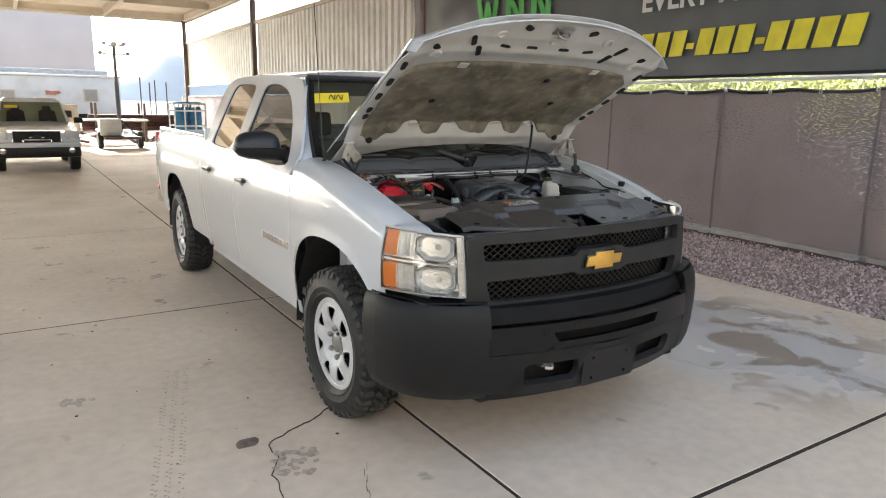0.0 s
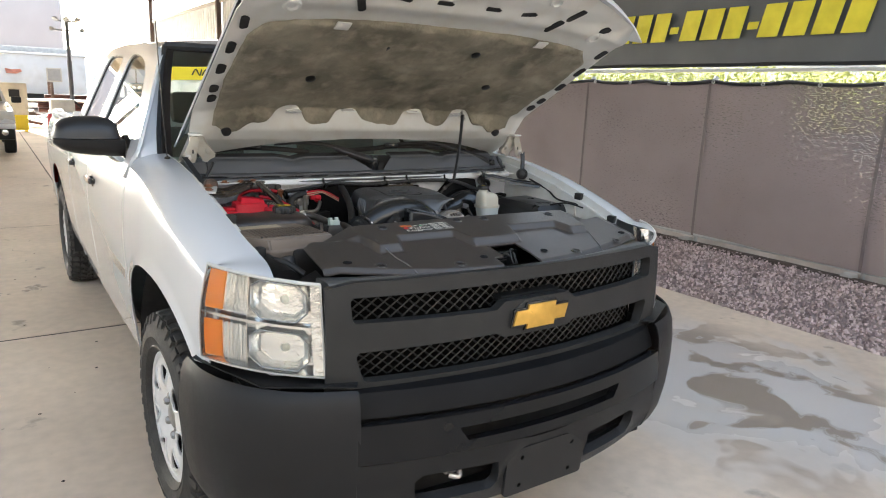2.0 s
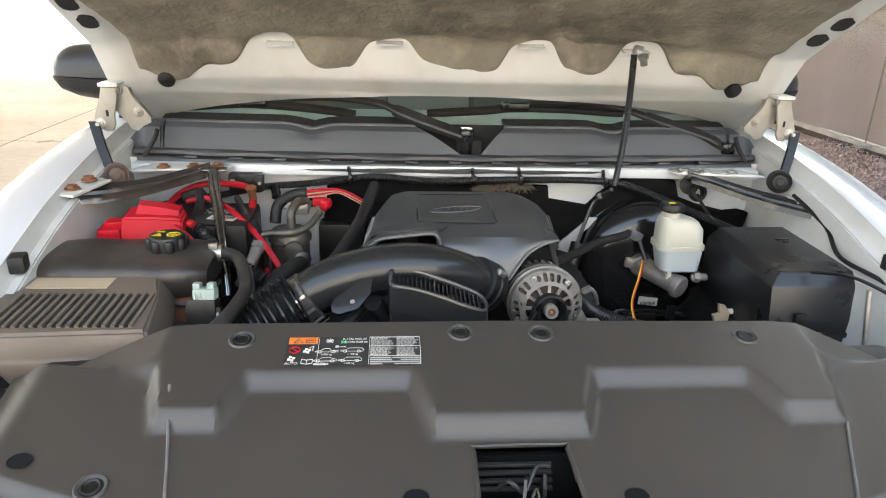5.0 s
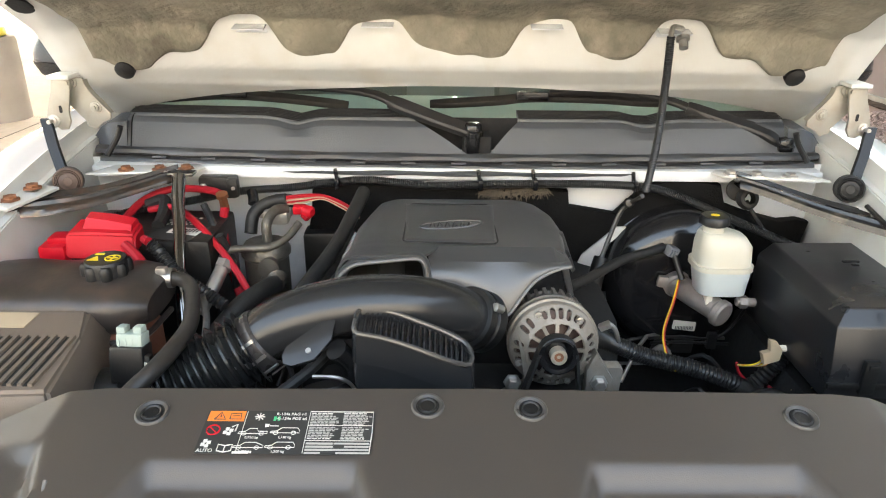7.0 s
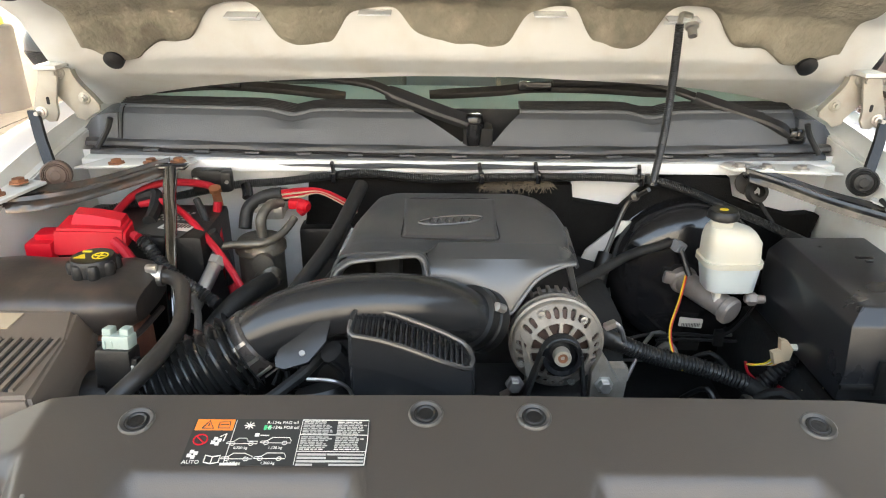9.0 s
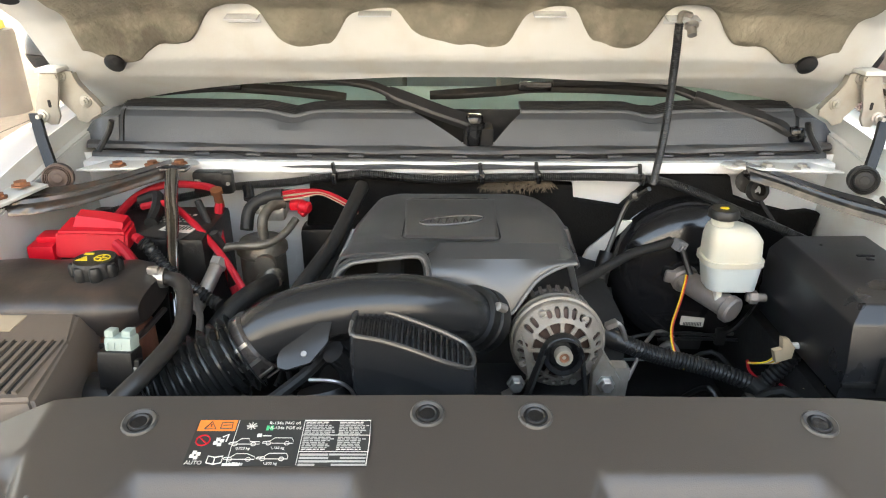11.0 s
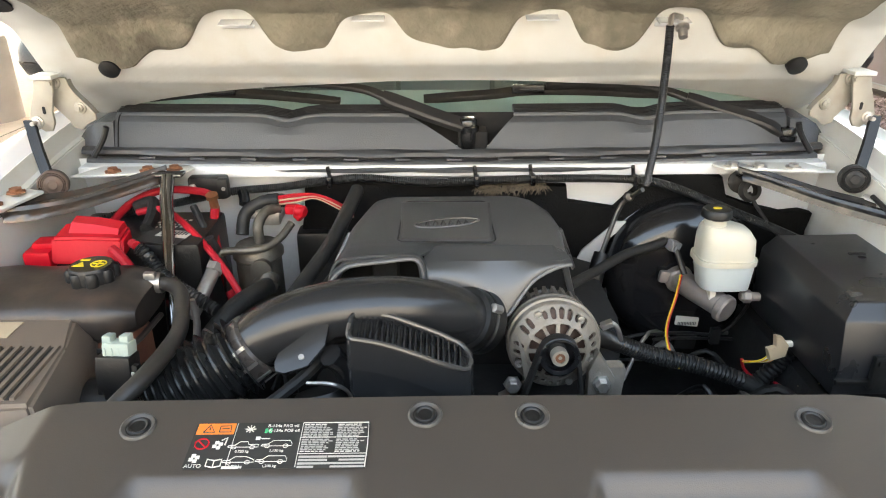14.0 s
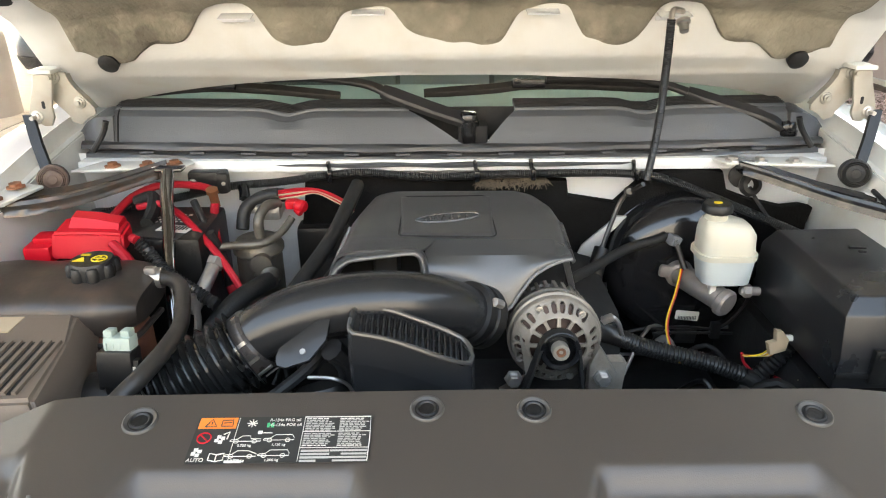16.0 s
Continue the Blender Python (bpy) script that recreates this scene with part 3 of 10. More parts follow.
grid(bm, lambda u, v: Vector((FX - 0.14 + 0.20 * v, -7 + 41 * u, 0.004 + 0.018 * math.sin(math.pi * v) + 0.014 * noise.noise(Vector((u * 160, v * 3, 2))))), 260, 5)
part("soil_strip", bm, M("dark_soil", (0.085, 0.062, 0.05), 0.95, var=0.5, scale=8, bump=0.8, bscale=60), fence, "dark damp soil along the foot of the fence", solid=0.03)
bm = B()
box(bm, (FX + 0.11, 13.5, 0.022), (0.13, 41.0, 0.085), 0.012)
part("kerb_strip", bm, M("pale_kerb_concrete", (0.50, 0.46, 0.43), 0.9, var=0.25, scale=4, bump=0.3, bscale=80), fence, "low pale concrete kerb under the fence")
SEAM = M("screen_seam", (0.17, 0.145, 0.145), 0.8)
for k in range(-3, 12):
    y = 0.57 + 1.90 * k
    bm = B()
    grid(bm, lambda u, v: Vector((FX - 0.030 - 0.004 * math.sin(v * 5 + k), y - 0.016 + 0.032 * u + 0.01 * math.sin(v * 3), 0.09 + 1.74 * v)), 2, 12)
    part("seam", bm, SEAM, fence, solid=0.002)
for k in range(-2, 14):
    y = 0.62 + 0.975 * k * 0.62
    bm = B()
    lathe(bm, [(0.010, -0.004), (0.022, -0.004), (0.022, 0.004), (0.010, 0.004), (0.010, -0.004)], axis((FX - 0.036, y, screen_top(y) - 0.018), (1, 0, 0)), 12, caps=False)
    part("grommet", bm, GALV, fence)

# banner
BANNER = M("banner_vinyl", (0.105, 0.115, 0.12), 0.42, var=0.12, scale=2, bump=0.05, bscale=40)
banner = thing("banner", "dark grey vinyl banner with white and yellow print above the fence", "banner")
bm = B()


def bx(y, z):
    return 5.46 - 0.03 * noise.noise(Vector((y * 1.1 + z * 0.5, z * 1.3, 1.0))) - 0.015 * noise.noise(Vector((y * 3, z * 2.2, 5)))


grid(bm, lambda u, v: Vector((bx(-6 + 16.35 * u, 2.03 + 2.3 * v), -6 + 16.35 * u, 2.03 + 0.02 * noise.noise(Vector((u * 30, 0, 0))) + 2.3 * v)), 120, 20)
part("sheet", bm, BANNER, banner, solid=0.003)
bm = B()
tube(bm, [(bx(-6 + 0.2 * k, 2.04) - 0.006, -6 + 0.2 * k, 2.04 + 0.012 * noise.noise(Vector((k * 0.3, 0, 0)))) for k in range(82)], 0.020, 6, 1)
part("hem", bm, bpy.data.materials["black_hem"], banner, "black folded hem")
BANW, BANY, BANG = M("banner_white", (0.75, 0.75, 0.73), 0.5), M("banner_yellow", (0.80, 0.72, 0.04), 0.5), M("banner_green", (0.10, 0.50, 0.09), 0.5)


def on_banner(y, z):
    return Matrix.Translation((5.405, y, z)) @ Matrix(((0, 0, -1, 0), (-1, 0, 0, 0), (0, 1, 0, 0), (0, 0, 0, 1)))


text("lettering", "EVERY M", 0.40, on_banner(3.10, 3.06), BANW, banner, 0.003, "white printed letters", 0.010)
for y0, w in [(3.868 - 0.275 * k, 0.25) for k in range(3)] + [(3.065, 0.135)] + [(2.90 - 0.277 * k, 0.26) for k in range(3)] + [(2.067, 0.14)] + [(1.922 - 0.286 * k, 0.262) for k in range(4)]:
    bm = B()
    h = 0.325 if w > 0.2 else 0.075
    zc = 2.473 if w > 0.2 else 2.432
    s = 0.11 * h
    prism(bm, [(-w * 0.43 - s, -h / 2), (w * 0.43 - s, -h / 2), (w * 0.43 + s, h / 2), (-w * 0.43 + s, h / 2)], 0.003, on_banner(y0 - w / 2, zc))
    part("printed_bar", bm, BANY, banner, "yellow printed bar")
for k, (yy, w) in enumerate(((7.55, 0.62), (6.75, 0.45), (6.05, 0.5))):
    bm = B()
    if k == 0:
        pts = [(-0.36, 0.3), (-0.2, -0.3), (-0.06, -0.3), (0, -0.02), (0.06, -0.3), (0.2, -0.3), (0.36, 0.3), (0.22, 0.3), (0.13, -0.08), (0.06, 0.2), (-0.06, 0.2), (-0.13, -0.08), (-0.22, 0.3)]
    else:
        pts = [(-0.25, -0.3), (-0.11, -0.3), (-0.11, 0.08), (0.11, -0.3), (0.25, -0.3), (0.25, 0.3), (0.11, 0.3), (0.11, -0.08), (-0.11, 0.3), (-0.25, 0.3)]
    prism(bm, pts, 0.003, on_banner(yy, 3.28))
    part("logo_shape", bm, BANG, banner, "green logo shape")


# ---- the pickup truck (origin on the ground under its front axle, nose towards -y) ----
LAMPCHROME = M("lamp_chrome", (0.93, 0.93, 0.91), 0.10, metal=0.8, var=0.08, scale=20, bump=0.55, bscale=38, spec=0.8)
AMBERP = M("amber_plastic", (0.90, 0.27, 0.03), 0.22, bump=0.3, bscale=180)
truck = thing("pickup_truck", "white pickup truck parked on concrete with its hood propped open", "pickup truck")
HW = [(0.30, 0.90), (0.45, 0.925), (0.55, 0.945), (0.75, 0.966), (0.95, 0.98), (1.08, 0.976), (1.18, 0.962), (1.25, 0.942), (1.30, 0.92)]


def side_x(y, z):
    x = ease(HW, z)
    if y < 0.15:
        x -= 0.062 * ((0.15 - y) / 0.75) ** 2
    if y > 4.2:
        x -= 0.03 * ((y - 4.2) / 0.5) ** 2
    return x


def arch(y, c, half, top, base=0.42):
    t = abs(y - c) / half
    return base + (top - base) * max(0, 1 - t ** 2.3) ** (1 / 2.3) if t < 1 else base


FTOP = [(-0.70, 1.066), (-0.55, 1.115), (-0.35, 1.175), (-0.1, 1.24), (0.2, 1.292), (0.52, 1.318)]
FIN = [(-0.70, 0.735), (-0.5, 0.775), (-0.2, 0.795), (0.2, 0.80), (0.52, 0.80)]

def rounded_loop(loop):
    """Cut the corners of a closed outline twice."""
    for _ in range(2):
        out = []
        for i, (a, b2) in enumerate(loop):
            c, d = loop[(i + 1) % len(loop)]
            out += [(a * 0.8 + c * 0.2, b2 * 0.8 + d * 0.2), (a * 0.2 + c * 0.8, b2 * 0.2 + d * 0.8)]
        loop = out
    return loop


for sgn in (-1, 1):
    # front fender: side below, rolled over the top to the hood channel
    def fender(u, v, sgn=sgn):
        y = -0.70 + 1.20 * u
        zt, xi = ease(FTOP, y), ease(FIN, y)
        zb = max(arch(y, 0.0, 0.50, 0.955, 0.5), 0.5)
        if y < -0.40:
            zb = max(zb, lerp([(-0.70, 0.80), (-0.52, 0.79), (-0.40, 0.765)], y))
        zs = zt - 0.085
        if v < 0.6:
            z = zb + (zs - zb) * v / 0.6
            x = side_x(y, z)
            lip = max(0, 1 - (z - zb) / 0.05) * (1 if abs(y) < 0.52 else 0)
            return Vector((sgn * (x + 0.008 * lip), y, z))
        t = (v - 0.6) / 0.4
        p0, p2 = Vector((side_x(y, zs), zs)), Vector((xi, zt))
        p1 = Vector((side_x(y, zs) - 0.012, zt + 0.004))
        q = p0 * (1 - t) ** 2 + p1 * 2 * t * (1 - t) + p2 * t * t
        y2 = y
        return Vector((sgn * q.x, y2, q.y))

    def fkeep(u, v):
        y = -0.70 + 1.20 * u
        return not y < -0.545
    bm = B()
    grid(bm, fender, 60, 24, fkeep)
    part("fender", bm, WHITE, truck, "white painted front fender", solid=0.004)
    # flange along the hood channel
    bm = B()
    grid(bm, lambda u, v, sgn=sgn: Vector((sgn * (ease(FIN, -0.54 + 1.04 * u) - 0.03 * v), -0.54 + 1.04 * u, ease(FTOP, -0.54 + 1.04 * u) - 0.03 * min(1, v * 3))), 30, 4)
    part("fender_flange", bm, WHITE_IN, truck, solid=0.003)
    # inner apron
    bm = B()
    grid(bm, lambda u, v, sgn=sgn: Vector((sgn * (ease(FIN, -0.59 + 0.88 * u) - 0.03 - 0.02 * math.sin(v * 3)), -0.59 + 0.88 * u, (ease(FTOP, -0.59 + 0.88 * u) - 0.03) * (1 - v) + 0.72 * v)), 20, 10)
    part("inner_apron", bm, WHITE_IN, truck, solid=0.003)
    # wheel housing
    bm = B()
    secs = []
    for k in range(17):
        a = math.pi * k / 16
        y, z = -0.56 * math.cos(a), 0.36 + 0.60 * math.sin(a)
        secs.append([Vector((sgn * 0.60, y, z)), Vector((sgn * 0.93, y, z))])
    loft(bm, secs, closed=False, caps=False)
    box(bm, (sgn * 0.6, 0.0, 0.64), (0.02, 1.1, 0.62))
    part("wheel_housing", bm, DEEPBLACK, truck)

    # doors and bed side
    def panel(y0, y1, zb, zt, nu=24, nv=22, sgn=sgn, ins=0.0):
        bm = B()
        grid(bm, lambda u, v: Vector((sgn * (side_x(y0 + (y1 - y0) * u, zb(y0 + (y1 - y0) * u) * (1 - v) + zt(y0 + (y1 - y0) * u) * v) - ins), y0 + (y1 - y0) * u, zb(y0 + (y1 - y0) * u) * (1 - v) + zt(y0 + (y1 - y0) * u) * v)), nu, nv)
        return bm
    belt = lambda y: 1.215 + 0.028 * (y - 0.5)
    door = part("door", panel(0.508, 1.63, lambda y: 0.50, belt), WHITE, truck, "white front door with black handle", solid=0.005)
    door2 = part("door", panel(1.64, 2.50, lambda y: 0.50, belt), WHITE, truck, "white rear door with black handle", solid=0.005)
    part("rocker_panel", panel(0.50, 2.50, lambda y: 0.42, lambda y: 0.495, ins=0.008), WHITE, truck, solid=0.005)
    part("cab_corner", panel(2.508, 2.585, lambda y: 0.46, lambda y: 1.27, 4), WHITE, truck, solid=0.005)
    bed = part("bed_side", panel(2.60, 4.69, lambda y: max(arch(y, 3.645, 0.50, 0.95, 0.5), lerp([(2.6, 0.48), (3.2, 0.5), (4.2, 0.52), (4.69, 0.60)], y)), lambda y: 1.322 + 0.004 * (y - 2.6), 48, 22), WHITE, truck, "white cargo bed side panel", solid=0.006)
    bm = B()
    grid(bm, lambda u, v, sgn=sgn: Vector((sgn * (side_x(2.6 + 2.09 * u, 1.30) - 0.085 * v), 2.6 + 2.09 * u, 1.322 + 0.008 * u + 0.014 * math.sin(math.pi * min(1, v * 1.0)))), 20, 6)
    part("bed_rail", bm, WHITE, truck, solid=0.004)
    bm = B()
    box(bm, (sgn * 0.845, 3.64, 1.05), (0.02, 2.06, 0.54))
    part("bed_inner_wall", bm, DEEPBLACK, truck)
    bm = B()
    secs = []
    for k in range(17):
        a = math.pi * k / 16
        secs.append([Vector((sgn * 0.60, 3.645 - 0.56 * math.cos(a), 0.36 + 0.59 * math.sin(a))), Vector((sgn * 0.94, 3.645 - 0.56 * math.cos(a), 0.36 + 0.59 * math.sin(a)))])
    loft(bm, secs, closed=False, caps=False)
    box(bm, (sgn * 0.6, 3.645, 0.64), (0.02, 1.1, 0.62))
    part("wheel_housing", bm, DEEPBLACK, truck)
    bm = B()
    box(bm, (sgn * 0.86, 4.70, 0.98), (0.16, 0.05, 0.62), 0.02)
    part("tail_lamp", bm, M("tail_red", (0.4, 0.02, 0.02), 0.25) if sgn < 0 else bpy.data.materials["tail_red"], truck)
    # door handles
    for y in (1.40, 2.30):
        x = side_x(y, 1.10)
        bm = B()
        lathe(bm, [(0.001, 0), (0.045, 0.001), (0.05, 0.006), (0.001, 0.007)], axis((sgn * (x - 0.001), y, 1.098), (sgn, 0, 0)) @ Matrix.Diagonal((1.0, 0.62, 1, 1)) @ pose(0, 0, 0, 0, 0, 0), 20)
        b2 = B()
        box(bm, (sgn * (x + 0.022), y, 1.104), (0.020, 0.17, 0.030), 0.010)
        box(bm, (sgn * (x + 0.008), y - 0.07, 1.102), (0.03, 0.02, 0.024), 0.006)
        box(bm, (sgn * (x + 0.008), y + 0.07, 1.102), (0.03, 0.02, 0.024), 0.006)
        b2.free()
        part("handle", bm, GLOSSBLACK, door if y < 2 else door2, "black plastic pull handle")
    # greenhouse side with its windows
    gx = lambda y, z: 0.918 - (z - 1.29) * 0.455
    outer = [(0.512, 1.215), (0.50, 1.29), (0.47, 1.325), (0.62, 1.51), (0.80, 1.683), (0.90, 1.737), (0.97, 1.757), (1.3, 1.784), (1.9, 1.795), (2.35, 1.785), (2.50, 1.75), (2.56, 1.68), (2.585, 1.273)]
    fw = [(0.59, 1.240), (0.66, 1.36), (0.78, 1.495), (0.95, 1.625), (1.10, 1.69), (1.3, 1.725), (1.47, 1.73), (1.55, 1.715), (1.58, 1.67), (1.555, 1.275), (1.53, 1.262)]
    rw = [(1.73, 1.275), (1.76, 1.69), (1.80, 1.73), (2.2, 1.742), (2.30, 1.725), (2.345, 1.66), (2.365, 1.33), (2.32, 1.285)]
    fw, rw = rounded_loop(fw), rounded_loop(rw)
    bm = B()
    holed(bm, outer, (fw, rw), lambda y, z, sgn=sgn: Vector((sgn * gx(y, z), y, z)))
    part("cab_side", bm, WHITE, truck, "white cab pillars and window frames", solid=0.014)
    for w in (fw, rw):
        bm = B()
        bmv = [bm.verts.new((sgn * (gx(y, z) + 0.002), y, z)) for y, z in w]
        bm.faces.new(bmv)
        gl = part("side_window", bm, SIDEGLASS, truck, "clear side window glass", shadow=False)
        bm = B()
        loop = [Vector((sgn * (gx(y, z) - 0.002), y, z)) for y, z in w]
        tube(bm, loop + [loop[0]], 0.0095, 6, smooth=False)
        part("window_seal", bm, RUBBER, truck)
    # door mirror: a domed shell over a base that reaches back to the door
    bm = B()
    secs = []
    for k in range(17):
        t = k / 16
        x = 0.925 + 0.255 * t
        r = (1 - abs(2 * t - 1) ** 3.2) ** 0.45 if 0 < t < 1 else 0.0
        top_, zc, yc = 0.008 + 0.088 * r * (1 - 0.10 * t), 1.357, 0.775 + 0.05 * t
        secs.append([Vector((sgn * x, yc + (0.018 + 0.062 * r) * math.cos(a) * (1.0 if math.cos(a) < 0 else 0.6), zc + top_ * max(0, math.sin(a)) ** 0.8)) for a in (math.pi * q / 12 for q in range(13))])
    loft(bm, secs)
    MIRB = M("mirror_shell_black", (0.022, 0.024, 0.027), 0.34, var=0.15, bump=0.1, bscale=900) if sgn < 0 else bpy.data.materials["mirror_shell_black"]
    mir = part("mirror", bm, MIRB, truck, "black plastic door mirror")
    bm = B()
    grid(bm, lambda u, v, sgn=sgn: Vector((sgn * (0.95 + 0.19 * u), 0.818 + 0.040 * u, 1.315 + 0.09 * v)), 2, 2)
    part("mirror_glass", bm, CHROME, mir, "mirror glass", solid=0.003)
    bm = B()
    loft(bm, [[Vector((sgn * x, yc + w * math.cos(a) * (1.0 if math.cos(a) < 0 else 0.6), 1.354 - h * max(0, math.sin(a)) ** 0.7)) for a in (math.pi * q / 10 for q in range(11))] for x, yc, w, h in ((0.855, 0.725, 0.040, 0.072), (0.90, 0.745, 0.060, 0.074), (0.95, 0.772, 0.074, 0.074), (1.03, 0.792, 0.080, 0.070), (1.10, 0.806, 0.080, 0.062), (1.15, 0.818, 0.068, 0.046), (1.178, 0.824, 0.040, 0.020))])
    prism(bm, [(0.0, 0.0), (0.20, 0.0), (0.19, 0.09), (0.13, 0.10), (0.05, 0.06)], 0.02, Matrix(((0, 0, sgn * 1.0, sgn * 0.900), (1, 0, 0, 0.60), (0, 1, 0, 1.275), (0, 0, 0, 1))))
    part("mirror_arm", bm, TEXBLACK, mir)
    # badge bars on the door
    for k in range(9):
        y = 0.98 - 0.052 * k
        bm = B()
        box(bm, (sgn * (side_x(y, 0.81) + 0.002), y, 0.812), (0.004, 0.036, 0.04), 0.0015)
        part("badge_bar", bm, CHROME, door)

# roof, windscreen, rear wall, floor
bm = B()
REDGE = [(0.80, 1.762), (0.855, 1.762), (0.96, 1.760), (1.3, 1.787), (1.9, 1.798), (2.35, 1.788), (2.50, 1.753), (2.57, 1.69)]


def roof_pt(u, v):
    t = u * 2 - 1
    y0 = 0.882 - 0.06 * (1 - t * t)
    y = y0 + (2.572 - y0) * v
    z = ease(REDGE, y)
    half = min(0.918 - (z - 1.29) * 0.455, lerp([(0.855, 0.700), (0.96, 0.712), (1.1, 0.75)], y)) + 0.004
    return Vector((t * half, y, z + 0.052 * (1 - abs(t) ** 2.6) * min(1, v * 5) * min(1, (1 - v) * 7)))


grid(bm, roof_pt, 28, 40)
part("roof", bm, WHITE, truck, "white roof panel", solid=0.012)

bm = B()


def shield(u, v):
    t = u * 2 - 1
    w = 0.828 - 0.088 * v - 0.038 * v * v
    return Vector((t * w, 0.465 + 0.51 * v - 0.09 * v * v - 0.06 * (1 - t * t), 1.285 + 0.475 * v))


grid(bm, shield, 20, 10)
for s in (-1, 1):
    q = B()
    edge = [(0.500, 1.290), (0.47, 1.325), (0.62, 1.51), (0.80, 1.683), (0.90, 1.742)]
    rows = []
    for k in range(21):
        v = k / 20
        y_, z_ = ease([(i / 4, e[0]) for i, e in enumerate(edge)], v), ease([(i / 4, e[1]) for i, e in enumerate(edge)], v)
        a_ = Vector((s * (0.919 - (z_ - 1.29) * 0.455 - 0.012 * max(0, 1 - 6 * v)), y_, z_))
        b_ = shield(0 if s < 0 else 1, v)
        m_ = (a_ + b_) / 2 + Vector((s * 0.008, -0.010, 0.006))
        rows.append([a_, a_ * 0.5 + m_ * 0.5 + Vector((s * 0.003, -0.002, 0.001)), m_, b_])
    loft(q, rows, closed=False, caps=False)
    part("windscreen_pillar", q, WHITE, truck, "white pillar beside the windscreen", solid=0.01)
part("windscreen", bm, SHIELD, truck, "tinted green windscreen", shadow=False)
bm = B()
for u in (0.0, 1.0):
    tube(bm, [shield(u, v / 6) for v in range(7)], 0.012, 8)
tube(bm, [shield(u / 12, 1.0) for u in range(13)], 0.02, 8)
part("windscreen_trim", bm, RUBBER, truck)
FRIT = M("black_frit", (0.008, 0.008, 0.009), 0.12, var=0.1, bump=0.0)
for u0, u1, v0, v1 in ((0.004, 0.028, 0.0, 1.0), (0.972, 0.996, 0.0, 1.0), (0.028, 0.972, 0.955, 1.0)):
    bm = B()
    grid(bm, lambda u, v: shield(u0 + (u1 - u0) * u, v0 + (v1 - v0) * v) + Vector((0, -0.004, 0.003)), 20 if u1 - u0 > 0.5 else 4, 10)
    part("frit_band", bm, FRIT, truck, "black painted border of the windscreen")
bm = B()
box(bm, (0, 2.57, 0.95), (1.86, 0.03, 0.9), 0.01)
grid(bm, lambda u, v: Vector(((u * 2 - 1) * (0.92 - 0.2 * v), 2.585 - 0.02 * v, 1.38 + 0.06 * v)), 4, 2)
part("cab_rear_wall", bm, WHITE, truck)
INT = M("grey_cab_trim", (0.13, 0.128, 0.12), 0.8, var=0.2)
bm = B()
box(bm, (0, 1.5, 0.55), (1.8, 2.1, 0.04))
box(bm, (0, 0.52, 0.86), (1.75, 0.03, 0.62))
part("cab_interior", bm, INT, truck)
bm = B()
box(bm, (0, 0.66, 1.20), (1.70, 0.34, 0.14), 0.05)
part("dashboard", bm, M("pale_grey_dash", (0.62, 0.64, 0.58), 0.6, var=0.1), truck)
for x in (-0.42, 0.42):
    bm = B()
    box(bm, (x, 1.45, 1.02), (0.5, 0.14, 0.70), 0.06, (-12, 0, 0))
    box(bm, (x, 1.53, 1.47), (0.27, 0.09, 0.17), 0.04, (-8, 0, 0))
    part("seat", bm, INT, truck)
bm = B()
box(bm, (0, 3.64, 0.75), (1.7, 2.06, 0.04))
box(bm, (0, 2.625, 1.04), (1.7, 0.03, 0.54))
part("bed_floor", bm, DEEPBLACK, truck, "black cargo bed liner")
bm = B()
box(bm, (0, 4.68, 1.0), (1.66, 0.05, 0.62), 0.015)
part("tailgate", bm, WHITE, truck)
bm = B()
box(bm, (0, 4.80, 0.62), (1.86, 0.16, 0.18), 0.04)
part("rear_bumper", bm, CHROME, truck)
for x in (-0.5, 0.5):
    bm = B()
    box(bm, (x, 1.9, 0.52), (0.09, 5.2, 0.16), 0.01)
    part("chassis_rail", bm, DEEPBLACK, truck)
bm = B()
box(bm, (0, 0.0, 0.42), (1.2, 0.12, 0.1), 0.03)
box(bm, (0, 3.645, 0.42), (1.3, 0.1, 0.1), 0.03)
lathe(bm, [(0.02, -0.16), (0.13, -0.08), (0.13, 0.08), (0.02, 0.16)], axis((0, 3.645, 0.42), (1, 0, 0)), 16)
part("axle", bm, DEEPBLACK, truck)
# price sticker on the windscreen
bm = B()
sp = lambda u, v: shield(0.028 + 0.142 * u, 0.68 + 0.12 * v + 0.02 * u) + Vector((0, -0.006, 0.004))
grid(bm, sp, 6, 2)
stick = part("price_sticker", bm, M("bright_yellow_paper", (0.9, 0.72, 0.03), 0.5, var=0.05), truck, "yellow paper sticker behind the windscreen", solid=0.001)
for k, (a, b2) in enumerate(((0.35, 0.5), (0.55, 0.72))):
    bm = B()
    tube(bm, [shield(0.035 + 0.142 * q, 0.70 + 0.11 * (0.25 + 0.5 * (i % 2))) + Vector((0, -0.009, 0.006)) for i, q in enumerate((a, (a + b2) / 2, b2, b2 + 0.04))], 0.003, 5)
    part("scribble_bar", bm, LABELB, stick)
# aerial
bm = B()
cyl(bm, (-0.822, 0.36, 1.255), (-0.822, 0.36, 1.315), 0.011, 12, 0.003)
tube(bm, [(-0.822, 0.36, 1.30), (-0.832, 0.375, 1.62), (-0.842, 0.405, 2.13)], 0.0022, 6)
part("aerial", bm, GLOSSBLACK, truck, "thin black radio aerial")


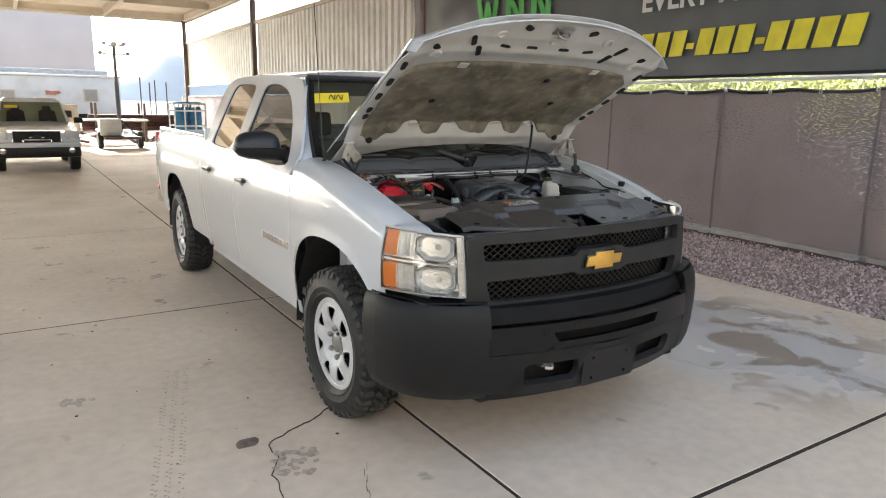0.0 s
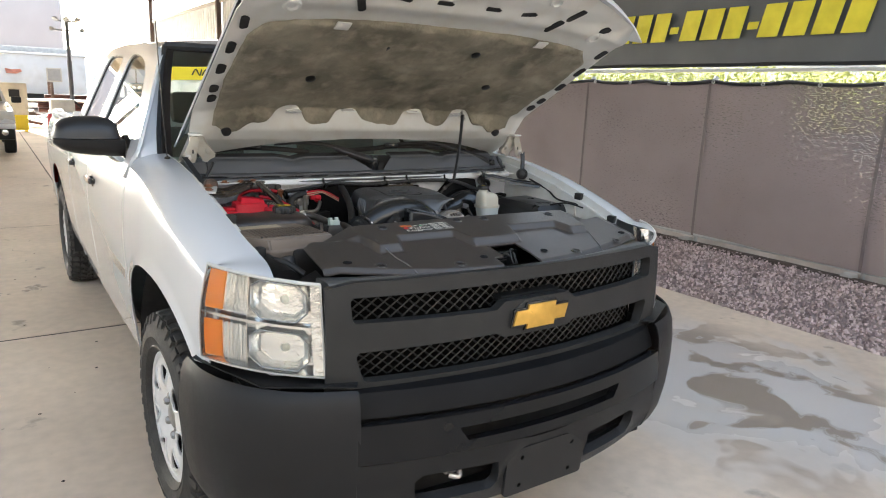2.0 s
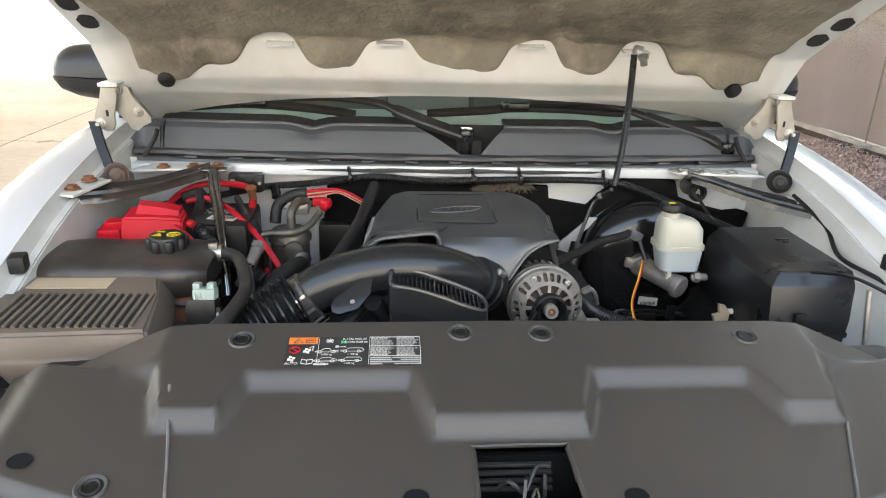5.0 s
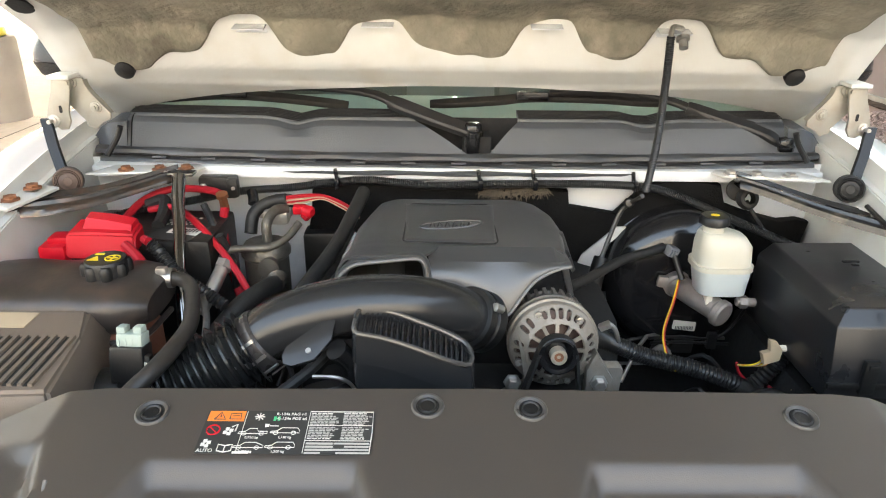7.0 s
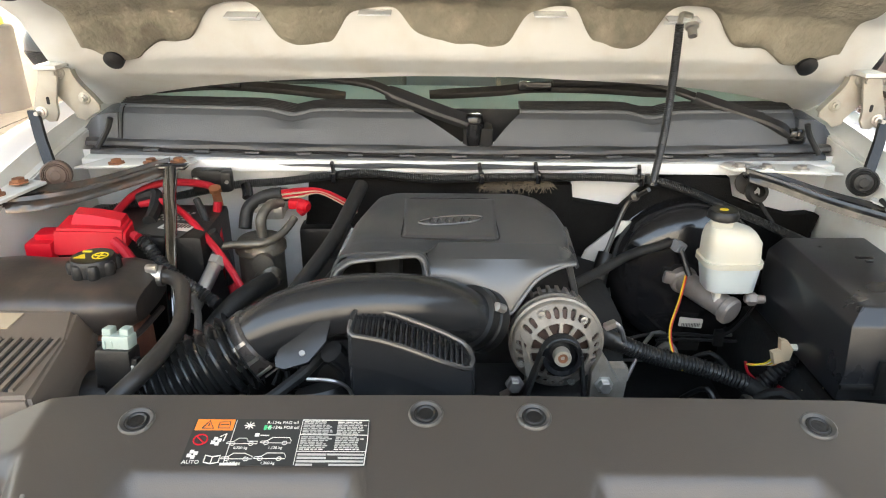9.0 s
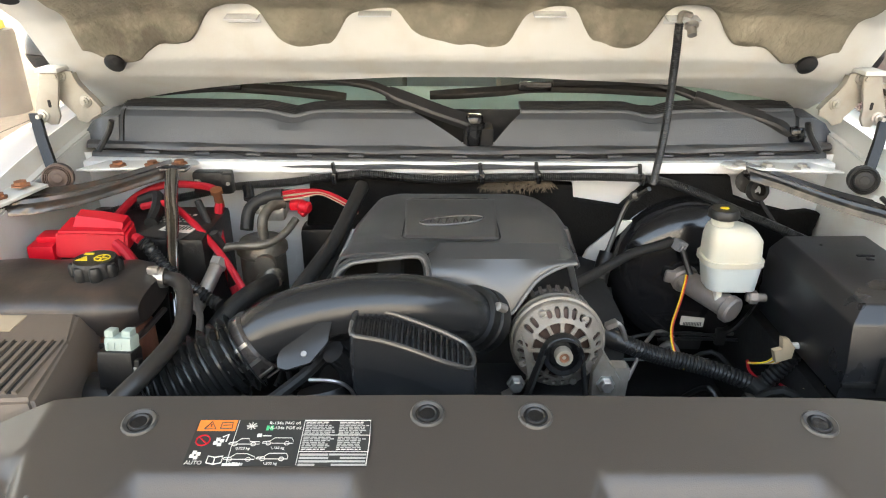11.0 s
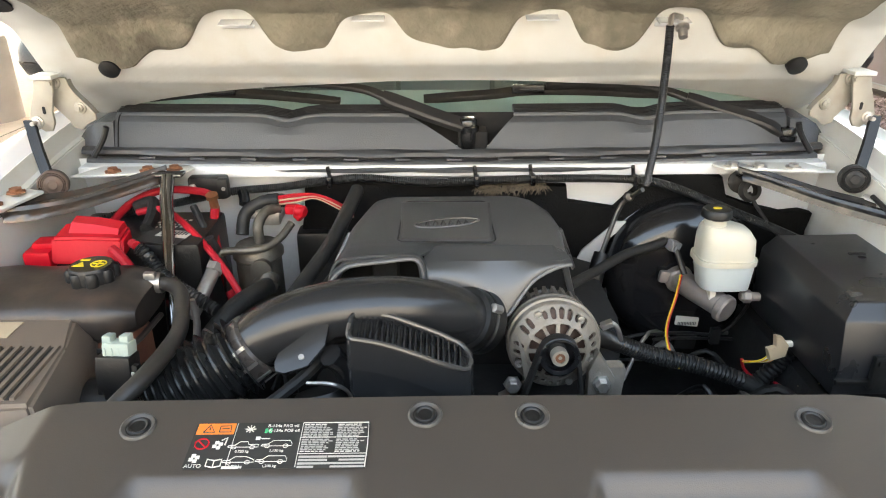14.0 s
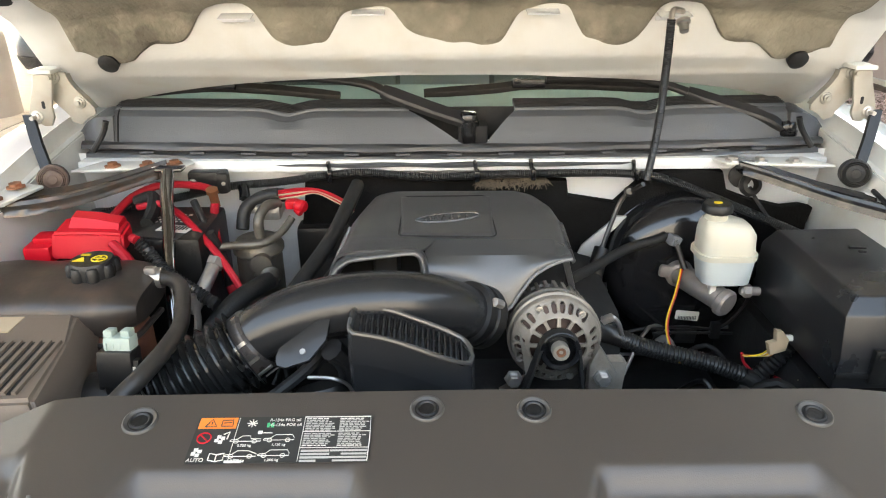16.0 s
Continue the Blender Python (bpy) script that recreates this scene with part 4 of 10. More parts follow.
# ---- wheels ----
def make_wheel():
    bm = B()
    lathe(bm, [(0.236, -0.090), (0.250, -0.108), (0.260, -0.113), (0.264, -0.1165), (0.268, -0.114), (0.296, -0.121), (0.300, -0.1235), (0.304, -0.121), (0.340, -0.117), (0.362, -0.108), (0.375, -0.092), (0.379, -0.07), (0.380, 0), (0.379, 0.07), (0.375, 0.092), (0.362, 0.108), (0.345, 0.116), (0.29, 0.118), (0.252, 0.106), (0.236, 0.090)], None, 72, caps=False)
    wh = thing("wheel", "", "")
    tyre_ob = part("tyre", bm, TYRE, None, "black all-terrain tyre with chunky tread")
    bm = B()
    n = 40
    pitch = 2 * math.pi / n

    def lug(a0, h0, pts, r0, r1, crown=0.0):
        """A tread block: its outline as (arc, width) on the tyre's face."""
        rows = []
        for r, k in ((r0, 1.0), (r1 - 0.002, 0.96), (r1, 0.86)):
            rows.append([Vector(((r - crown * abs(h0 + h) ** 2) * math.cos(a0 + s * k / 0.39), (r - crown * abs(h0 + h) ** 2) * math.sin(a0 + s * k / 0.39), h0 + h * k)) for s, h in pts])
        loft(bm, rows)

    ess = [(-0.024, -0.010), (-0.016, -0.021), (0.004, -0.021), (0.008, -0.006), (0.022, -0.004), (0.024, 0.010), (0.016, 0.021), (-0.004, 0.021), (-0.008, 0.006), (-0.022, 0.004)]
    for k in range(n):
        a = pitch * k
        lug(a + 0.25 * pitch, -0.024, ess, 0.372, 0.3965, 0.4)
        lug(a + 0.75 * pitch, 0.024, [(s, -h) for s, h in ess], 0.372, 0.3965, 0.4)
        for sg in (-1, 1):
            o = (0.0 if sg < 0 else 0.5) + 0.05 * math.sin(k * 2.3)
            if k % 2:
                pts = [(-0.021, -0.022), (0.016, -0.026), (0.020, -0.010), (0.014, 0.006), (0.021, 0.022), (-0.014, 0.026), (-0.022, 0.008)]
            else:
                pts = [(-0.018, -0.024), (0.020, -0.022), (0.015, 0.0), (0.022, 0.020), (-0.017, 0.022), (-0.023, 0.004)]
            lug(a + o * pitch, sg * 0.077, [(s, sg * h) for s, h in pts], 0.366, 0.3965, 0.9)
            # lugs that run down onto the sidewall
            d, w = (0.040, 0.019) if k % 2 else (0.026, 0.016)
            r = bmesh.ops.create_cube(bm, size=1)
            xf(bm, r["verts"], Matrix.Rotation(a + o * pitch, 4, "Z") @ Matrix.Translation((0.382 - d / 2, 0, sg * 0.1065)) @ Matrix.Rotation(sg * radians(16), 4, "Y") @ Matrix.Diagonal((d, w * 1.6, 0.014, 1)))
    tread = part("tread", bm, M("dusty_tread", (0.050, 0.047, 0.043), 0.72, var=0.35, scale=20, bump=0.3, bscale=200), None)
    # rim barrel and a pressed disc with its windows
    bm = B()
    lathe(bm, [(0.222, -0.096), (0.231, -0.106), (0.226, -0.110), (0.214, -0.102), (0.207, -0.080), (0.200, -0.030), (0.196, 0.09), (0.215, 0.105), (0.224, 0.095)], None, 56, caps=False)

    def face_z(r):
        return ease([(0.0, -0.058), (0.060, -0.058), (0.082, -0.066), (0.100, -0.087), (0.135, -0.097), (0.165, -0.095), (0.190, -0.089), (0.204, -0.086)], r)
    outer_c = disc(0, 0, 0.204, 60)
    holes = [disc(0, 0, 0.046, 24)]
    win = [(0.114, -0.10), (0.132, -0.19), (0.160, -0.245), (0.174, -0.245), (0.181, -0.20), (0.183, 0.0), (0.181, 0.20), (0.174, 0.245), (0.160, 0.245), (0.132, 0.19), (0.114, 0.10), (0.110, 0.0)]
    for k in range(7):
        c = 2 * math.pi * k / 7
        holes.append([(r * math.cos(c + q), r * math.sin(c + q)) for r, q in win])
    holed(bm, outer_c, holes, lambda x, y: Vector((x, y, face_z(math.hypot(x, y)))))
    rim = part("rim", bm, STEELW, None, "silver steel wheel with dark windows", solid=0.005)
    for k in range(7):
        bm = B()
        c = 2 * math.pi * k / 7
        loop = [Vector((r * math.cos(c + q), r * math.sin(c + q), face_z(r) - 0.001)) for r, q in win]
        tube(bm, loop + [loop[0]], 0.004, 6, 2)
        part("window_lip", bm, STEELW, rim)
    bm = B()
    lathe(bm, [(0.0, -0.028), (0.16, -0.028), (0.165, -0.02), (0.165, 0.0)], None, 32)
    disc_b = part("brake_disc", bm, RUSTY, None)
    bm = B()
    lathe(bm, [(0.047, -0.040), (0.050, -0.060), (0.044, -0.078), (0.030, -0.084), (0.0, -0.085)], None, 24)
    for k in range(6):
        a = 2 * math.pi * (k + 0.5) / 6
        lathe(bm, [(0.015, -0.05), (0.015, -0.080), (0.010, -0.088), (0.0, -0.088)], Matrix.Translation((0.070 * math.cos(a), 0.070 * math.sin(a), 0)), 6)
    cap = part("hub_cap", bm, M("dull_hub_metal", (0.32, 0.31, 0.29), 0.4, metal=0.7, var=0.3, scale=30), None, "dull metal hub centre with lug nuts")
    for o in [rim, cap] + list(rim.children):
        o.data.transform(Matrix.Diagonal((1.085, 1.085, 1.06, 1)))
    for o in (tyre_ob, tread, rim, disc_b, cap):
        o.parent = wh
    return wh


w0 = make_wheel()
spots = [(-0.842, 0.0, 90), (0.842, 0.0, -90), (-0.842, 3.645, 90), (0.842, 3.645, -90)]
for k, (x, y, r) in enumerate(spots):
    mt = Matrix.Translation((x, y, 0.397)) @ Matrix.Rotation(radians(2 if y < 1 else 0), 4, "Z") @ Matrix.Rotation(radians(90 if x < 0 else -90), 4, "Y") @ Matrix.Rotation(0.4 + k, 4, "Z")
    if k == 0:
        w = w0
        first = mt
    else:
        w = copy_thing(w0, mt)
    w.parent = truck
w0.matrix_basis = first


# ---- nose: grille, headlights, bumper ----
def gy(x, z):
    return -0.900 + 0.092 * (abs(x) / 0.66) ** 2.2 + 0.10 * max(0, z - 0.93) ** 1.2 + 0.06 * max(0, 0.86 - z)


bm = B()
gout = [(-0.672, 0.765), (-0.6, 0.755), (0.6, 0.755), (0.672, 0.765), (0.672, 1.062), (0.60, 1.078), (0.3, 1.085), (-0.3, 1.085), (-0.60, 1.078), (-0.672, 1.062)]


def dense(loop, step=0.03):
    out = []
    for i, (a, b2) in enumerate(loop):
        c, d = loop[(i + 1) % len(loop)]
        k = max(1, int(math.hypot(c - a, d - b2) / step))
        out += [(a + (c - a) * q / k, b2 + (d - b2) * q / k) for q in range(k)]
    return out


up_open = dense([(-0.600, 0.974), (-0.593, 0.966), (-0.16, 0.962), (-0.13, 0.985), (0.13, 0.985), (0.16, 0.962), (0.593, 0.966), (0.600, 0.974), (0.605, 1.026), (0.597, 1.036), (0.0, 1.045), (-0.597, 1.036), (-0.605, 1.026)])
lo_open = dense([(-0.570, 0.80), (-0.560, 0.79), (0.560, 0.79), (0.570, 0.80), (0.590, 0.868), (0.581, 0.88), (0.16, 0.888), (0.13, 0.872), (-0.13, 0.872), (-0.16, 0.888), (-0.581, 0.88), (-0.590, 0.868)])
holed(bm, dense(gout), (up_open, lo_open), lambda x, z: Vector((x, gy(x, z), z)))
grille = part("grille", bm, GRILLEGREY, truck, "charcoal plastic grille with black mesh", solid=0.035, offset=1.0)
for lo, hi, xm in ((0.955, 1.05, 0.60), (0.78, 0.895, 0.585)):
    bm = B()
    step = 0.037
    k0 = int(2 * xm / step)
    for k in range(-4, k0 + 5):
        for s in (-1, 1):
            pts = []
            for q in range(9):
                z = lo + (hi - lo) * q / 8
                x = -xm + k * step + s * (z - (lo + hi) / 2) * 1.25
                if abs(x) <= xm:
                    pts.append((x, gy(x, z) + 0.035, z))
            if len(pts) > 1:
                tube(bm, pts, 0.0027, 5, smooth=False, caps=False)
    part("mesh_insert", bm, M("wire_black", (0.013, 0.013, 0.013), 0.4, bump=0.0, spec=0.5) if lo > 0.9 else bpy.data.materials["wire_black"], grille, "black plastic mesh")
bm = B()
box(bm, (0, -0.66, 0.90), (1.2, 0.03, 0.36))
# near-black sheet following the grille, painted as the shade behind its openings
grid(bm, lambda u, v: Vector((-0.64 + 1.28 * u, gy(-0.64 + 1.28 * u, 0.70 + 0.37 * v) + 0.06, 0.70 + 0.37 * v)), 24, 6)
part("radiator_core", bm, M("grille_shade_black", (0.004, 0.004, 0.004), 0.8, var=0.3, spec=0.08), truck)
# rolled top edge of the grille, reaching back under the radiator cover
bm = B()
secs = []
for k in range(41):
    x = -0.655 + 1.31 * k / 40
    yb = -0.918 + 0.17 * (abs(x) / 0.66) ** 2.2
    y0 = min(gy(x, 1.076), yb)
    d = 0.012 * (abs(x) / 0.66) ** 3
    secs.append([Vector((x, y0 + a, b - d)) for a, b in ((0.002, 1.058), (-0.003, 1.066), (-0.002, 1.074), (0.004, 1.081), (0.012, 1.084), (yb - y0 + 0.030, 1.083), (yb - y0 + 0.042, 1.078), (yb - y0 + 0.044, 1.066), (yb - y0 + 0.030, 1.060))])
loft(bm, secs)
# paler than the grille face: sheen from the sky put into the base colour
part("grille_cap", bm, M("grille_top_sheen", (0.095, 0.092, 0.087), 0.34, var=0.12, bump=0.1, bscale=800, spec=0.7), grille, "rolled top of the grille, its grey lightened for sky sheen")
# cross emblem
bow = [(-0.115, -0.029), (-0.058, -0.029), (-0.063, -0.049), (0.050, -0.049), (0.054, -0.029), (0.098, -0.029), (0.115, 0.029), (0.058, 0.029), (0.063, 0.049), (-0.050, 0.049), (-0.054, 0.029), (-0.098, 0.029)]
bow = [(x * 0.99, y * 0.76) for x, y in bow]
me_ = Matrix.Translation((0, -0.940, 0.932)) @ Matrix.Rotation(radians(90 - 6), 4, "X")
bm = B()
prism(bm, [(x + math.copysign(0.006, x), y + math.copysign(0.006, y)) for x, y in bow], 0.006, me_, 0.002)
em = part("emblem", bm, GLOSSBLACK, grille)
bm = B()
prism(bm, bow, 0.007, me_ @ Matrix.Translation((0, 0, 0.006)), 0.0025)
part("emblem_face", bm, GOLD, em, "gold cross-shaped emblem")
bm = B()
prism(bm, [(-0.108, -0.032), (0.108, -0.032), (0.106, 0.024), (0.058, 0.049), (-0.058, 0.049), (-0.106, 0.024)], 0.014, me_ @ Matrix.Translation((0, 0, -0.015)), 0.004)
part("emblem_plinth", bm, GRILLEGREY, grille)

for sgn in (-1, 1):
    def hl(u, v, d=0.0, sgn=sgn):
        """u from the inner to the outer end, v from the bottom to the top."""
        ti, to = Vector((0.680, -0.795, 1.071)), Vector((0.914, -0.542, 1.099))
        bi, bo = Vector((0.680, -0.830, 0.812)), Vector((0.945, -0.552, 0.828))
        top = ti.lerp(to, u)
        bot = bi.lerp(bo, u)
        p = bot.lerp(top, v)
        p += Vector((0.014, -0.003, 0)) * math.sin(math.pi * v) * u * u
        bulge = 0.036 * math.sin(math.pi * u) ** 0.8
        nrm = Vector((0.64, -0.76, 0.05))
        q = p + nrm * (bulge - d)
        return Vector((sgn * q.x, q.y, q.z))
    # nose of the fender, running down from its front rim to the top of the lamp
    def rim_pt(t, y=-0.54, sgn=sgn):
        zt, xi = ease(FTOP, y), ease(FIN, y)
        zs = zt - 0.085
        sx = side_x(y, zs)
        q = Vector((sx, zs)) * (1 - t) ** 2 + Vector((sx - 0.012, zt + 0.004)) * 2 * t * (1 - t) + Vector((xi, zt)) * t * t
        return Vector((sgn * q.x, y, q.y))

    def nose(u, v):
        q = 0.36 + 0.64 * u
        a, b = rim_pt(q), hl(1 - 0.64 * u, 1.0) + Vector((0, 0, 0.003))
        L = (b - a).length
        t0 = (rim_pt(q, -0.60) - a) / 0.06 * L
        t1 = (b - a) + Vector((0, 0, -0.25 * L))
        return a * (2 * v ** 3 - 3 * v * v + 1) + t0 * (v ** 3 - 2 * v * v + v) + b * (3 * v * v - 2 * v ** 3) + t1 * (v ** 3 - v * v)
    bm = B()
    grid(bm, nose, 30, 12)
    part("fender_nose", bm, WHITE, truck)
    bm = B()
    grid(bm, lambda u, v: hl(u, v), 14, 8)
    lens = part("headlight", bm, LENS, truck, "clear headlight with chrome bowls and an amber end", shadow=False)
    bm = B()
    grid(bm, lambda u, v: hl(u, v, 0.045 if 0.10 < u < 0.97 and 0.03 < v < 0.97 else 0.006), 24, 14)
    part("reflector_tray", bm, LAMPCHROME, lens, "chrome inner tray")
    bm = B()
    for v0 in (0.0, 1.0):
        tube(bm, [hl(u / 10, v0, 0.003) for u in range(11)], 0.0055 if v0 else 0.003, 8)
    for u0 in (0.0, 1.0):
        tube(bm, [hl(u0, v / 4, 0.002) for v in range(5)], 0.003, 6)
    part("bezel", bm, M("grey_bezel", (0.55, 0.55, 0.52), 0.3) if sgn < 0 else bpy.data.materials["grey_bezel"], lens)
    bm = B()
    secs = [[hl(u / 12, v, d) for v, d in ((0.47, 0.06), (0.485, 0.016), (0.515, 0.016), (0.53, 0.06))] for u in range(13)]
    loft(bm, secs)
    part("divider_bar", bm, CHROME, lens, "chrome divider bar")
    bm = B()
    secs = [[hl(u, v / 6, d) for v in range(7)] for u, d in ((0.585, 0.05), (0.592, 0.016), (0.60, 0.016), (0.607, 0.05))]
    loft(bm, secs, closed=False, caps=False)
    part("divider_post", bm, CHROME, lens)
    for v0 in (0.24, 0.76):
        # eight-sided bowl whose facets run back to the bulb
        octa = [(-1, -0.45), (-0.62, -1), (0.55, -1), (1, -0.5), (1, 0.62), (0.62, 1), (-0.7, 1), (-1, 0.55)]
        octa = dense(octa, 0.35)

        def bowl_pt(p, k, d):
            return hl(0.345 + 0.225 * p[0] * k, v0 + 0.195 * p[1] * k, d)
        bm = B()
        loft(bm, [[bowl_pt(p, k, d) for p in octa] for k, d in ((1.0, 0.010), (0.97, 0.012), (0.88, 0.034), (0.66, 0.052), (0.38, 0.064), (0.12, 0.069))], caps=False)
        part("reflector_bowl", bm, LAMPCHROME, lens, "chrome faceted reflector bowl")
        bm = B()
        ring = [bowl_pt(p, 1.02, 0.010) for p in octa]
        tube(bm, ring + [ring[0]], 0.0022, 6, smooth=False)
        part("bowl_surround", bm, M("lamp_bezel_grey", (0.30, 0.30, 0.30), 0.25, metal=0.6) if sgn < 0 and v0 < 0.5 else bpy.data.materials["lamp_bezel_grey"], lens)
        c = hl(0.345, v0, 0.068)
        mm = axis(c, Vector((sgn * 0.25, -1, 0.05)).normalized())
        bm = B()
        lathe(bm, [(0.013, 0.0), (0.015, 0.018), (0.011, 0.030), (0.0, 0.034)], mm, 14)
        part("bulb", bm, M("bulb_glass", (0.75, 0.72, 0.6), 0.15) if sgn < 0 and v0 < 0.5 else bpy.data.materials["bulb_glass"], lens)
        bm = B()
        grid(bm, lambda u, v: hl(0.815 + 0.15 * u, v0 - 0.20 + 0.40 * v, 0.010 + 0.012 * (1 - u)), 6, 10)
        part("amber_reflector", bm, AMBERP, lens, "amber turn signal", solid=0.004)
        bm = B()
        grid(bm, lambda u, v: hl(0.61 + 0.205 * u, v0 - 0.20 + 0.40 * v, 0.022 + 0.007 * math.sin(u * 34)), 40, 6)
        part("side_reflector", bm, LAMPCHROME, lens, "fluted chrome reflector")


# bumper: y of its face by x
def by(x):
    a = abs(x)
    return -1.0 + 0.10 * (a / 0.62) ** 2 if a < 0.62 else -0.90 + 0.5 * ((a - 0.62) / 0.36) ** 2.1 + 0.12 * (a - 0.62)


def strip(prof, x0, x1, n=24, caps=True):
    """Sweep a cross-section (dy, z) along the bumper's curve."""
    bm = B()
    secs = []
    for k in range(n + 1):
        x = x0 + (x1 - x0) * k / n
        secs.append([Vector((x, by(x) + dy, z)) for dy, z in prof])
    loft(bm, secs, True, caps)
    return bm


SATIN = M("satin_black_trim", (0.010, 0.010, 0.0105), 0.22, var=0.2, bump=0.02, spec=0.3)
bumper = part("bumper", strip([(0.16, 0.755), (0.06, 0.775), (0.03, 0.765), (0.012, 0.735), (0.0, 0.70), (0.02, 0.69), (0.22, 0.69)], -0.62, 0.62), M("step_pad_black", (0.010, 0.010, 0.0105), 0.5, var=0.2, bump=0.15, bscale=800, spec=0.12), truck, "black front bumper with a satin step pad")
for sgn in (-1, 1):
    n = 22
    bm = B()
    secs = []
    prof = [(0.0, 0.800), (-0.010, 0.79), (-0.022, 0.76), (-0.03, 0.69), (-0.03, 0.60), (-0.022, 0.50), (-0.008, 0.42), (0.012, 0.372), (0.03, 0.36)]
    for k in range(n + 1):
        t = k / n
        a = radians(lerp([(0, 8), (0.35, 24), (0.75, 74), (1, 88)], t))
        # corner path in plan
        p = spline([(0.615, -0.905, 0), (0.76, -0.845, 0), (0.88, -0.735, 0), (0.945, -0.60, 0), (0.962, -0.46, 0)], 6)
        q = p[min(len(p) - 1, round(t * (len(p) - 1)))]
        nx, ny = math.sin(a), -math.cos(a)
        drop = lerp([(0, 0), (0.3, 0.0), (1, 0.0)], t)
        secs.append([Vector((sgn * (q.x + nx * -dy), q.y + ny * -dy, z + drop - 0.01 * (1 - t) * (z > 0.7))) for dy, z in prof])
    loft(bm, secs, closed=False, caps=False)
    # top ledge
    grid(bm, lambda u, v, sgn=sgn: Vector((sgn * lerp([(0, 0.615), (0.5, 0.84), (1, 0.95)], u) * (1 - 0.06 * v), lerp([(0, -0.90), (0.5, -0.775), (1, -0.47)], u) + 0.07 * v, 0.797 - 0.004 * v)), 12, 2)
    part("bumper_end", bm, TEXBLACK, bumper, "textured black bumper corner", solid=0.004)
# gloss centre band with its slot
bm = B()
bo = dense([(-0.618, 0.575), (0.618, 0.575), (0.618, 0.692), (-0.618, 0.692)])
sl = dense([(-0.30, 0.607), (0.30, 0.607), (0.325, 0.645), (0.325, 0.652), (-0.325, 0.652), (-0.325, 0.645)])
holed(bm, bo, (sl,), lambda x, z: Vector((x, by(x) - 0.005 + (z - 0.575) * 0.03, z)))
part("centre_band", bm, SATIN, bumper, "gloss black bumper band with a slot", solid=0.03, offset=1.0)
bm = B()
fo = dense([(-0.618, 0.40), (-0.4, 0.365), (0, 0.355), (0.4, 0.365), (0.618, 0.40), (0.618, 0.57), (-0.618, 0.57)])
f1 = dense([(-0.44, 0.43), (-0.20, 0.425), (-0.19, 0.445), (-0.19, 0.51), (-0.43, 0.515), (-0.455, 0.50)])
f2 = [(-a, b2) for a, b2 in reversed(f1)]
holed(bm, fo, (f1, f2), lambda x, z: Vector((x, by(x) + 0.004 + 0.06 * max(0, (0.50 - z) / 0.14) ** 2, z)))
part("lower_fascia", bm, TEXBLACK, bumper, "textured black lower fascia with openings", solid=0.03, offset=1.0)
bm = B()
secs = []
for k in range(25):
    x = -0.62 + 1.24 * k / 24
    yb = by(x) + 0.064
    secs.append([Vector((x, yb, 0.40)), Vector((x, yb - 0.02, 0.362)), Vector((x, yb - 0.012, 0.335)), Vector((x, yb + 0.10, 0.325)), Vector((x, yb + 0.16, 0.36))])
loft(bm, secs)
part("air_dam", bm, TEXBLACK, bumper)
bm = B()
box(bm, (0, -0.86, 0.55), (1.25, 0.02, 0.42))
part("bumper_backing", bm, DEEPBLACK, bumper)
bm = B()
pl = [(x, z) for x, z in rrect(-0.165, 0.365, 0.165, 0.53, 0.012)]
hs = [disc(sx * 0.105, z, 0.008, 10) for sx in (-1, 1) for z in (0.395, 0.495)]
holed(bm, pl, hs, lambda x, z: Vector((x + 0.01, -1.018 + (0.53 - z) * 0.08, z)))
part("plate_bracket", bm, M("bracket_plastic", (0.010, 0.010, 0.0105), 0.45, bump=0.2, bscale=600), bumper, "empty black number plate bracket", solid=0.012, offset=1.0)
bm = B()
box(bm, (-0.32, -0.93, 0.485), (0.05, 0.05, 0.018), 0.006)
tube(bm, [(-0.335, -0.96, 0.478), (-0.31, -0.975, 0.475), (-0.30, -0.96, 0.49), (-0.285, -0.93, 0.495)], 0.009, 8)
part("tow_hook", bm, STEEL, bumper, "bare steel tow hook end")


# ---- the open hood ----
HD = Vector((0, -0.8725, 0.4886))
HN = Vector((0, 0.4886, 0.8725))
HO = Vector((0, 0.15, 1.513)) + HN * 0.028


def hp(x, v, n=0.0):
    """A point on the hood: x across, v forward from the rear tabs, n out from its underside."""
    sag = -0.035 * (abs(x) / 0.70) ** 2.6
    return HO + Vector((x, 0, 0)) + HD * v + HN * (n + sag)


def hood_front(x):
    return 0.970 - 0.19 * (abs(x) / 0.775) ** 2.2


def hood_rear(x):
    return -0.10 - 0.19 * (abs(x) / 0.76) ** 2.4


bm = B()
grid(bm, lambda u, w: hp((u * 2 - 1) * 0.785, hood_rear((u * 2 - 1) * 0.785) + (hood_front((u * 2 - 1) * 0.785) - hood_rear((u * 2 - 1) * 0.785)) * w, 0.045 + 0.05 * math.sin(math.pi * min(1, w * 1.1)) * (1 - abs(u * 2 - 1) ** 3) - 0.06 * max(0, w - 0.93) / 0.07 - 0.04 * max(0, abs(u * 2 - 1) - 0.95) / 0.05), 40, 30)
hood = part("hood", bm, WHITE, truck, "open white hood seen from its underside", solid=0.006)

# pressed inner panel: a frame round the insulation, with its holes
slots = []


def slot(cx, cv, L, w, ang):
    pts = []
    for k in range(12):
        a = 2 * math.pi * k / 12
        px, py = (L / 2 - w / 2) * (1 if math.cos(a) > 0 else -1) + w / 2 * math.cos(a), w / 2 * math.sin(a)
        c, s = math.cos(radians(ang)), math.sin(radians(ang))
        pts.append((cx + px * c - py * s, cv + px * s + py * c))
    return pts


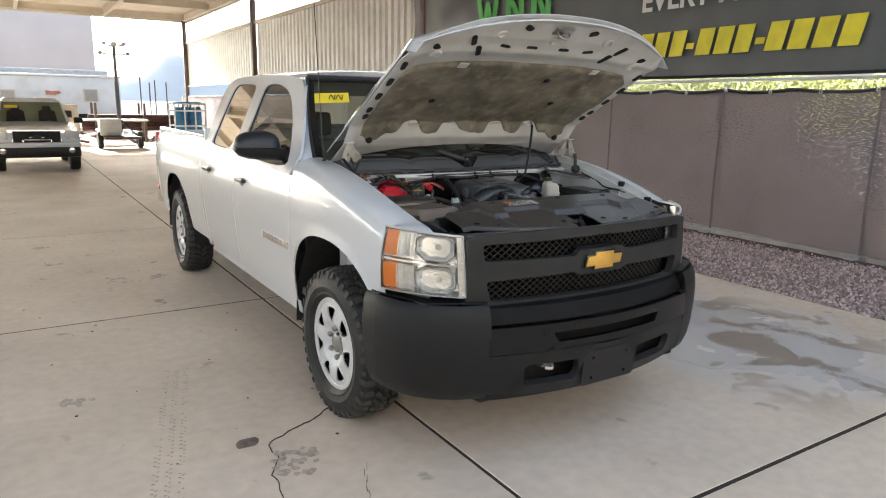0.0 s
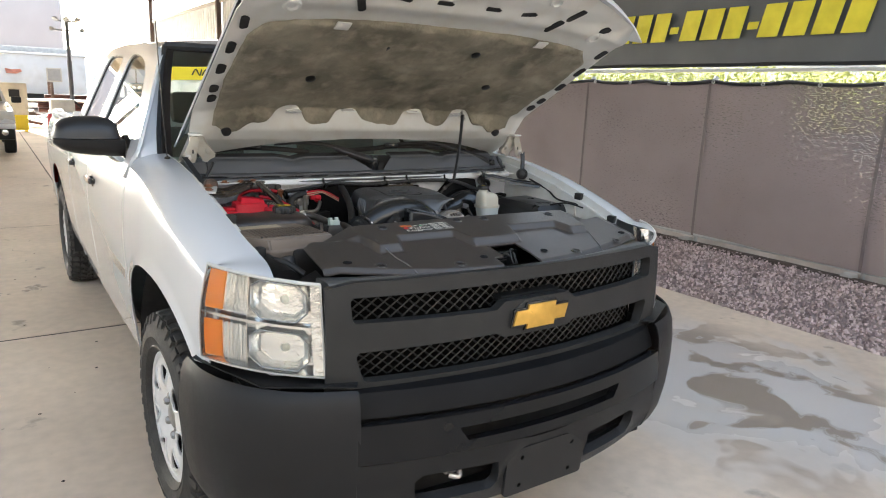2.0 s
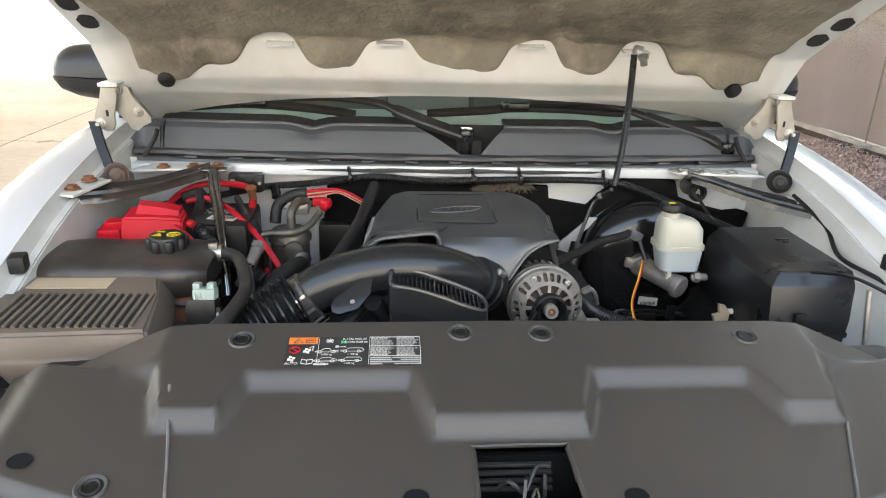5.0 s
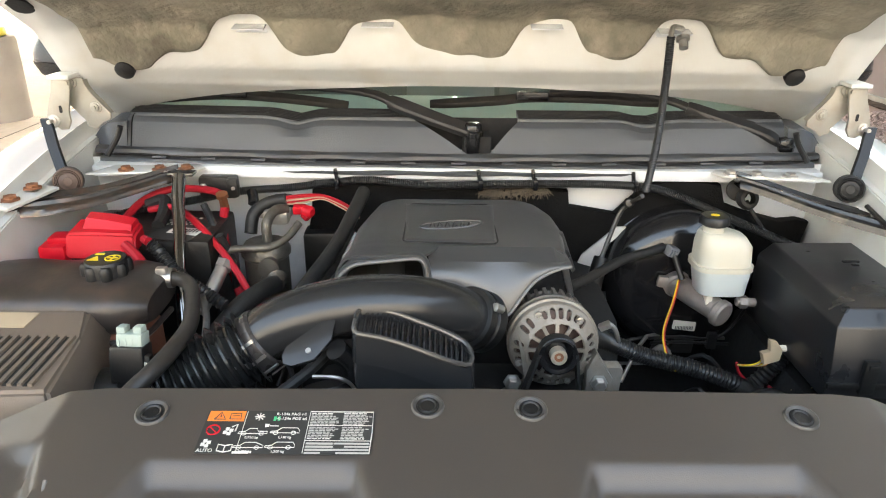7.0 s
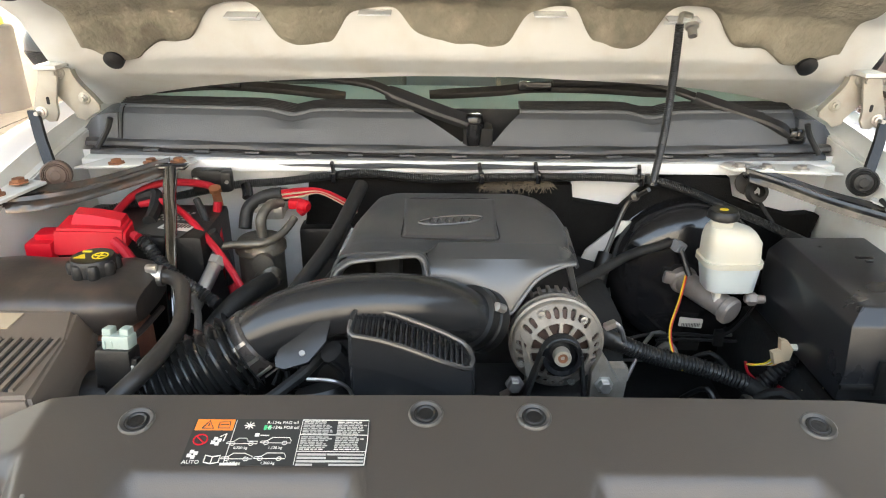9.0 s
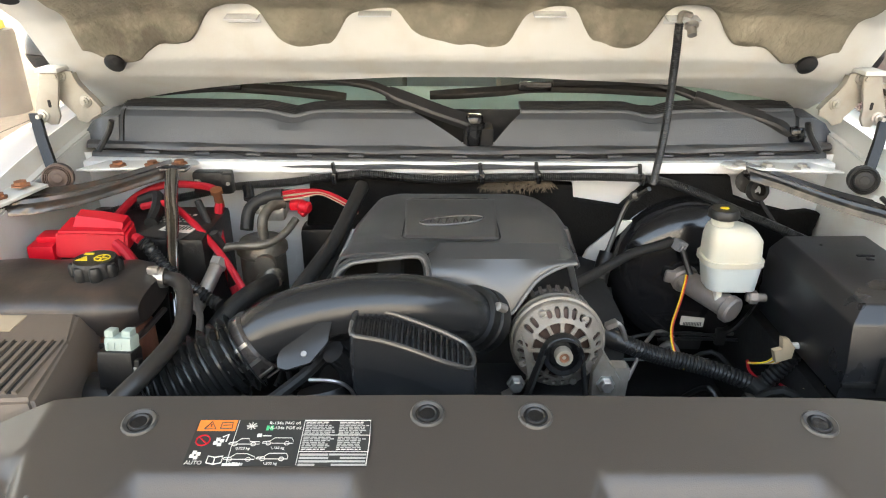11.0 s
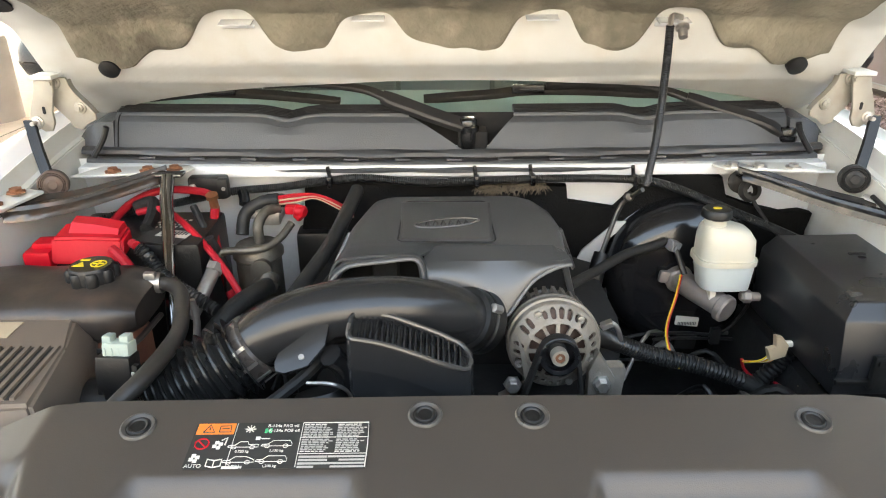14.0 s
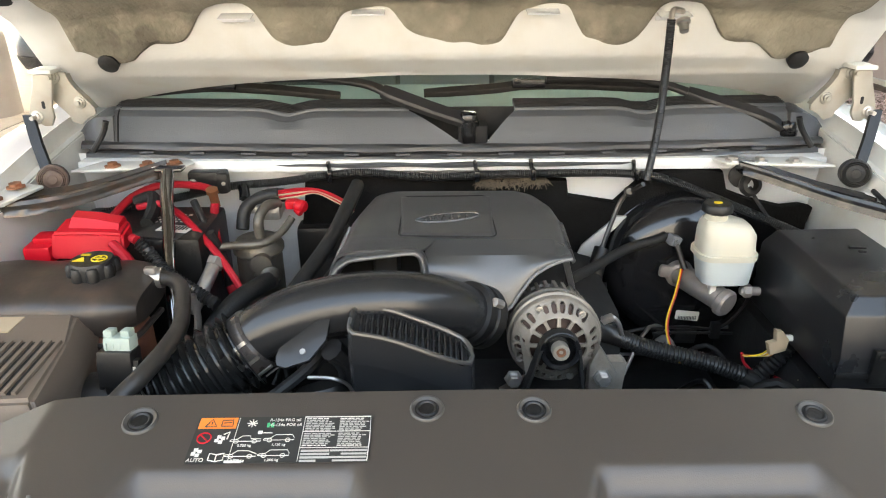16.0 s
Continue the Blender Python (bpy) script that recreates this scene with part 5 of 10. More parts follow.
for s in (-1, 1):
    for cx, cv, L, w, ang in ((0.735, 0.13, 0.045, 0.030, 85), (0.742, 0.20, 0.045, 0.030, 85), (0.748, 0.33, 0.055, 0.030, 85), (0.748, 0.46, 0.06, 0.028, 85), (0.742, 0.60, 0.06, 0.026, 80), (0.64, 0.735, 0.045, 0.03, 40), (0.46, 0.775, 0.075, 0.026, 62), (0.40, 0.71, 0.075, 0.026, 62), (0.20, 0.865, 0.05, 0.03, 20), (0.26, 0.74, 0.06, 0.016, 10), (0.10, 0.74, 0.06, 0.016, 0)):
        slots.append([(s * a, b) for a, b in slot(cx, cv, L, w, ang)][::s])


def inner_n(x, v):
    """Depth of the pressing: a raised rim, recessed where the insulation lies, a deep box along the rear."""
    n = 0.0
    vc = -0.044 + 0.2 * (hood_rear(x) + 0.10)
    n += lerp([(-0.30, -0.110), (-0.108, -0.105), (-0.098, -0.099), (vc - 0.005, -0.0895), (vc + 0.004, -0.086), (0.012, -0.008), (0.024, 0.0)], v) * (1 - 0.5 * (abs(x) / 0.76) ** 2)
    n += 0.020 * max(0, min(1, (v - 0.80) / 0.10))
    n -= 0.012 * math.exp(-((v - 0.70) / 0.035) ** 2)
    n -= 0.010 * math.exp(-((abs(x) - 0.73) / 0.03) ** 2)
    return n


bm = B()
nu, nv = 96, 150


def inner(u, w):
    x = (u * 2 - 1) * 0.778
    v = hood_rear(x) + (hood_front(x) - hood_rear(x) - 0.004) * w
    return hp(x, v, inner_n(x, v) - 0.004)


grid(bm, inner, nu, nv)
part("inner_panel", bm, WHITE_IN, hood, "pressed white inner hood panel with slots", solid=0.003)
for s in slots:
    bm = B()
    cx, cv = sum(p[0] for p in s) / len(s), sum(p[1] for p in s) / len(s)
    f = lambda k, q: hp(cx + (q[0] - cx) * k, cv + (q[1] - cv) * k, inner_n(cx, cv) - 0.0115 + (0.003 if k < 1 else 0))
    loft(bm, [[f(1.12, q) for q in s], [f(1.0, q) for q in s], [f(0.98, q) + HN * 0.004 for q in s]])
    part("slot", bm, DEEPBLACK, hood)
# dimples along the front
for cx, cv in ((-0.62, 0.685), (0.62, 0.685), (-0.33, 0.82), (0.33, 0.82), (0.0, 0.80)):
    bm = B()
    lathe(bm, [(0.030, 0.0), (0.026, -0.006), (0.018, -0.007), (0.014, -0.001), (0.0, 0.0)], axis(hp(cx, cv, inner_n(cx, cv) - 0.008), HN), 20)
    part("pressing", bm, WHITE_IN, hood)
# striker loop at the front centre
bm = B()
tube(bm, [hp(-0.035, 0.865, 0.0), hp(-0.03, 0.865, -0.03), hp(0, 0.865, -0.045), hp(0.03, 0.865, -0.03), hp(0.035, 0.865, 0.0)], 0.005, 8)
box(bm, hp(0, 0.868, -0.002), (0.11, 0.05, 0.008), 0.003, (-29, 0, 0))
box(bm, hp(0.0, 0.842, -0.012), (0.016, 0.05, 0.012), 0.003, (-20, 0, 0))
part("hood_striker", bm, STEEL, hood, "steel hood latch striker")


# insulation blanket with a scalloped rear edge
def ins_rear(x):
    a = abs(x)
    base = ease([(0, -.028), (.07, -.027), (.086, -.022), (.10, -.010), (.114, .002), (.132, .007), (.19, .007), (.206, .0), (.222, -.016), (.236, -.028), (.255, -.032), (.318, -.032), (.334, -.026), (.348, -.012), (.364, .006), (.385, .018), (.435, .018), (.458, .006), (.476, -.012), (.494, -.026), (.515, -.031), (.56, -.037), (.58, -.048), (.60, -.062), (.63, -.067), (.665, -.061), (.69, -.045), (.74, -.034)], a)
    return base


def ins_front(x):
    return 0.608 - 0.02 * (abs(x) / 0.66) ** 4 - 0.06 * max(0, abs(x) - 0.66) / 0.06


bm = B()


def ins(u, w):
    t = u * 2 - 1
    v0 = ins_rear(t * 0.70)
    half = lerp([(-0.12, 0.70), (0.05, 0.70), (0.3, 0.722), (0.61, 0.715)], v0 + (0.6 - v0) * w)
    x = t * half
    v = ins_rear(t * 0.70) + (ins_front(x) - ins_rear(t * 0.70)) * w
    edge = min(1.0, min(w, 1 - w) / 0.04, (1 - abs(t)) / 0.03)
    n = inner_n(x, v) - 0.006 - 0.016 * math.sqrt(max(0, edge)) - 0.010 * noise.noise(Vector((x * 7, v * 7, 0))) - 0.004 * noise.noise(Vector((x * 25, v * 25, 2)))
    return hp(x, v, n)


grid(bm, ins, 230, 80)
blanket = part("insulation_blanket", bm, FELT, hood, "grimy brown-grey felt hood insulation")
for cx, cv in ((-0.40, 0.245), (0.0, 0.24), (0.40, 0.245), (-0.645, -0.055), (0.645, -0.055), (-0.2, 0.47), (0.2, 0.47)):
    bm = B()
    lathe(bm, [(0.0185, 0.012), (0.0185, -0.002), (0.014, -0.004), (0.0, -0.0045)], axis(hp(cx, cv, inner_n(cx, cv) - 0.022), HN - HD * (inner_n(cx, cv + 0.01) - inner_n(cx, cv - 0.01)) / 0.02), 18)
    part("push_pin", bm, ENGBLACK, blanket, "black push pin")
for cx in (-0.39, -0.155, 0.155, 0.39):
    bm = B()
    box(bm, hp(cx, 0.014, -0.031), (0.058, 0.034, 0.003), 0.001, (14, 0, 0))
    box(bm, hp(cx, 0.0, -0.022), (0.058, 0.003, 0.026), 0.001, (-18, 0, 0))
    part("retaining_tab", bm, WHITE, hood, "white sheet-metal tab")
for cx in (-0.42, 0.42):
    bm = B()
    box(bm, hp(cx, 0.60, -0.03), (0.05, 0.04, 0.004), 0.001, (-29, 0, 0))
    part("retaining_tab", bm, WHITE_IN, hood)


# ---- engine bay ----
def P(name, bm, mat, parent=None, label="", **kw):
    return part(name, bm, mat, parent or truck, label, **kw)


# firewall, pads, floor of the bay
bm = B()
grid(bm, lambda u, v: Vector((-0.80 + 1.6 * u, 0.215 - 0.006 * math.sin(v * 9) * (v > 0.3), 0.74 + 0.50 * v)), 30, 20)
box(bm, (0, 0.195, 1.222), (1.50, 0.05, 0.024), 0.006)
P("firewall", bm, M("firewall_white", (0.76, 0.775, 0.785), 0.32, coat=0.4, var=0.05, scale=4, bump=0.04, bscale=50, dirt=0.12, dirtcol=(0.5, 0.47, 0.42)), label="white painted firewall")
def on_y(y):
    """Local x, y to world x, z on a plane facing the nose; local z points to the nose."""
    return Matrix(((1, 0, 0, 0), (0, 0, -1, y), (0, 1, 0, 0), (0, 0, 0, 1)))


bm = B()
prism(bm, [(-0.34, 0.76), (0.76, 0.76), (0.76, 1.04), (0.757, 1.075), (0.76, 1.085), (0.765, 1.112), (0.74, 1.118), (0.70, 1.114), (0.625, 1.132), (0.574, 1.150), (0.560, 1.192), (0.50, 1.199), (0.44, 1.198), (0.40, 1.186), (0.34, 1.126), (0.24, 1.142), (0.235, 1.175), (0.0, 1.182), (-0.10, 1.186), (-0.24, 1.19), (-0.31, 1.188), (-0.315, 1.13), (-0.33, 1.05)], 0.022, Matrix.Diagonal((0.978, 1, 1, 1)) @ Matrix.Translation((0, 0, 0.010)) @ on_y(0.200), 0.006)
P("firewall_pad", bm, M("fibre_pad_black", (0.0055, 0.0055, 0.0055), 0.75, var=0.3, scale=14, bump=0.4, bscale=260, spec=0.12), label="black moulded firewall pad")
bm = B()
prism(bm, [(0.262, 1.0), (0.275, 1.035), (0.345, 1.10), (0.375, 1.10), (0.33, 1.06), (0.30, 1.01), (0.29, 0.985)], 0.006, Matrix.Diagonal((0.978, 1, 1, 1)) @ Matrix.Translation((0, 0, 0.010)) @ on_y(0.175), 0.002)
P("firewall_patch", bm, WHITE_IN)
bm = B()
box(bm, (0, -0.15, 0.70), (1.66, 0.98, 0.03))
box(bm, (0, 0.05, 0.86), (0.60, 0.34, 0.34), 0.05)
box(bm, (0, -0.20, 0.84), (0.50, 0.16, 0.26), 0.04)
P("engine_block", bm, DEEPBLACK, label="dark engine block deep in the bay")
bm = B()
box(bm, (0, -0.50, 0.88), (1.30, 0.05, 0.46), 0.015)
P("fan_shroud", bm, ENGBLACK)
# scattered brackets and hoses low in the bay
rb = random.Random(11)
for k in range(46):
    x, y, z = rb.uniform(-0.62, 0.68), rb.uniform(-0.42, 0.12), rb.uniform(0.80, 0.93)
    bm = B()
    if k % 3 == 0:
        box(bm, (x, y, z), (rb.uniform(0.02, 0.07), rb.uniform(0.02, 0.06), rb.uniform(0.02, 0.05)), 0.006, (rb.uniform(-20, 20), rb.uniform(-20, 20), rb.uniform(0, 90)))
    else:
        dx, dy = rb.uniform(-0.16, 0.16), rb.uniform(-0.12, 0.12)
        tube(bm, [(x, y, z), (x + dx * 0.5, y + dy * 0.3, z + rb.uniform(-0.02, 0.05)), (x + dx, y + dy, z - 0.02)], rb.uniform(0.004, 0.011), 7, 4)
    P("hose" if k % 3 else "bracket", bm, (ENGBLACK, RUBBER, RUBBER, STEEL)[k % 4])

# cowl
COWL = M("cowl_plastic", (0.060, 0.064, 0.071), 0.40, var=0.12, scale=4, bump=0.2, bscale=600, rvar=0.07, spec=0.65)
cowl = None
for x0, x1 in ((-0.705, 0.022), (0.062, 0.70)):
    bm = B()

    def cw(u, v, x0=x0, x1=x1):
        x = x0 + (x1 - x0) * u
        if x0 < 0:
            x -= 0.115 * min(1, max(0, v - 0.04) / 0.5) * max(0, (u - 0.75) / 0.25)
        else:
            x += 0.065 * min(1, max(0, v - 0.04) / 0.5) * max(0, (0.2 - u) / 0.2)
        y = lerp([(0, 0.235), (0.42, 0.262), (0.5, 0.27), (1, 0.332)], v) + 0.03 * (1 - (x / 0.75) ** 2) * -1 + 0.012
        z = ease([(0, 1.243), (0.06, 1.252), (0.42, 1.302), (0.52, 1.312)], v) if v <= 0.52 else 1.312 + 0.010 * (v - 0.52) / 0.48
        if v > 0.55:
            z += 0.0035 * math.cos(math.pi * 2 * (v - 0.55) / 0.45 * 7)
        dip = math.exp(-((x + 0.345) / 0.035) ** 2) + math.exp(-((x - 0.40) / 0.035) ** 2)
        z -= 0.012 * dip * max(0, min(1, (v - 0.25) / 0.2))
        return Vector((x, y, z))
    grid(bm, cw, 60, 150)
    c_ = P("cowl_panel", bm, COWL, label="dark grey plastic cowl panel with fine louvres", solid=0.004)
    cowl = cowl or c_
    for k in range(6):
        bm = B()
        tube(bm, [cw(q / 20, 0.582 + 0.45 * (k + 0.5) / 7) + Vector((0, -0.001, 0.0022)) for q in range(21)], 0.0016, 5, 1, smooth=False)
        P("louvre_gap", bm, DEEPBLACK, cowl)
    if x0 < 0:
        bm = B()
        tube(bm, [cw(0.012, q / 10) + Vector((0, -0.0005, 0.001)) for q in range(11)], 0.0016, 5, 1, smooth=False)
        P("panel_seam", bm, DEEPBLACK, cowl)
for s in (-1, 1):
    bm = B()
    loft(bm, [[Vector((s * x, y, z)) for y, z in ((0.243, 1.243), (0.262, zt - 0.010), (0.39, zt), (0.40, 1.24))] for x, zt in ((0.704, 1.314), (0.735, 1.312), (0.760, 1.302), (0.785, 1.272))])
    P("cowl_end", bm, COWL, cowl, angle=60)
bm = B()
box(bm, (0.04, 0.30, 1.262), (0.06, 0.14, 0.05), 0.006)
prism(bm, [(-0.12, 1.245), (0.14, 1.245), (0.14, 1.315), (-0.12, 1.315)], 0.006, on_y(0.285))
P("cowl_well", bm, DEEPBLACK, cowl)
SEALGREY = M("weathered_seal_rubber", (0.040, 0.042, 0.045), 0.42, var=0.3, scale=7, bump=0.15, bscale=300, spec=0.6)


def seal(prof, name, mat, label="", half=0.745):
    """A strip along the front of the cowl; prof is its section as (y, z)."""
    q = B()
    loft(q, [[Vector((half * t, y + 0.028 * t * t, z + 0.004 * t * t + 0.0012 * math.sin(t * 23 + z * 900))) for y, z in prof] for t in (-1 + k / 24 for k in range(49))])
    return P(name, q, mat, cowl, label)


seal([(0.206, 1.256), (0.196, 1.258), (0.188, 1.253), (0.186, 1.246), (0.192, 1.242), (0.215, 1.246)], "cowl_seal", SEALGREY, "weathered black rubber cowl seal", 0.758)
seal([(0.200, 1.238), (0.182, 1.240), (0.176, 1.237), (0.174, 1.231), (0.180, 1.230), (0.20, 1.232)], "cowl_seal", SEALGREY)
seal([(0.190, 1.227), (0.170, 1.229), (0.163, 1.225), (0.164, 1.220), (0.176, 1.219), (0.19, 1.221)], "cowl_lip", COWL, half=0.72)
seal([(0.205, 1.243), (0.192, 1.243), (0.192, 1.222), (0.205, 1.222)], "seal_channel", DEEPBLACK)
for k in range(13):
    x = -0.62 + 1.24 * k / 12
    bm = B()
    box(bm, (x, 0.182 + 0.028 * (x / 0.745) ** 2, 1.242 + 0.004 * (x / 0.745) ** 2), (0.030, 0.010, 0.005), 0.002)
    P("seal_clip", bm, COWL, cowl)


# wipers
WIPER = M("satin_wiper_black", (0.022, 0.022, 0.023), 0.42, var=0.2, bump=0.08)


def wiper(arm, width, rod, blade, pivot):
    w = B()
    bar(w, arm, width, 0.016)
    ob = P("wiper", w, WIPER, label="black windscreen wiper resting on the cowl")
    w = B()
    bar(w, rod, [(0, 0.022), (1, 0.013)], 0.009)
    P("wiper_rod", w, WIPER, ob)
    w = B()
    lathe(w, [(0.017, -0.045), (0.019, -0.012), (0.022, -0.010), (0.022, 0.0), (0.0185, 0.002), (0.0185, 0.012), (0.015, 0.017), (0.0, 0.018)], Matrix.Translation(pivot), 22)
    P("wiper_pivot", w, GLOSSBLACK, ob)
    w = B()
    bar(w, blade, [(0, 0.016), (0.1, 0.022), (0.9, 0.022), (1, 0.016)], 0.012)
    bl = P("wiper_blade", w, RUBBER, ob)
    mid = Vector(blade[len(blade) // 2])
    w = B()
    box(w, mid + Vector((0, -0.010, 0.004)), (0.07, 0.016, 0.018), 0.003)
    box(w, mid + Vector((-0.024, -0.018, 0.010)), (0.014, 0.008, 0.012), 0.002)
    P("blade_clip", w, GLOSSBLACK, bl)


wiper([(0.032, 0.236, 1.262), (0.026, 0.236, 1.294), (-0.010, 0.242, 1.308), (-0.049, 0.250, 1.320), (-0.100, 0.260, 1.337), (-0.146, 0.270, 1.352)], [(0, 0.020), (0.2, 0.032), (0.9, 0.034), (1, 0.026)], [(-0.140, 0.270, 1.350), (-0.189, 0.285, 1.365), (-0.30, 0.31, 1.372), (-0.40, 0.33, 1.365)], [(-0.66, 0.345, 1.338), (-0.58, 0.335, 1.347), (-0.496, 0.335, 1.350), (-0.376, 0.335, 1.343), (-0.242, 0.335, 1.329)], (0.030, 0.240, 1.296))
wiper([(0.702, 0.262, 1.254), (0.680, 0.262, 1.280), (0.645, 0.270, 1.297), (0.566, 0.290, 1.319), (0.499, 0.310, 1.338)], [(0, 0.020), (0.3, 0.032), (0.9, 0.030), (1, 0.024)], [(0.505, 0.308, 1.336), (0.452, 0.32, 1.352), (0.36, 0.325, 1.366), (0.20, 0.33, 1.362)], [(-0.062, 0.335, 1.334), (0.083, 0.335, 1.343), (0.161, 0.335, 1.351), (0.300, 0.335, 1.350), (0.446, 0.335, 1.341)], (0.702, 0.262, 1.268))

# hood hinges and their struts
HINGE = M("dull_cream_steel", (0.36, 0.345, 0.30), 0.38, metal=0.35, var=0.15, scale=14, bump=0.08, bscale=200, dirt=0.35, dirtcol=(0.28, 0.22, 0.15))
for s in (-1, 1):
    mir = Matrix.Diagonal((-s, 1, 1, 1))
    bm = B()
    # outer cheek with the link pin, and the long plate bolted to the hood
    prism(bm, [(-0.783, 1.408), (-0.748, 1.408), (-0.752, 1.384), (-0.761, 1.348), (-0.761, 1.327), (-0.769, 1.312), (-0.782, 1.311), (-0.790, 1.317), (-0.800, 1.311), (-0.807, 1.317), (-0.807, 1.334), (-0.798, 1.362), (-0.788, 1.387)], 0.006, mir @ on_y(0.155), 0.002)
    prism(bm, [(-0.763, 1.413), (-0.732, 1.409), (-0.729, 1.394), (-0.718, 1.377), (-0.704, 1.361), (-0.689, 1.341), (-0.690, 1.330), (-0.708, 1.321), (-0.720, 1.310), (-0.737, 1.316), (-0.740, 1.327), (-0.752, 1.341), (-0.765, 1.357), (-0.765, 1.381)], 0.006, mir @ on_y(0.172), 0.002)
    # turned edges and a pressed rib
    bar(bm, [mir @ Vector((x, 0.170, z)) for x, z in ((-0.730, 1.406), (-0.727, 1.393), (-0.716, 1.376), (-0.702, 1.360), (-0.688, 1.341))], [(0, 0.004), (1, 0.004)], 0.016, (0, -1, 0), 2)
    tube(bm, [mir @ Vector((x, 0.157, z)) for x, z in ((-0.770, 1.396), (-0.774, 1.372), (-0.780, 1.346), (-0.790, 1.326))], 0.006, 8, 4)
    hg = P("hood_hinge", bm, HINGE, label="dull cream steel hood hinge with bolts")
    bm = B()
    box(bm, (s * 0.762, 0.160, 1.4145), (0.042, 0.05, 0.008), 0.002)
    P("hinge_foot", bm, WHITE_IN, hg)
    bm = B()
    tube(bm, [(s * 0.690, 0.20, 1.308), (s * 0.700, 0.20, 1.285), (s * 0.722, 0.19, 1.25)], 0.006, 8)
    P("hinge_base", bm, ENGBLACK, hg)
    for x, yy, z in ((0.792, 0.149, 1.330), (0.754, 0.166, 1.401), (0.715, 0.166, 1.353)):
        bm = B()
        lathe(bm, [(0.012, 0), (0.011, 0.002), (0.0075, 0.003), (0.0075, 0.007), (0.004, 0.008), (0.004, 0.022 if x > 0.75 else 0.012), (0.0, 0.022 if x > 0.75 else 0.012)], axis((s * x, yy, z), (0, -1, 0.05)), 16)
        P("bolt", bm, STEEL if x > 0.78 else HINGE, hg)
    bm = B()
    prism(bm, rrect(-0.004, -0.009, 0.004, 0.009, 0.0035, 3), 0.001, mir @ on_y(0.1485) @ Matrix.Translation((-0.775, 1.352, 0)) @ Matrix.Diagonal((0.7, 0.8, 1, 1)))
    P("hinge_slot", bm, DEEPBLACK, hg)
    bm = B()
    loft(bm, [[Vector((s * (x + dx), y + dy, z)) for dx, dy in ((-0.010, -0.004), (0.010, -0.004), (0.010, 0.004), (-0.010, 0.004))] for x, y, z in ((0.806, 0.146, 1.334), (0.783, 0.112, 1.288), (0.752, 0.074, 1.230))])
    P("hinge_link", bm, ENGBLACK, hg, "black hinge link")
    bm = B()
    lathe(bm, [(0.0, -0.016), (0.023, -0.016), (0.026, -0.011), (0.026, 0.008), (0.023, 0.010), (0.022, 0.008), (0.020, 0.011), (0.019, 0.009), (0.017, 0.012), (0.016, 0.010), (0.010, 0.011), (0.008, 0.013), (0.0, 0.013)], axis((s * 0.738, 0.058, 1.236), (-0.35 * s, -1, 0.15)), 24)
    P("bump_stop", bm, M("perished_rubber", (0.13, 0.09, 0.07), 0.6, var=0.4, scale=30, bump=0.2) if s < 0 else RUBBER, hg, "ribbed rubber bush with slotted screw")
    # gusset from the fender to the firewall with its white flange
    bm = B()
    path = [(0.845, -0.095, 1.198), (0.80, -0.055, 1.205), (0.750, -0.02, 1.205), (0.69, 0.035, 1.205), (0.625, 0.085, 1.212), (0.555, 0.125, 1.225)]
    if s < 0:
        path = [(0.795, -0.066, 1.218), (0.765, -0.050, 1.216), (0.718, -0.022, 1.214), (0.678, 0.016, 1.212), (0.632, 0.062, 1.216), (0.565, 0.122, 1.226)]
    prof = [(-0.030, -0.010), (-0.024, 0.004), (-0.012, 0.010), (-0.006, 0.004), (0.004, 0.004), (0.010, 0.014), (0.022, 0.016), (0.032, 0.006), (0.050, 0.010), (0.060, 0.022), (0.060, 0.012), (0.03, -0.01)]
    secs = []
    for q in spline(path, 5):
        tap = min(1, 0.3 + (0.80 - q.x) / 0.09) if s < 0 else 1
        secs.append([Vector((s * q.x, q.y + tap * 0.75 * dy * (1.15 - 0.5 * (0.80 - q.x) / 0.25), q.z + 0.8 * dz - (0.0 if s < 0 else 0.02) * max(0, (q.x - 0.60) / 0.2))) for dy, dz in prof])
    loft(bm, secs)
    gus = P("gusset", bm, GUSSET if s < 0 else bpy.data.materials["glossy_gusset"] if "glossy_gusset" in bpy.data.materials else M("glossy_gusset", (0.018, 0.018, 0.018), 0.2, var=0.3, dirt=0.35, dirtcol=(0.16, 0.14, 0.10)), label="rusty black steel gusset" if s < 0 else "glossy black steel gusset")
    bm = B()
    prism(bm, [(0.735, 0.115), (0.66, 0.122), (0.53, 0.138), (0.515, 0.165), (0.53, 0.185), (0.65, 0.175), (0.70, 0.178)], 0.004, Matrix.Translation((0, 0, 1.230)) @ Matrix.Diagonal((s, 1, 1, 1)), 0.0015)
    P("gusset_flange", bm, WHITE_IN, gus)
    for x, yy in ((0.665, 0.140), (0.60, 0.146), (0.55, 0.153)):
        bm = B()
        lathe(bm, [(0.017, 0), (0.016, 0.002), (0.010, 0.003), (0.010, 0.008), (0.0, 0.009)], Matrix.Translation((s * x, yy, 1.234)), 6)
        P("bolt", bm, RUSTBOLT if s < 0 else STEEL, gus)
    bm = B()
    prism(bm, [(0.855, -0.10), (0.80, -0.075), (0.765, -0.02), (0.745, 0.035), (0.76, 0.05), (0.86, 0.03)], 0.004, Matrix.Translation((0, 0, 1.206)) @ Matrix.Diagonal((s, 1, 1, 1)), 0.0015)
    P("pillar_plate", bm, WHITE_IN, gus)
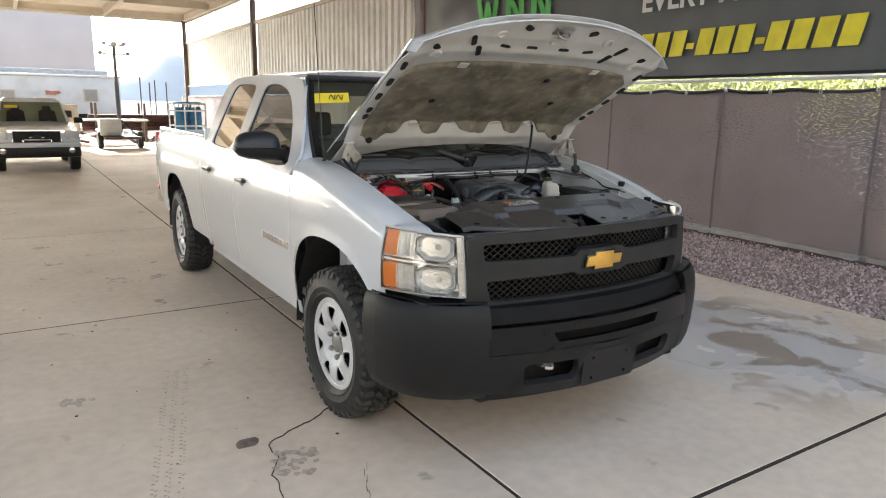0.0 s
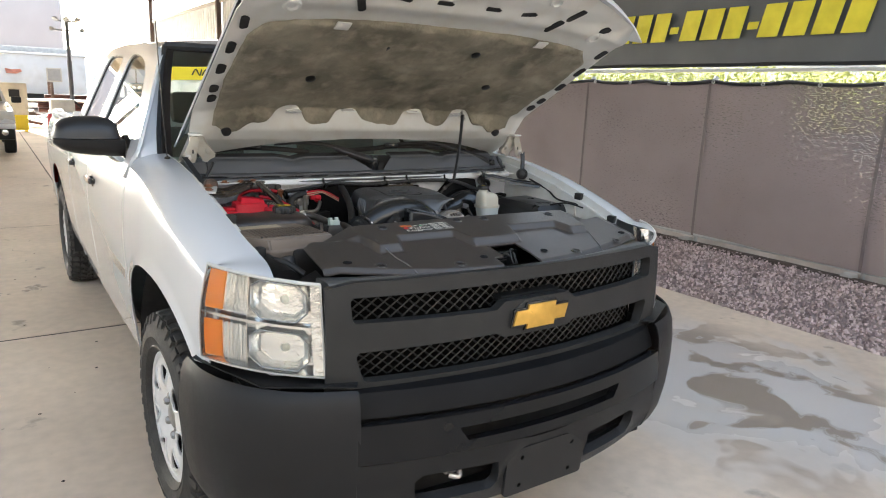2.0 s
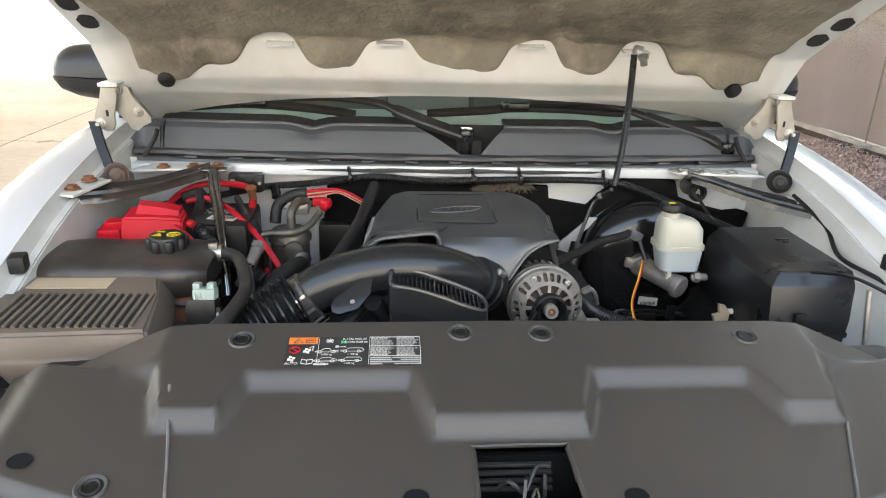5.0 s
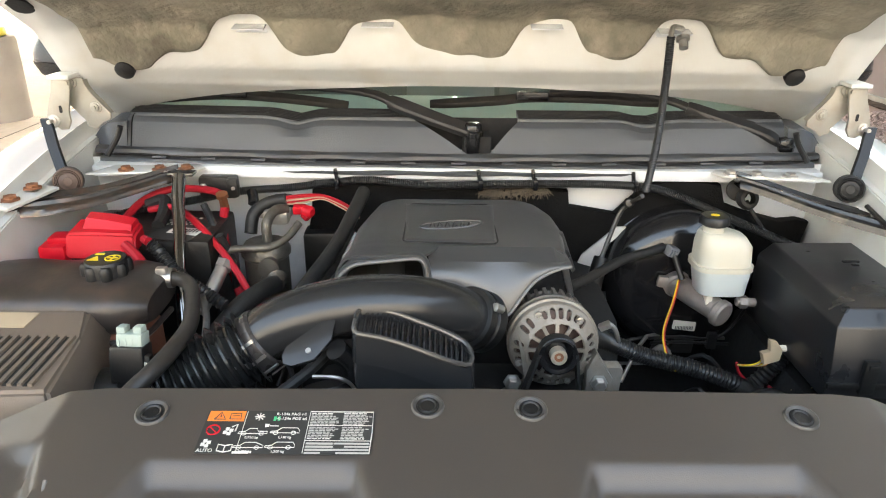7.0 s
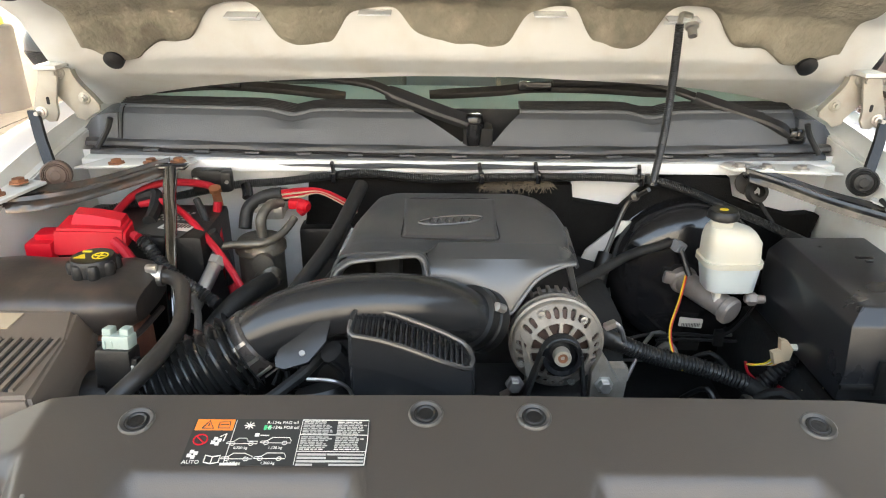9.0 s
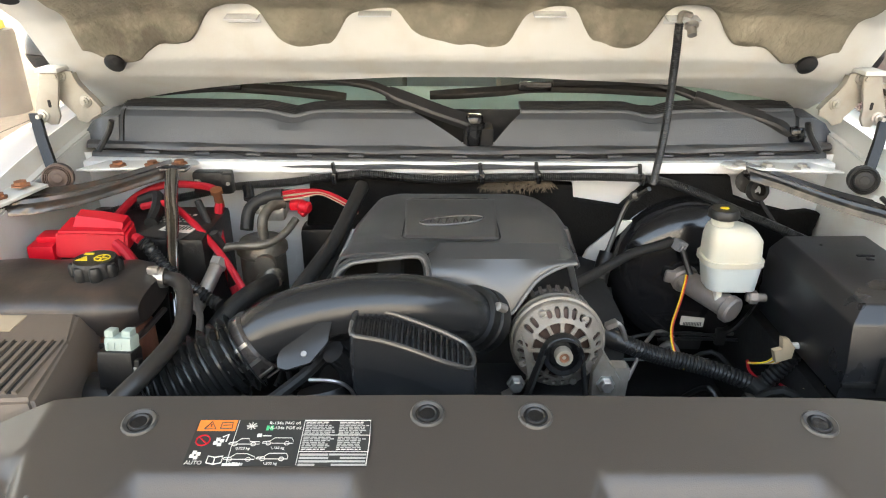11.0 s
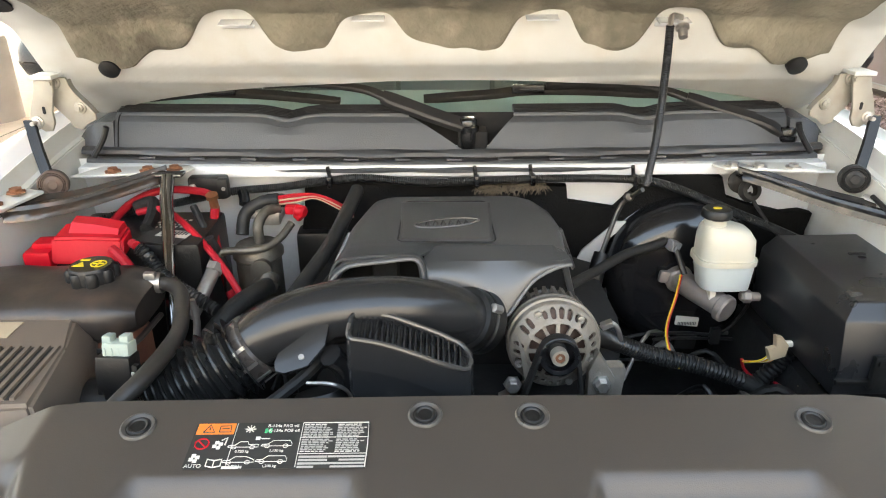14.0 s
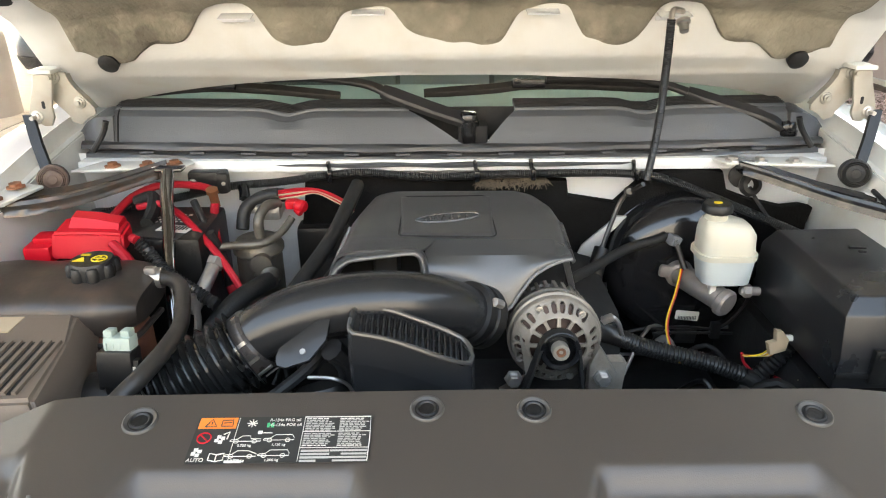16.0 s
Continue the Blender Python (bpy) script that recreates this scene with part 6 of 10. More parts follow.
    for x, yy in ((0.79, 0.015), (0.80, -0.025)):
        bm = B()
        lathe(bm, [(0.018, 0), (0.016, 0.002), (0.011, 0.003), (0.011, 0.008), (0.0, 0.009)], Matrix.Translation((s * x, yy, 1.210)), 6)
        P("bolt", bm, RUSTBOLT if s < 0 else STEEL, gus)
    # apron opening
    bm = B()
    lathe(bm, [(0.036, 0.004), (0.030, 0.0), (0.0, 0.001)], axis((s * 0.765, 0.04, 1.11), (-s, -0.15, 0.1)) @ Matrix.Diagonal((0.8, 1.4, 1, 1)), 20)
    P("apron_hole", bm, DEEPBLACK)
    # bump stops along the fender edge
    for y in (-0.30, -0.52):
        bm = B()
        box(bm, (s * (ease(FIN, y) - 0.018), y, ease(FTOP, y) - 0.012), (0.026, 0.034, 0.03), 0.005, (0, 0, 12))
        P("edge_bumper", bm, RUBBER)

# rusty bolts on the fender ledge
for x, y, z in ((-0.778, -0.060, 1.238), (-0.765, -0.012, 1.244)):
    bm = B()
    lathe(bm, [(0.017, 0), (0.016, 0.002), (0.011, 0.003), (0.011, 0.008), (0.0, 0.009)], Matrix.Translation((x, y, z)), 6)
    P("ledge_bolt", bm, RUSTBOLT)
bm = B()
box(bm, (-0.774, -0.035, 1.235), (0.06, 0.11, 0.006), 0.002, (3, 0, -18))
P("fender_ledge", bm, WHITE_IN)

# prop rod in a corrugated sleeve
bm = B()
tube(bm, [(0.352, 0.032, 1.512), (0.358, 0.045, 1.44), (0.366, 0.072, 1.32), (0.366, 0.098, 1.215)], 0.0068, 10, 8, rib=0.0013, pitch=0.0034)
prop = P("prop_rod", bm, LOOM, label="hood prop in a ribbed black sleeve")
bm = B()
tube(bm, [(0.352, 0.032, 1.51), (0.358, 0.045, 1.525), (0.38, 0.07, 1.522), (0.392, 0.10, 1.518)], 0.005, 8)
lathe(bm, [(0.012, 0), (0.012, 0.006), (0.008, 0.008), (0.008, 0.022), (0.0, 0.023)], axis((0.392, 0.09, 1.505), (0, -0.6, -0.8)), 10)
P("prop_hook", bm, STEEL, prop)
bm = B()
tube(bm, [(0.364, 0.11, 1.20), (0.352, 0.14, 1.175), (0.335, 0.15, 1.15), (0.31, 0.13, 1.09), (0.285, 0.10, 1.03)], 0.0048, 8)
P("lower_rod", bm, M("dark_steel", (0.07, 0.066, 0.06), 0.35, metal=0.6, var=0.3), prop)
bm = B()
lathe(bm, [(0.009, 0), (0.011, 0.004), (0.007, 0.014), (0.0, 0.015)], axis((0.350, 0.15, 1.172), (-0.2, -1, 0.3)), 14)
P("rod_clip", bm, bpy.data.materials["dark_steel"], prop)

# wiring loom across the firewall
bm = B()
tube(bm, [(-0.70, 0.06, 1.155), (-0.62, 0.10, 1.168), (-0.551, 0.15, 1.166), (-0.45, 0.165, 1.183), (-0.349, 0.165, 1.192), (-0.247, 0.16, 1.207), (-0.179, 0.155, 1.213), (-0.057, 0.155, 1.203), (0.044, 0.152, 1.207), (0.173, 0.152, 1.210), (0.325, 0.152, 1.209), (0.42, 0.150, 1.197), (0.548, 0.12, 1.152), (0.66, 0.06, 1.115), (0.70, 0.02, 1.10)], 0.0080, 10, 8, rib=0.0016, pitch=0.0038)
loom = P("wiring_loom", bm, LOOM, label="ribbed black wiring loom along the firewall")
for x, z in ((-0.247, 1.207), (0.044, 1.207), (0.155, 1.209), (0.36, 1.206)):
    bm = B()
    box(bm, (x, 0.152, z), (0.010, 0.024, 0.022), 0.003)
    box(bm, (x - 0.003, 0.162, z + 0.016), (0.008, 0.008, 0.024), 0.003, (0, -8, 0))
    P("loom_clip", bm, GLOSSBLACK, loom)
bm = B()
rs = random.Random(5)
for k in range(420):
    x = 0.04 + 0.145 * rs.random() ** 0.8
    p = Vector((x, 0.158 + 0.02 * rs.random(), 1.176 + 0.012 * rs.random() + 0.008 * (x - 0.04) / 0.14))
    d = Vector((rs.uniform(-1, 1), rs.uniform(-0.5, 0.5), rs.uniform(-0.7, 0.5))).normalized() * rs.uniform(0.006, 0.020)
    tube(bm, [p, p + d * 0.5 + Vector((0, 0, 0.003)), p + d], 0.0006, 4, 2)
nest = P("dry_debris", bm, M("dry_grass", (0.20, 0.165, 0.12), 0.9, var=0.4, scale=40), label="dry grass debris lodged on the firewall")
nest["kind"] = "stuff"

# brake booster, master cylinder, reservoir
bm = B()
ax = axis((0.475, 0.215, 1.0), (0.0, -1, 0.06))
lathe(bm, [(0.168, 0.0), (0.172, 0.02), (0.168, 0.04), (0.160, 0.045), (0.158, 0.075), (0.145, 0.10), (0.11, 0.118), (0.06, 0.124), (0.0, 0.125)], ax, 48)
boost = P("brake_booster", bm, GLOSSBLACK, label="round gloss black brake booster")
bm = B()
lathe(bm, [(0.174, 0.020), (0.178, 0.026), (0.178, 0.036), (0.170, 0.042)], ax, 48, caps=False)
P("booster_rim", bm, GLOSSBLACK, boost)
bm = B()
prism(bm, rrect(-0.024, -0.010, 0.024, 0.010, 0.002), 0.002, Matrix.Translation((0.477, 0.078, 0.926)) @ Matrix.Rotation(radians(84), 4, "X") @ Matrix.Rotation(radians(-6), 4, "Z"))
lab = P("booster_label", bm, LABELW, boost, "small white barcode label")
for k in range(12):
    bm = B()
    box(bm, (0.459 + 0.0032 * k, 0.0745, 0.9215), (0.0016, 0.0008, 0.008))
    P("barcode_bar", bm, LABELB, lab)
bm = B()
cyl(bm, (0.450, 0.095, 1.022), (0.450, 0.072, 1.018), 0.028, 18, 0.004)
tube(bm, [(0.452, 0.08, 1.019), (0.468, 0.05, 1.015), (0.492, 0.01, 1.01), (0.505, -0.012, 1.006)], lambda t: 0.024 - 0.001 * t, 16)
cyl(bm, (0.500, -0.006, 1.007), (0.510, -0.022, 1.004), 0.0270, 20, 0.004)
box(bm, (0.442, 0.080, 1.024), (0.070, 0.014, 0.026), 0.008, (0, 8, 0))
cyl(bm, (0.535, -0.005, 1.026), (0.572, -0.008, 1.026), 0.0085, 12, 0.002)
cyl(bm, (0.54, -0.005, 1.026), (0.556, -0.006, 1.026), 0.013, 6, 0.002)
mc = P("master_cylinder", bm, M("cast_grey_metal", (0.31, 0.28, 0.26), 0.42, metal=0.4, var=0.25, scale=25, bump=0.3, bscale=350), label="grey cast aluminium brake master cylinder")
bm = B()
box(bm, (0.483, 0.01, 1.022), (0.012, 0.035, 0.05), 0.003)
P("cylinder_tag", bm, LABELW, mc)


def rsec(cx, cy, z, hx, hy, r=0.35, n=6):
    return [Vector((cx + a, cy + b, z)) for a, b in rrect(-hx, -hy, hx, hy, min(hx, hy) * r * 2 * 0.9, n)]


bm = B()
loft(bm, [rsec(0.508, 0.012, 1.038, 0.030, 0.022), rsec(0.503, 0.010, 1.045, 0.045, 0.032), rsec(0.500, 0.010, 1.088, 0.0505, 0.037), rsec(0.498, 0.010, 1.096, 0.0505, 0.037)])
P("reservoir_lower_half", bm, M("milky_plastic", (0.50, 0.55, 0.55), 0.32, var=0.08, scale=10, bump=0.03), mc, "milky blue-white lower half")
bm = B()
loft(bm, [rsec(0.498, 0.010, 1.096, 0.0550, 0.0415), rsec(0.498, 0.010, 1.106, 0.0550, 0.0415)])
loft(bm, [rsec(0.498, 0.010, 1.106, 0.0505, 0.037), rsec(0.496, 0.010, 1.142, 0.0490, 0.036), rsec(0.492, 0.012, 1.158, 0.042, 0.031), rsec(0.482, 0.014, 1.166, 0.028, 0.024)])
loft(bm, [[Vector((0.474 + 0.020 * math.cos(a), 0.014 + 0.020 * math.sin(a), z)) for a in (2 * math.pi * k / 20 for k in range(20))] for z in (1.16, 1.182)])
P("brake_fluid_reservoir", bm, GLASSY, mc, "yellowed white plastic brake fluid reservoir")
bm = B()
lathe(bm, [(0.023, 1.178), (0.0275, 1.181), (0.0275, 1.191), (0.024, 1.196), (0.0, 1.196)], Matrix.Translation((0.474, 0.014, 0)), 12)
P("reservoir_cap", bm, ENGBLACK, mc, "black reservoir cap with yellow symbol")
bm = B()
prism(bm, disc(0, 0, 0.008, 16, 0.0055), 0.0012, Matrix.Translation((0.474, 0.014, 1.1962)))
P("cap_symbol", bm, YELLOW, mc)

# vacuum hose with its sensor connector
bm = B()
tube(bm, [(0.19, -0.10, 1.10), (0.25, -0.02, 1.085), (0.33, 0.06, 1.085), (0.395, 0.09, 1.09), (0.418, 0.10, 1.095)], 0.0098, 10)
vac = P("vacuum_hose", bm, RUBBER, label="black rubber vacuum hose to the booster")
bm = B()
box(bm, (0.430, 0.085, 1.092), (0.022, 0.022, 0.021), 0.003, (0, 20, 10))
for k in range(3):
    box(bm, (0.424 + 0.006 * k, 0.073, 1.093 - 0.002 * k), (0.004, 0.006, 0.013), 0.001, (0, 20, 10))
vc = P("hose_connector", bm, M("grey_connector", (0.22, 0.22, 0.23), 0.4), vac)
bm = B()
tube(bm, [(0.433, 0.075, 1.088), (0.442, 0.06, 1.06), (0.447, 0.05, 1.045)], 0.006, 7)
P("wire_boot", bm, ENGBLACK, vac)
for k, (mt, o) in enumerate(((ORANGE, 0.0), (REDWIRE, 0.004), (YELLOW, -0.003))):
    bm = B()
    tube(bm, [(0.440 + o * 0.5, 0.05, 1.045), (0.420 + o * 0.5, 0.01, 1.015), (0.392 + o * 0.5, -0.04, 0.98), (0.388 + o * 0.5, -0.08, 0.955), (0.40 + o * 0.5, -0.11, 0.935)], 0.0013, 6)
    P("wire", bm, mt, vac)
bm = B()
tube(bm, [(0.30, 0.12, 1.06), (0.285, 0.10, 1.02), (0.28, 0.09, 0.98)], 0.017, 10)
tube(bm, [(0.282, 0.08, 1.0), (0.288, 0.06, 0.965), (0.30, 0.05, 0.945)], 0.022, 12)
P("shift_cable_boot", bm, ENGBLACK)
bm = B()
tube(bm, [(0.40, 0.06, 0.905), (0.46, 0.05, 0.915), (0.53, 0.045, 0.915), (0.57, 0.05, 0.95), (0.60, 0.06, 1.01), (0.59, 0.05, 1.03)], 0.0032, 7)
tube(bm, [(0.405, 0.06, 0.893), (0.46, 0.05, 0.902), (0.56, 0.04, 0.905)], 0.0032, 7)
box(bm, (0.525, 0.045, 0.91), (0.02, 0.014, 0.036), 0.004)
P("brake_line", bm, ENGBLACK, label="thin black brake lines")
# grommets at the bulkhead
bm = B()
lathe(bm, [(0.0, 0), (0.030, 0.0), (0.032, 0.010), (0.024, 0.016), (0.0, 0.018)], axis((0.577, 0.172, 1.196), (0, -1, 0.2)) @ Matrix.Diagonal((0.75, 0.75, 0.7, 1)), 18)
P("grommet", bm, RUBBER)
bm = B()
lathe(bm, [(0.016, 0), (0.028, 0.0), (0.032, 0.012), (0.026, 0.024), (0.016, 0.026)], axis((0.593, 0.160, 1.180), (0.1, -1, 0.35)) @ Matrix.Diagonal((0.75, 0.75, 0.75, 1)), 18, caps=False)
tube(bm, [(0.596, 0.158, 1.176), (0.612, 0.15, 1.15), (0.64, 0.12, 1.11), (0.65, 0.08, 1.10)], 0.004, 7)
P("grommet", bm, RUBBER)

# fuse box
bm = B()
lo = [Vector((x, y, 0.985)) for x, y in ((0.578, 0.03), (0.775, 0.03), (0.765, -0.262), (0.578, -0.262))]
mid = [Vector((x, y, 1.040)) for x, y in ((0.574, 0.032), (0.78, 0.032), (0.77, -0.264), (0.580, -0.264))]
sh = [Vector((x, y, 1.106)) for x, y in ((0.584, 0.045), (0.78, 0.045), (0.768, -0.248), (0.585, -0.244))]
top = [Vector((x, y, z)) for x, y, z in ((0.606, 0.040, 1.132), (0.772, 0.040, 1.134), (0.760, -0.226, 1.131), (0.606, -0.224, 1.131))]
loft(bm, [lo, mid, sh, top])
bmesh.ops.bevel(bm, geom=list(bm.edges), offset=0.004, segments=2, profile=0.6, affect="EDGES")
FUSEB = M("satin_black_plastic", (0.016, 0.0165, 0.018), 0.30, var=0.2, scale=9, bump=0.06, bscale=400, dirt=0.2, dirtcol=(0.03, 0.027, 0.023))
fuse = P("fuse_box", bm, FUSEB, label="black plastic fuse box beside the fender")
bm = B()
box(bm, (0.672, -0.266, 1.012), (0.19, 0.008, 0.010), 0.002)
box(bm, (0.640, -0.268, 1.030), (0.024, 0.010, 0.060), 0.003)
box(bm, (0.640, -0.274, 1.050), (0.016, 0.006, 0.010), 0.002)
P("fuse_box_lip", bm, ENGBLACK, fuse)
bm = B()
box(bm, (0.715, -0.11, 0.95), (0.17, 0.25, 0.15), 0.01)
P("fuse_box_base", bm, DEEPBLACK, fuse)
bm = B()
box(bm, (0.70, -0.06, 1.1375), (0.03, 0.006, 0.003), 0.001)
box(bm, (0.70, -0.075, 1.1375), (0.012, 0.006, 0.003), 0.001)
P("lid_mark", bm, GLOSSBLACK, fuse)

# harness on the driver's side
bm = B()
tube(bm, [(0.21, -0.20, 1.06), (0.26, -0.12, 1.005), (0.34, -0.10, 0.962), (0.446, -0.10, 0.932), (0.52, -0.11, 0.908)], 0.0148, 12, 8, rib=0.003, pitch=0.006)
har = P("harness", bm, LOOM, label="thick ribbed black wiring harness")
bm = B()
tube(bm, [(0.515, -0.11, 0.91), (0.55, -0.12, 0.892), (0.60, -0.14, 0.875), (0.64, -0.18, 0.85)], 0.0175, 10)
P("taped_branch", bm, RUBBER, har)
bm = B()
tube(bm, [(0.545, -0.11, 0.905), (0.575, -0.11, 0.945), (0.595, -0.11, 0.985), (0.615, -0.10, 1.02), (0.625, -0.08, 1.05)], 0.0145, 10, 6, rib=0.003, pitch=0.007)
P("branch", bm, LOOM, har)
bm = B()
tube(bm, [(0.56, -0.13, 0.998), (0.59, -0.135, 1.0), (0.61, -0.13, 0.985), (0.615, -0.12, 0.97)], 0.006, 8)
P("cable_tie", bm, LABELW, har)
bm = B()
prism(bm, [(-0.012, -0.02), (0.014, -0.012), (0.018, 0.008), (0.006, 0.024), (-0.006, 0.026), (-0.004, 0.006), (-0.018, 0.002)], 0.012, Matrix.Translation((0.552, -0.13, 0.99)) @ Matrix.Rotation(radians(80), 4, "X"), 0.002)
P("spare_connector", bm, TANCARD, har, "cream plastic connector")
for k in range(6):
    bm = B()
    tube(bm, [(0.548 + 0.003 * k, -0.125, 0.975), (0.535 + 0.004 * k, -0.125, 0.962), (0.515 + 0.006 * k, -0.12, 0.955), (0.505, -0.12, 0.957)], 0.0016, 5)
    P("wire", bm, (YELLOW, LABELW, ORANGE)[k % 3], har)
bm = B()
tube(bm, [(0.508, -0.11, 0.955), (0.515, -0.11, 0.935), (0.535, -0.11, 0.915)], 0.0028, 6)
tube(bm, [(0.575, -0.11, 0.905), (0.62, -0.14, 0.885), (0.66, -0.20, 0.865), (0.68, -0.26, 0.86)], 0.0028, 6)
P("red_wire", bm, REDWIRE, har)
for k in range(7):
    bm = B()
    p = Vector((0.625, -0.16, 0.915))
    tube(bm, [p, p + Vector((0.006 * (k - 3), 0, 0.012)), p + Vector((0.012 * (k - 3), 0.0, 0.022 - 0.002 * abs(k - 3)))], 0.0012, 4, 3)
    P("frayed_wire", bm, TANCARD, har)
bm = B()
box(bm, (0.645, -0.12, 0.975), (0.05, 0.03, 0.006), 0.002, (0, -25, 0))
P("bracket", bm, STEEL, har)

# alternator
AM = axis((0.1445, -0.256, 1.0705), (0.0, -1, 0.15))
ALUC = M("pale_cast_aluminium", (0.29, 0.26, 0.22), 0.42, metal=0.35, var=0.25, scale=22, bump=0.35, bscale=380, dirt=0.45, dirtcol=(0.20, 0.165, 0.125))


def bell_h(r):
    return lerp([(0.0, 0.010), (0.046, 0.008), (0.049, 0.006), (0.0685, -0.014)], r)


bm = B()
holes = []
for k in range(12):
    a = 2 * math.pi * (k + 0.5) / 12
    holes.append([(r * math.cos(a + q), r * math.sin(a + q)) for r, q in ((0.026, -0.15), (0.0425, -0.20), (0.0450, -0.14), (0.0450, 0.14), (0.0425, 0.20), (0.026, 0.15))])
for k in range(28):
    a = 2 * math.pi * (k + 0.5) / 28
    if k not in (2, 9, 12, 16, 23, 25):
        r0, r1 = (0.0505, 0.0645) if k % 4 else (0.0525, 0.0625)
        holes.append([(r * math.cos(a + q), r * math.sin(a + q)) for r, q in ((r0, -0.035), (r0 + 0.002, -0.070), (r1 - 0.003, -0.070), (r1, -0.03), (r1, 0.03), (r1 - 0.003, 0.070), (r0 + 0.002, 0.070), (r0, 0.035))])
holed(bm, disc(0, 0, 0.0685, 72), [disc(0, 0, 0.017, 20)] + holes, lambda x, y: AM @ Vector((x, y, bell_h(math.hypot(x, y)))))
alt = P("alternator", bm, ALUC, label="cast aluminium alternator with cooling vents", solid=0.004, angle=25)
bm = B()
lathe(bm, [(0.0680, -0.013), (0.0700, -0.017), (0.0700, -0.024), (0.0735, -0.026), (0.0735, -0.035), (0.0690, -0.037), (0.0660, -0.036)], AM, 60, caps=False)
P("front_flange", bm, ALUC, alt)
bm = B()
lathe(bm, [(0.0665, -0.034), (0.0665, -0.052)], AM, 48, caps=False)
P("stator", bm, M("stator_laminations", (0.09, 0.06, 0.045), 0.5, metal=0.4, var=0.4, scale=60), alt, "brown stator laminations")
bm = B()
lathe(bm, [(0.0665, -0.050), (0.0715, -0.051), (0.0715, -0.057), (0.0600, -0.058), (0.0600, -0.094), (0.0640, -0.096), (0.0600, -0.102), (0.0, -0.103)], AM, 48, caps=False)
P("rear_bell", bm, M("dull_cast_metal", (0.16, 0.15, 0.135), 0.45, metal=0.5, var=0.3, scale=30), alt)
for k in range(30):
    a = 2 * math.pi * k / 30
    bm = B()
    xf(bm, bmesh.ops.create_cube(bm, size=1)["verts"], AM @ Matrix.Rotation(a, 4, "Z") @ Matrix.Translation((0.0635, 0, -0.075)) @ Matrix.Diagonal((0.013, 0.0055, 0.040, 1)))
    P("fin", bm, ALUC, alt)
bm = B()
lathe(bm, [(0.060, -0.012), (0.045, -0.004), (0.0, -0.002)], AM, 40)
P("rotor", bm, M("copper_dark", (0.06, 0.036, 0.028), 0.5, metal=0.4, var=0.5, scale=60), alt, "dark rotor behind the vents")
for a, r in ((52, 0.058), (118, 0.060), (206, 0.062), (292, 0.060), (338, 0.061)):
    q = Vector((r * math.cos(radians(a)), r * math.sin(radians(a)), bell_h(r)))
    bm = B()
    lathe(bm, [(0.0058, -0.004), (0.0058, 0.003), (0.0036, 0.0035), (0.0032, 0.001), (0.0, 0.001)], AM @ Matrix.Translation(q), 12)
    P("case_screw", bm, STEEL, alt)
bm = B()
lathe(bm, [(0.022, 0.006), (0.0295, 0.009), (0.0305, 0.011), (0.0290, 0.013), (0.0275, 0.015), (0.0275, 0.025), (0.0295, 0.027), (0.0300, 0.031), (0.0285, 0.032), (0.0225, 0.030), (0.0215, 0.020), (0.010, 0.019)], AM, 44, caps=False)
P("alternator_pulley", bm, GLOSSBLACK, alt, "black belt pulley")
bm = B()
lathe(bm, [(0.0130, 0.019), (0.0130, 0.033), (0.0120, 0.0365), (0.0080, 0.0365), (0.0076, 0.033), (0.0, 0.033)], AM, 28)
P("shaft_nut", bm, M("pale_zinc", (0.46, 0.41, 0.33), 0.4, metal=0.3, var=0.15), alt, "steel shaft nut")
bm = B()
lathe(bm, [(0.0072, 0.0332), (0.0072, 0.0348), (0.0035, 0.0348), (0.003, 0.0335)], AM, 14, caps=False)
P("shaft_end", bm, RUSTBOLT, alt)
for dx in (-1, 1):
    bm = B()
    p0 = AM @ Vector((0, 0, 0.020))
    a = Vector((p0.x + dx * 0.0285, p0.y, p0.z + 0.004))
    b = Vector((p0.x + dx * 0.052 - 0.008, p0.y - 0.004, p0.z - 0.11))
    loft(bm, [[q + Vector((ox, oy, 0)) for ox, oy in ((-0.0022, -0.012), (0.0022, -0.012), (0.0022, 0.012), (-0.0022, 0.012))] for q in (a, a.lerp(b, 0.5), b)])
    P("drive_belt", bm, RUBBER, alt, "black ribbed drive belt")
bm = B()
secs = []
for k in range(13):
    a = math.pi * k / 12
    c = AM @ Vector((0, 0, 0.020))
    secs.append([c + Vector((math.cos(a) * r, o, math.sin(a) * r)) for r, o in ((0.0272, -0.009), (0.0306, -0.009), (0.0306, 0.009), (0.0272, 0.009))])
loft(bm, secs)
P("drive_belt", bm, RUBBER, alt)
for x, z in ((0.079, 1.014), (0.216, 1.014)):
    bm = B()
    s = 1 if x > 0.15 else -1
    prism(bm, [(x - 0.02, z - 0.03), (x + 0.02, z - 0.03), (x + 0.022, z + 0.006), (0.15 + s * 0.058, z + 0.055), (0.15 + s * 0.045, z + 0.02), (x - s * 0.02, z - 0.005)], 0.018, on_y(-0.246), 0.003)
    P("alternator_ear", bm, ALUC, alt)
    bm = B()
    lathe(bm, [(0.0145, 0), (0.0145, 0.003), (0.0105, 0.0035), (0.0105, 0.014), (0.0085, 0.016), (0.0, 0.016)], axis((x, -0.264, z), (0, -1, 0.1)), 6)
    P("bolt", bm, STEEL, alt)
bm = B()
prism(bm, [(0.20, 0.97), (0.252, 0.97), (0.256, 1.03), (0.25, 1.036), (0.215, 1.036), (0.212, 1.05), (0.2, 1.045)], 0.02, on_y(-0.235), 0.003)
P("alternator_bracket", bm, ALUC, alt)
bm = B()
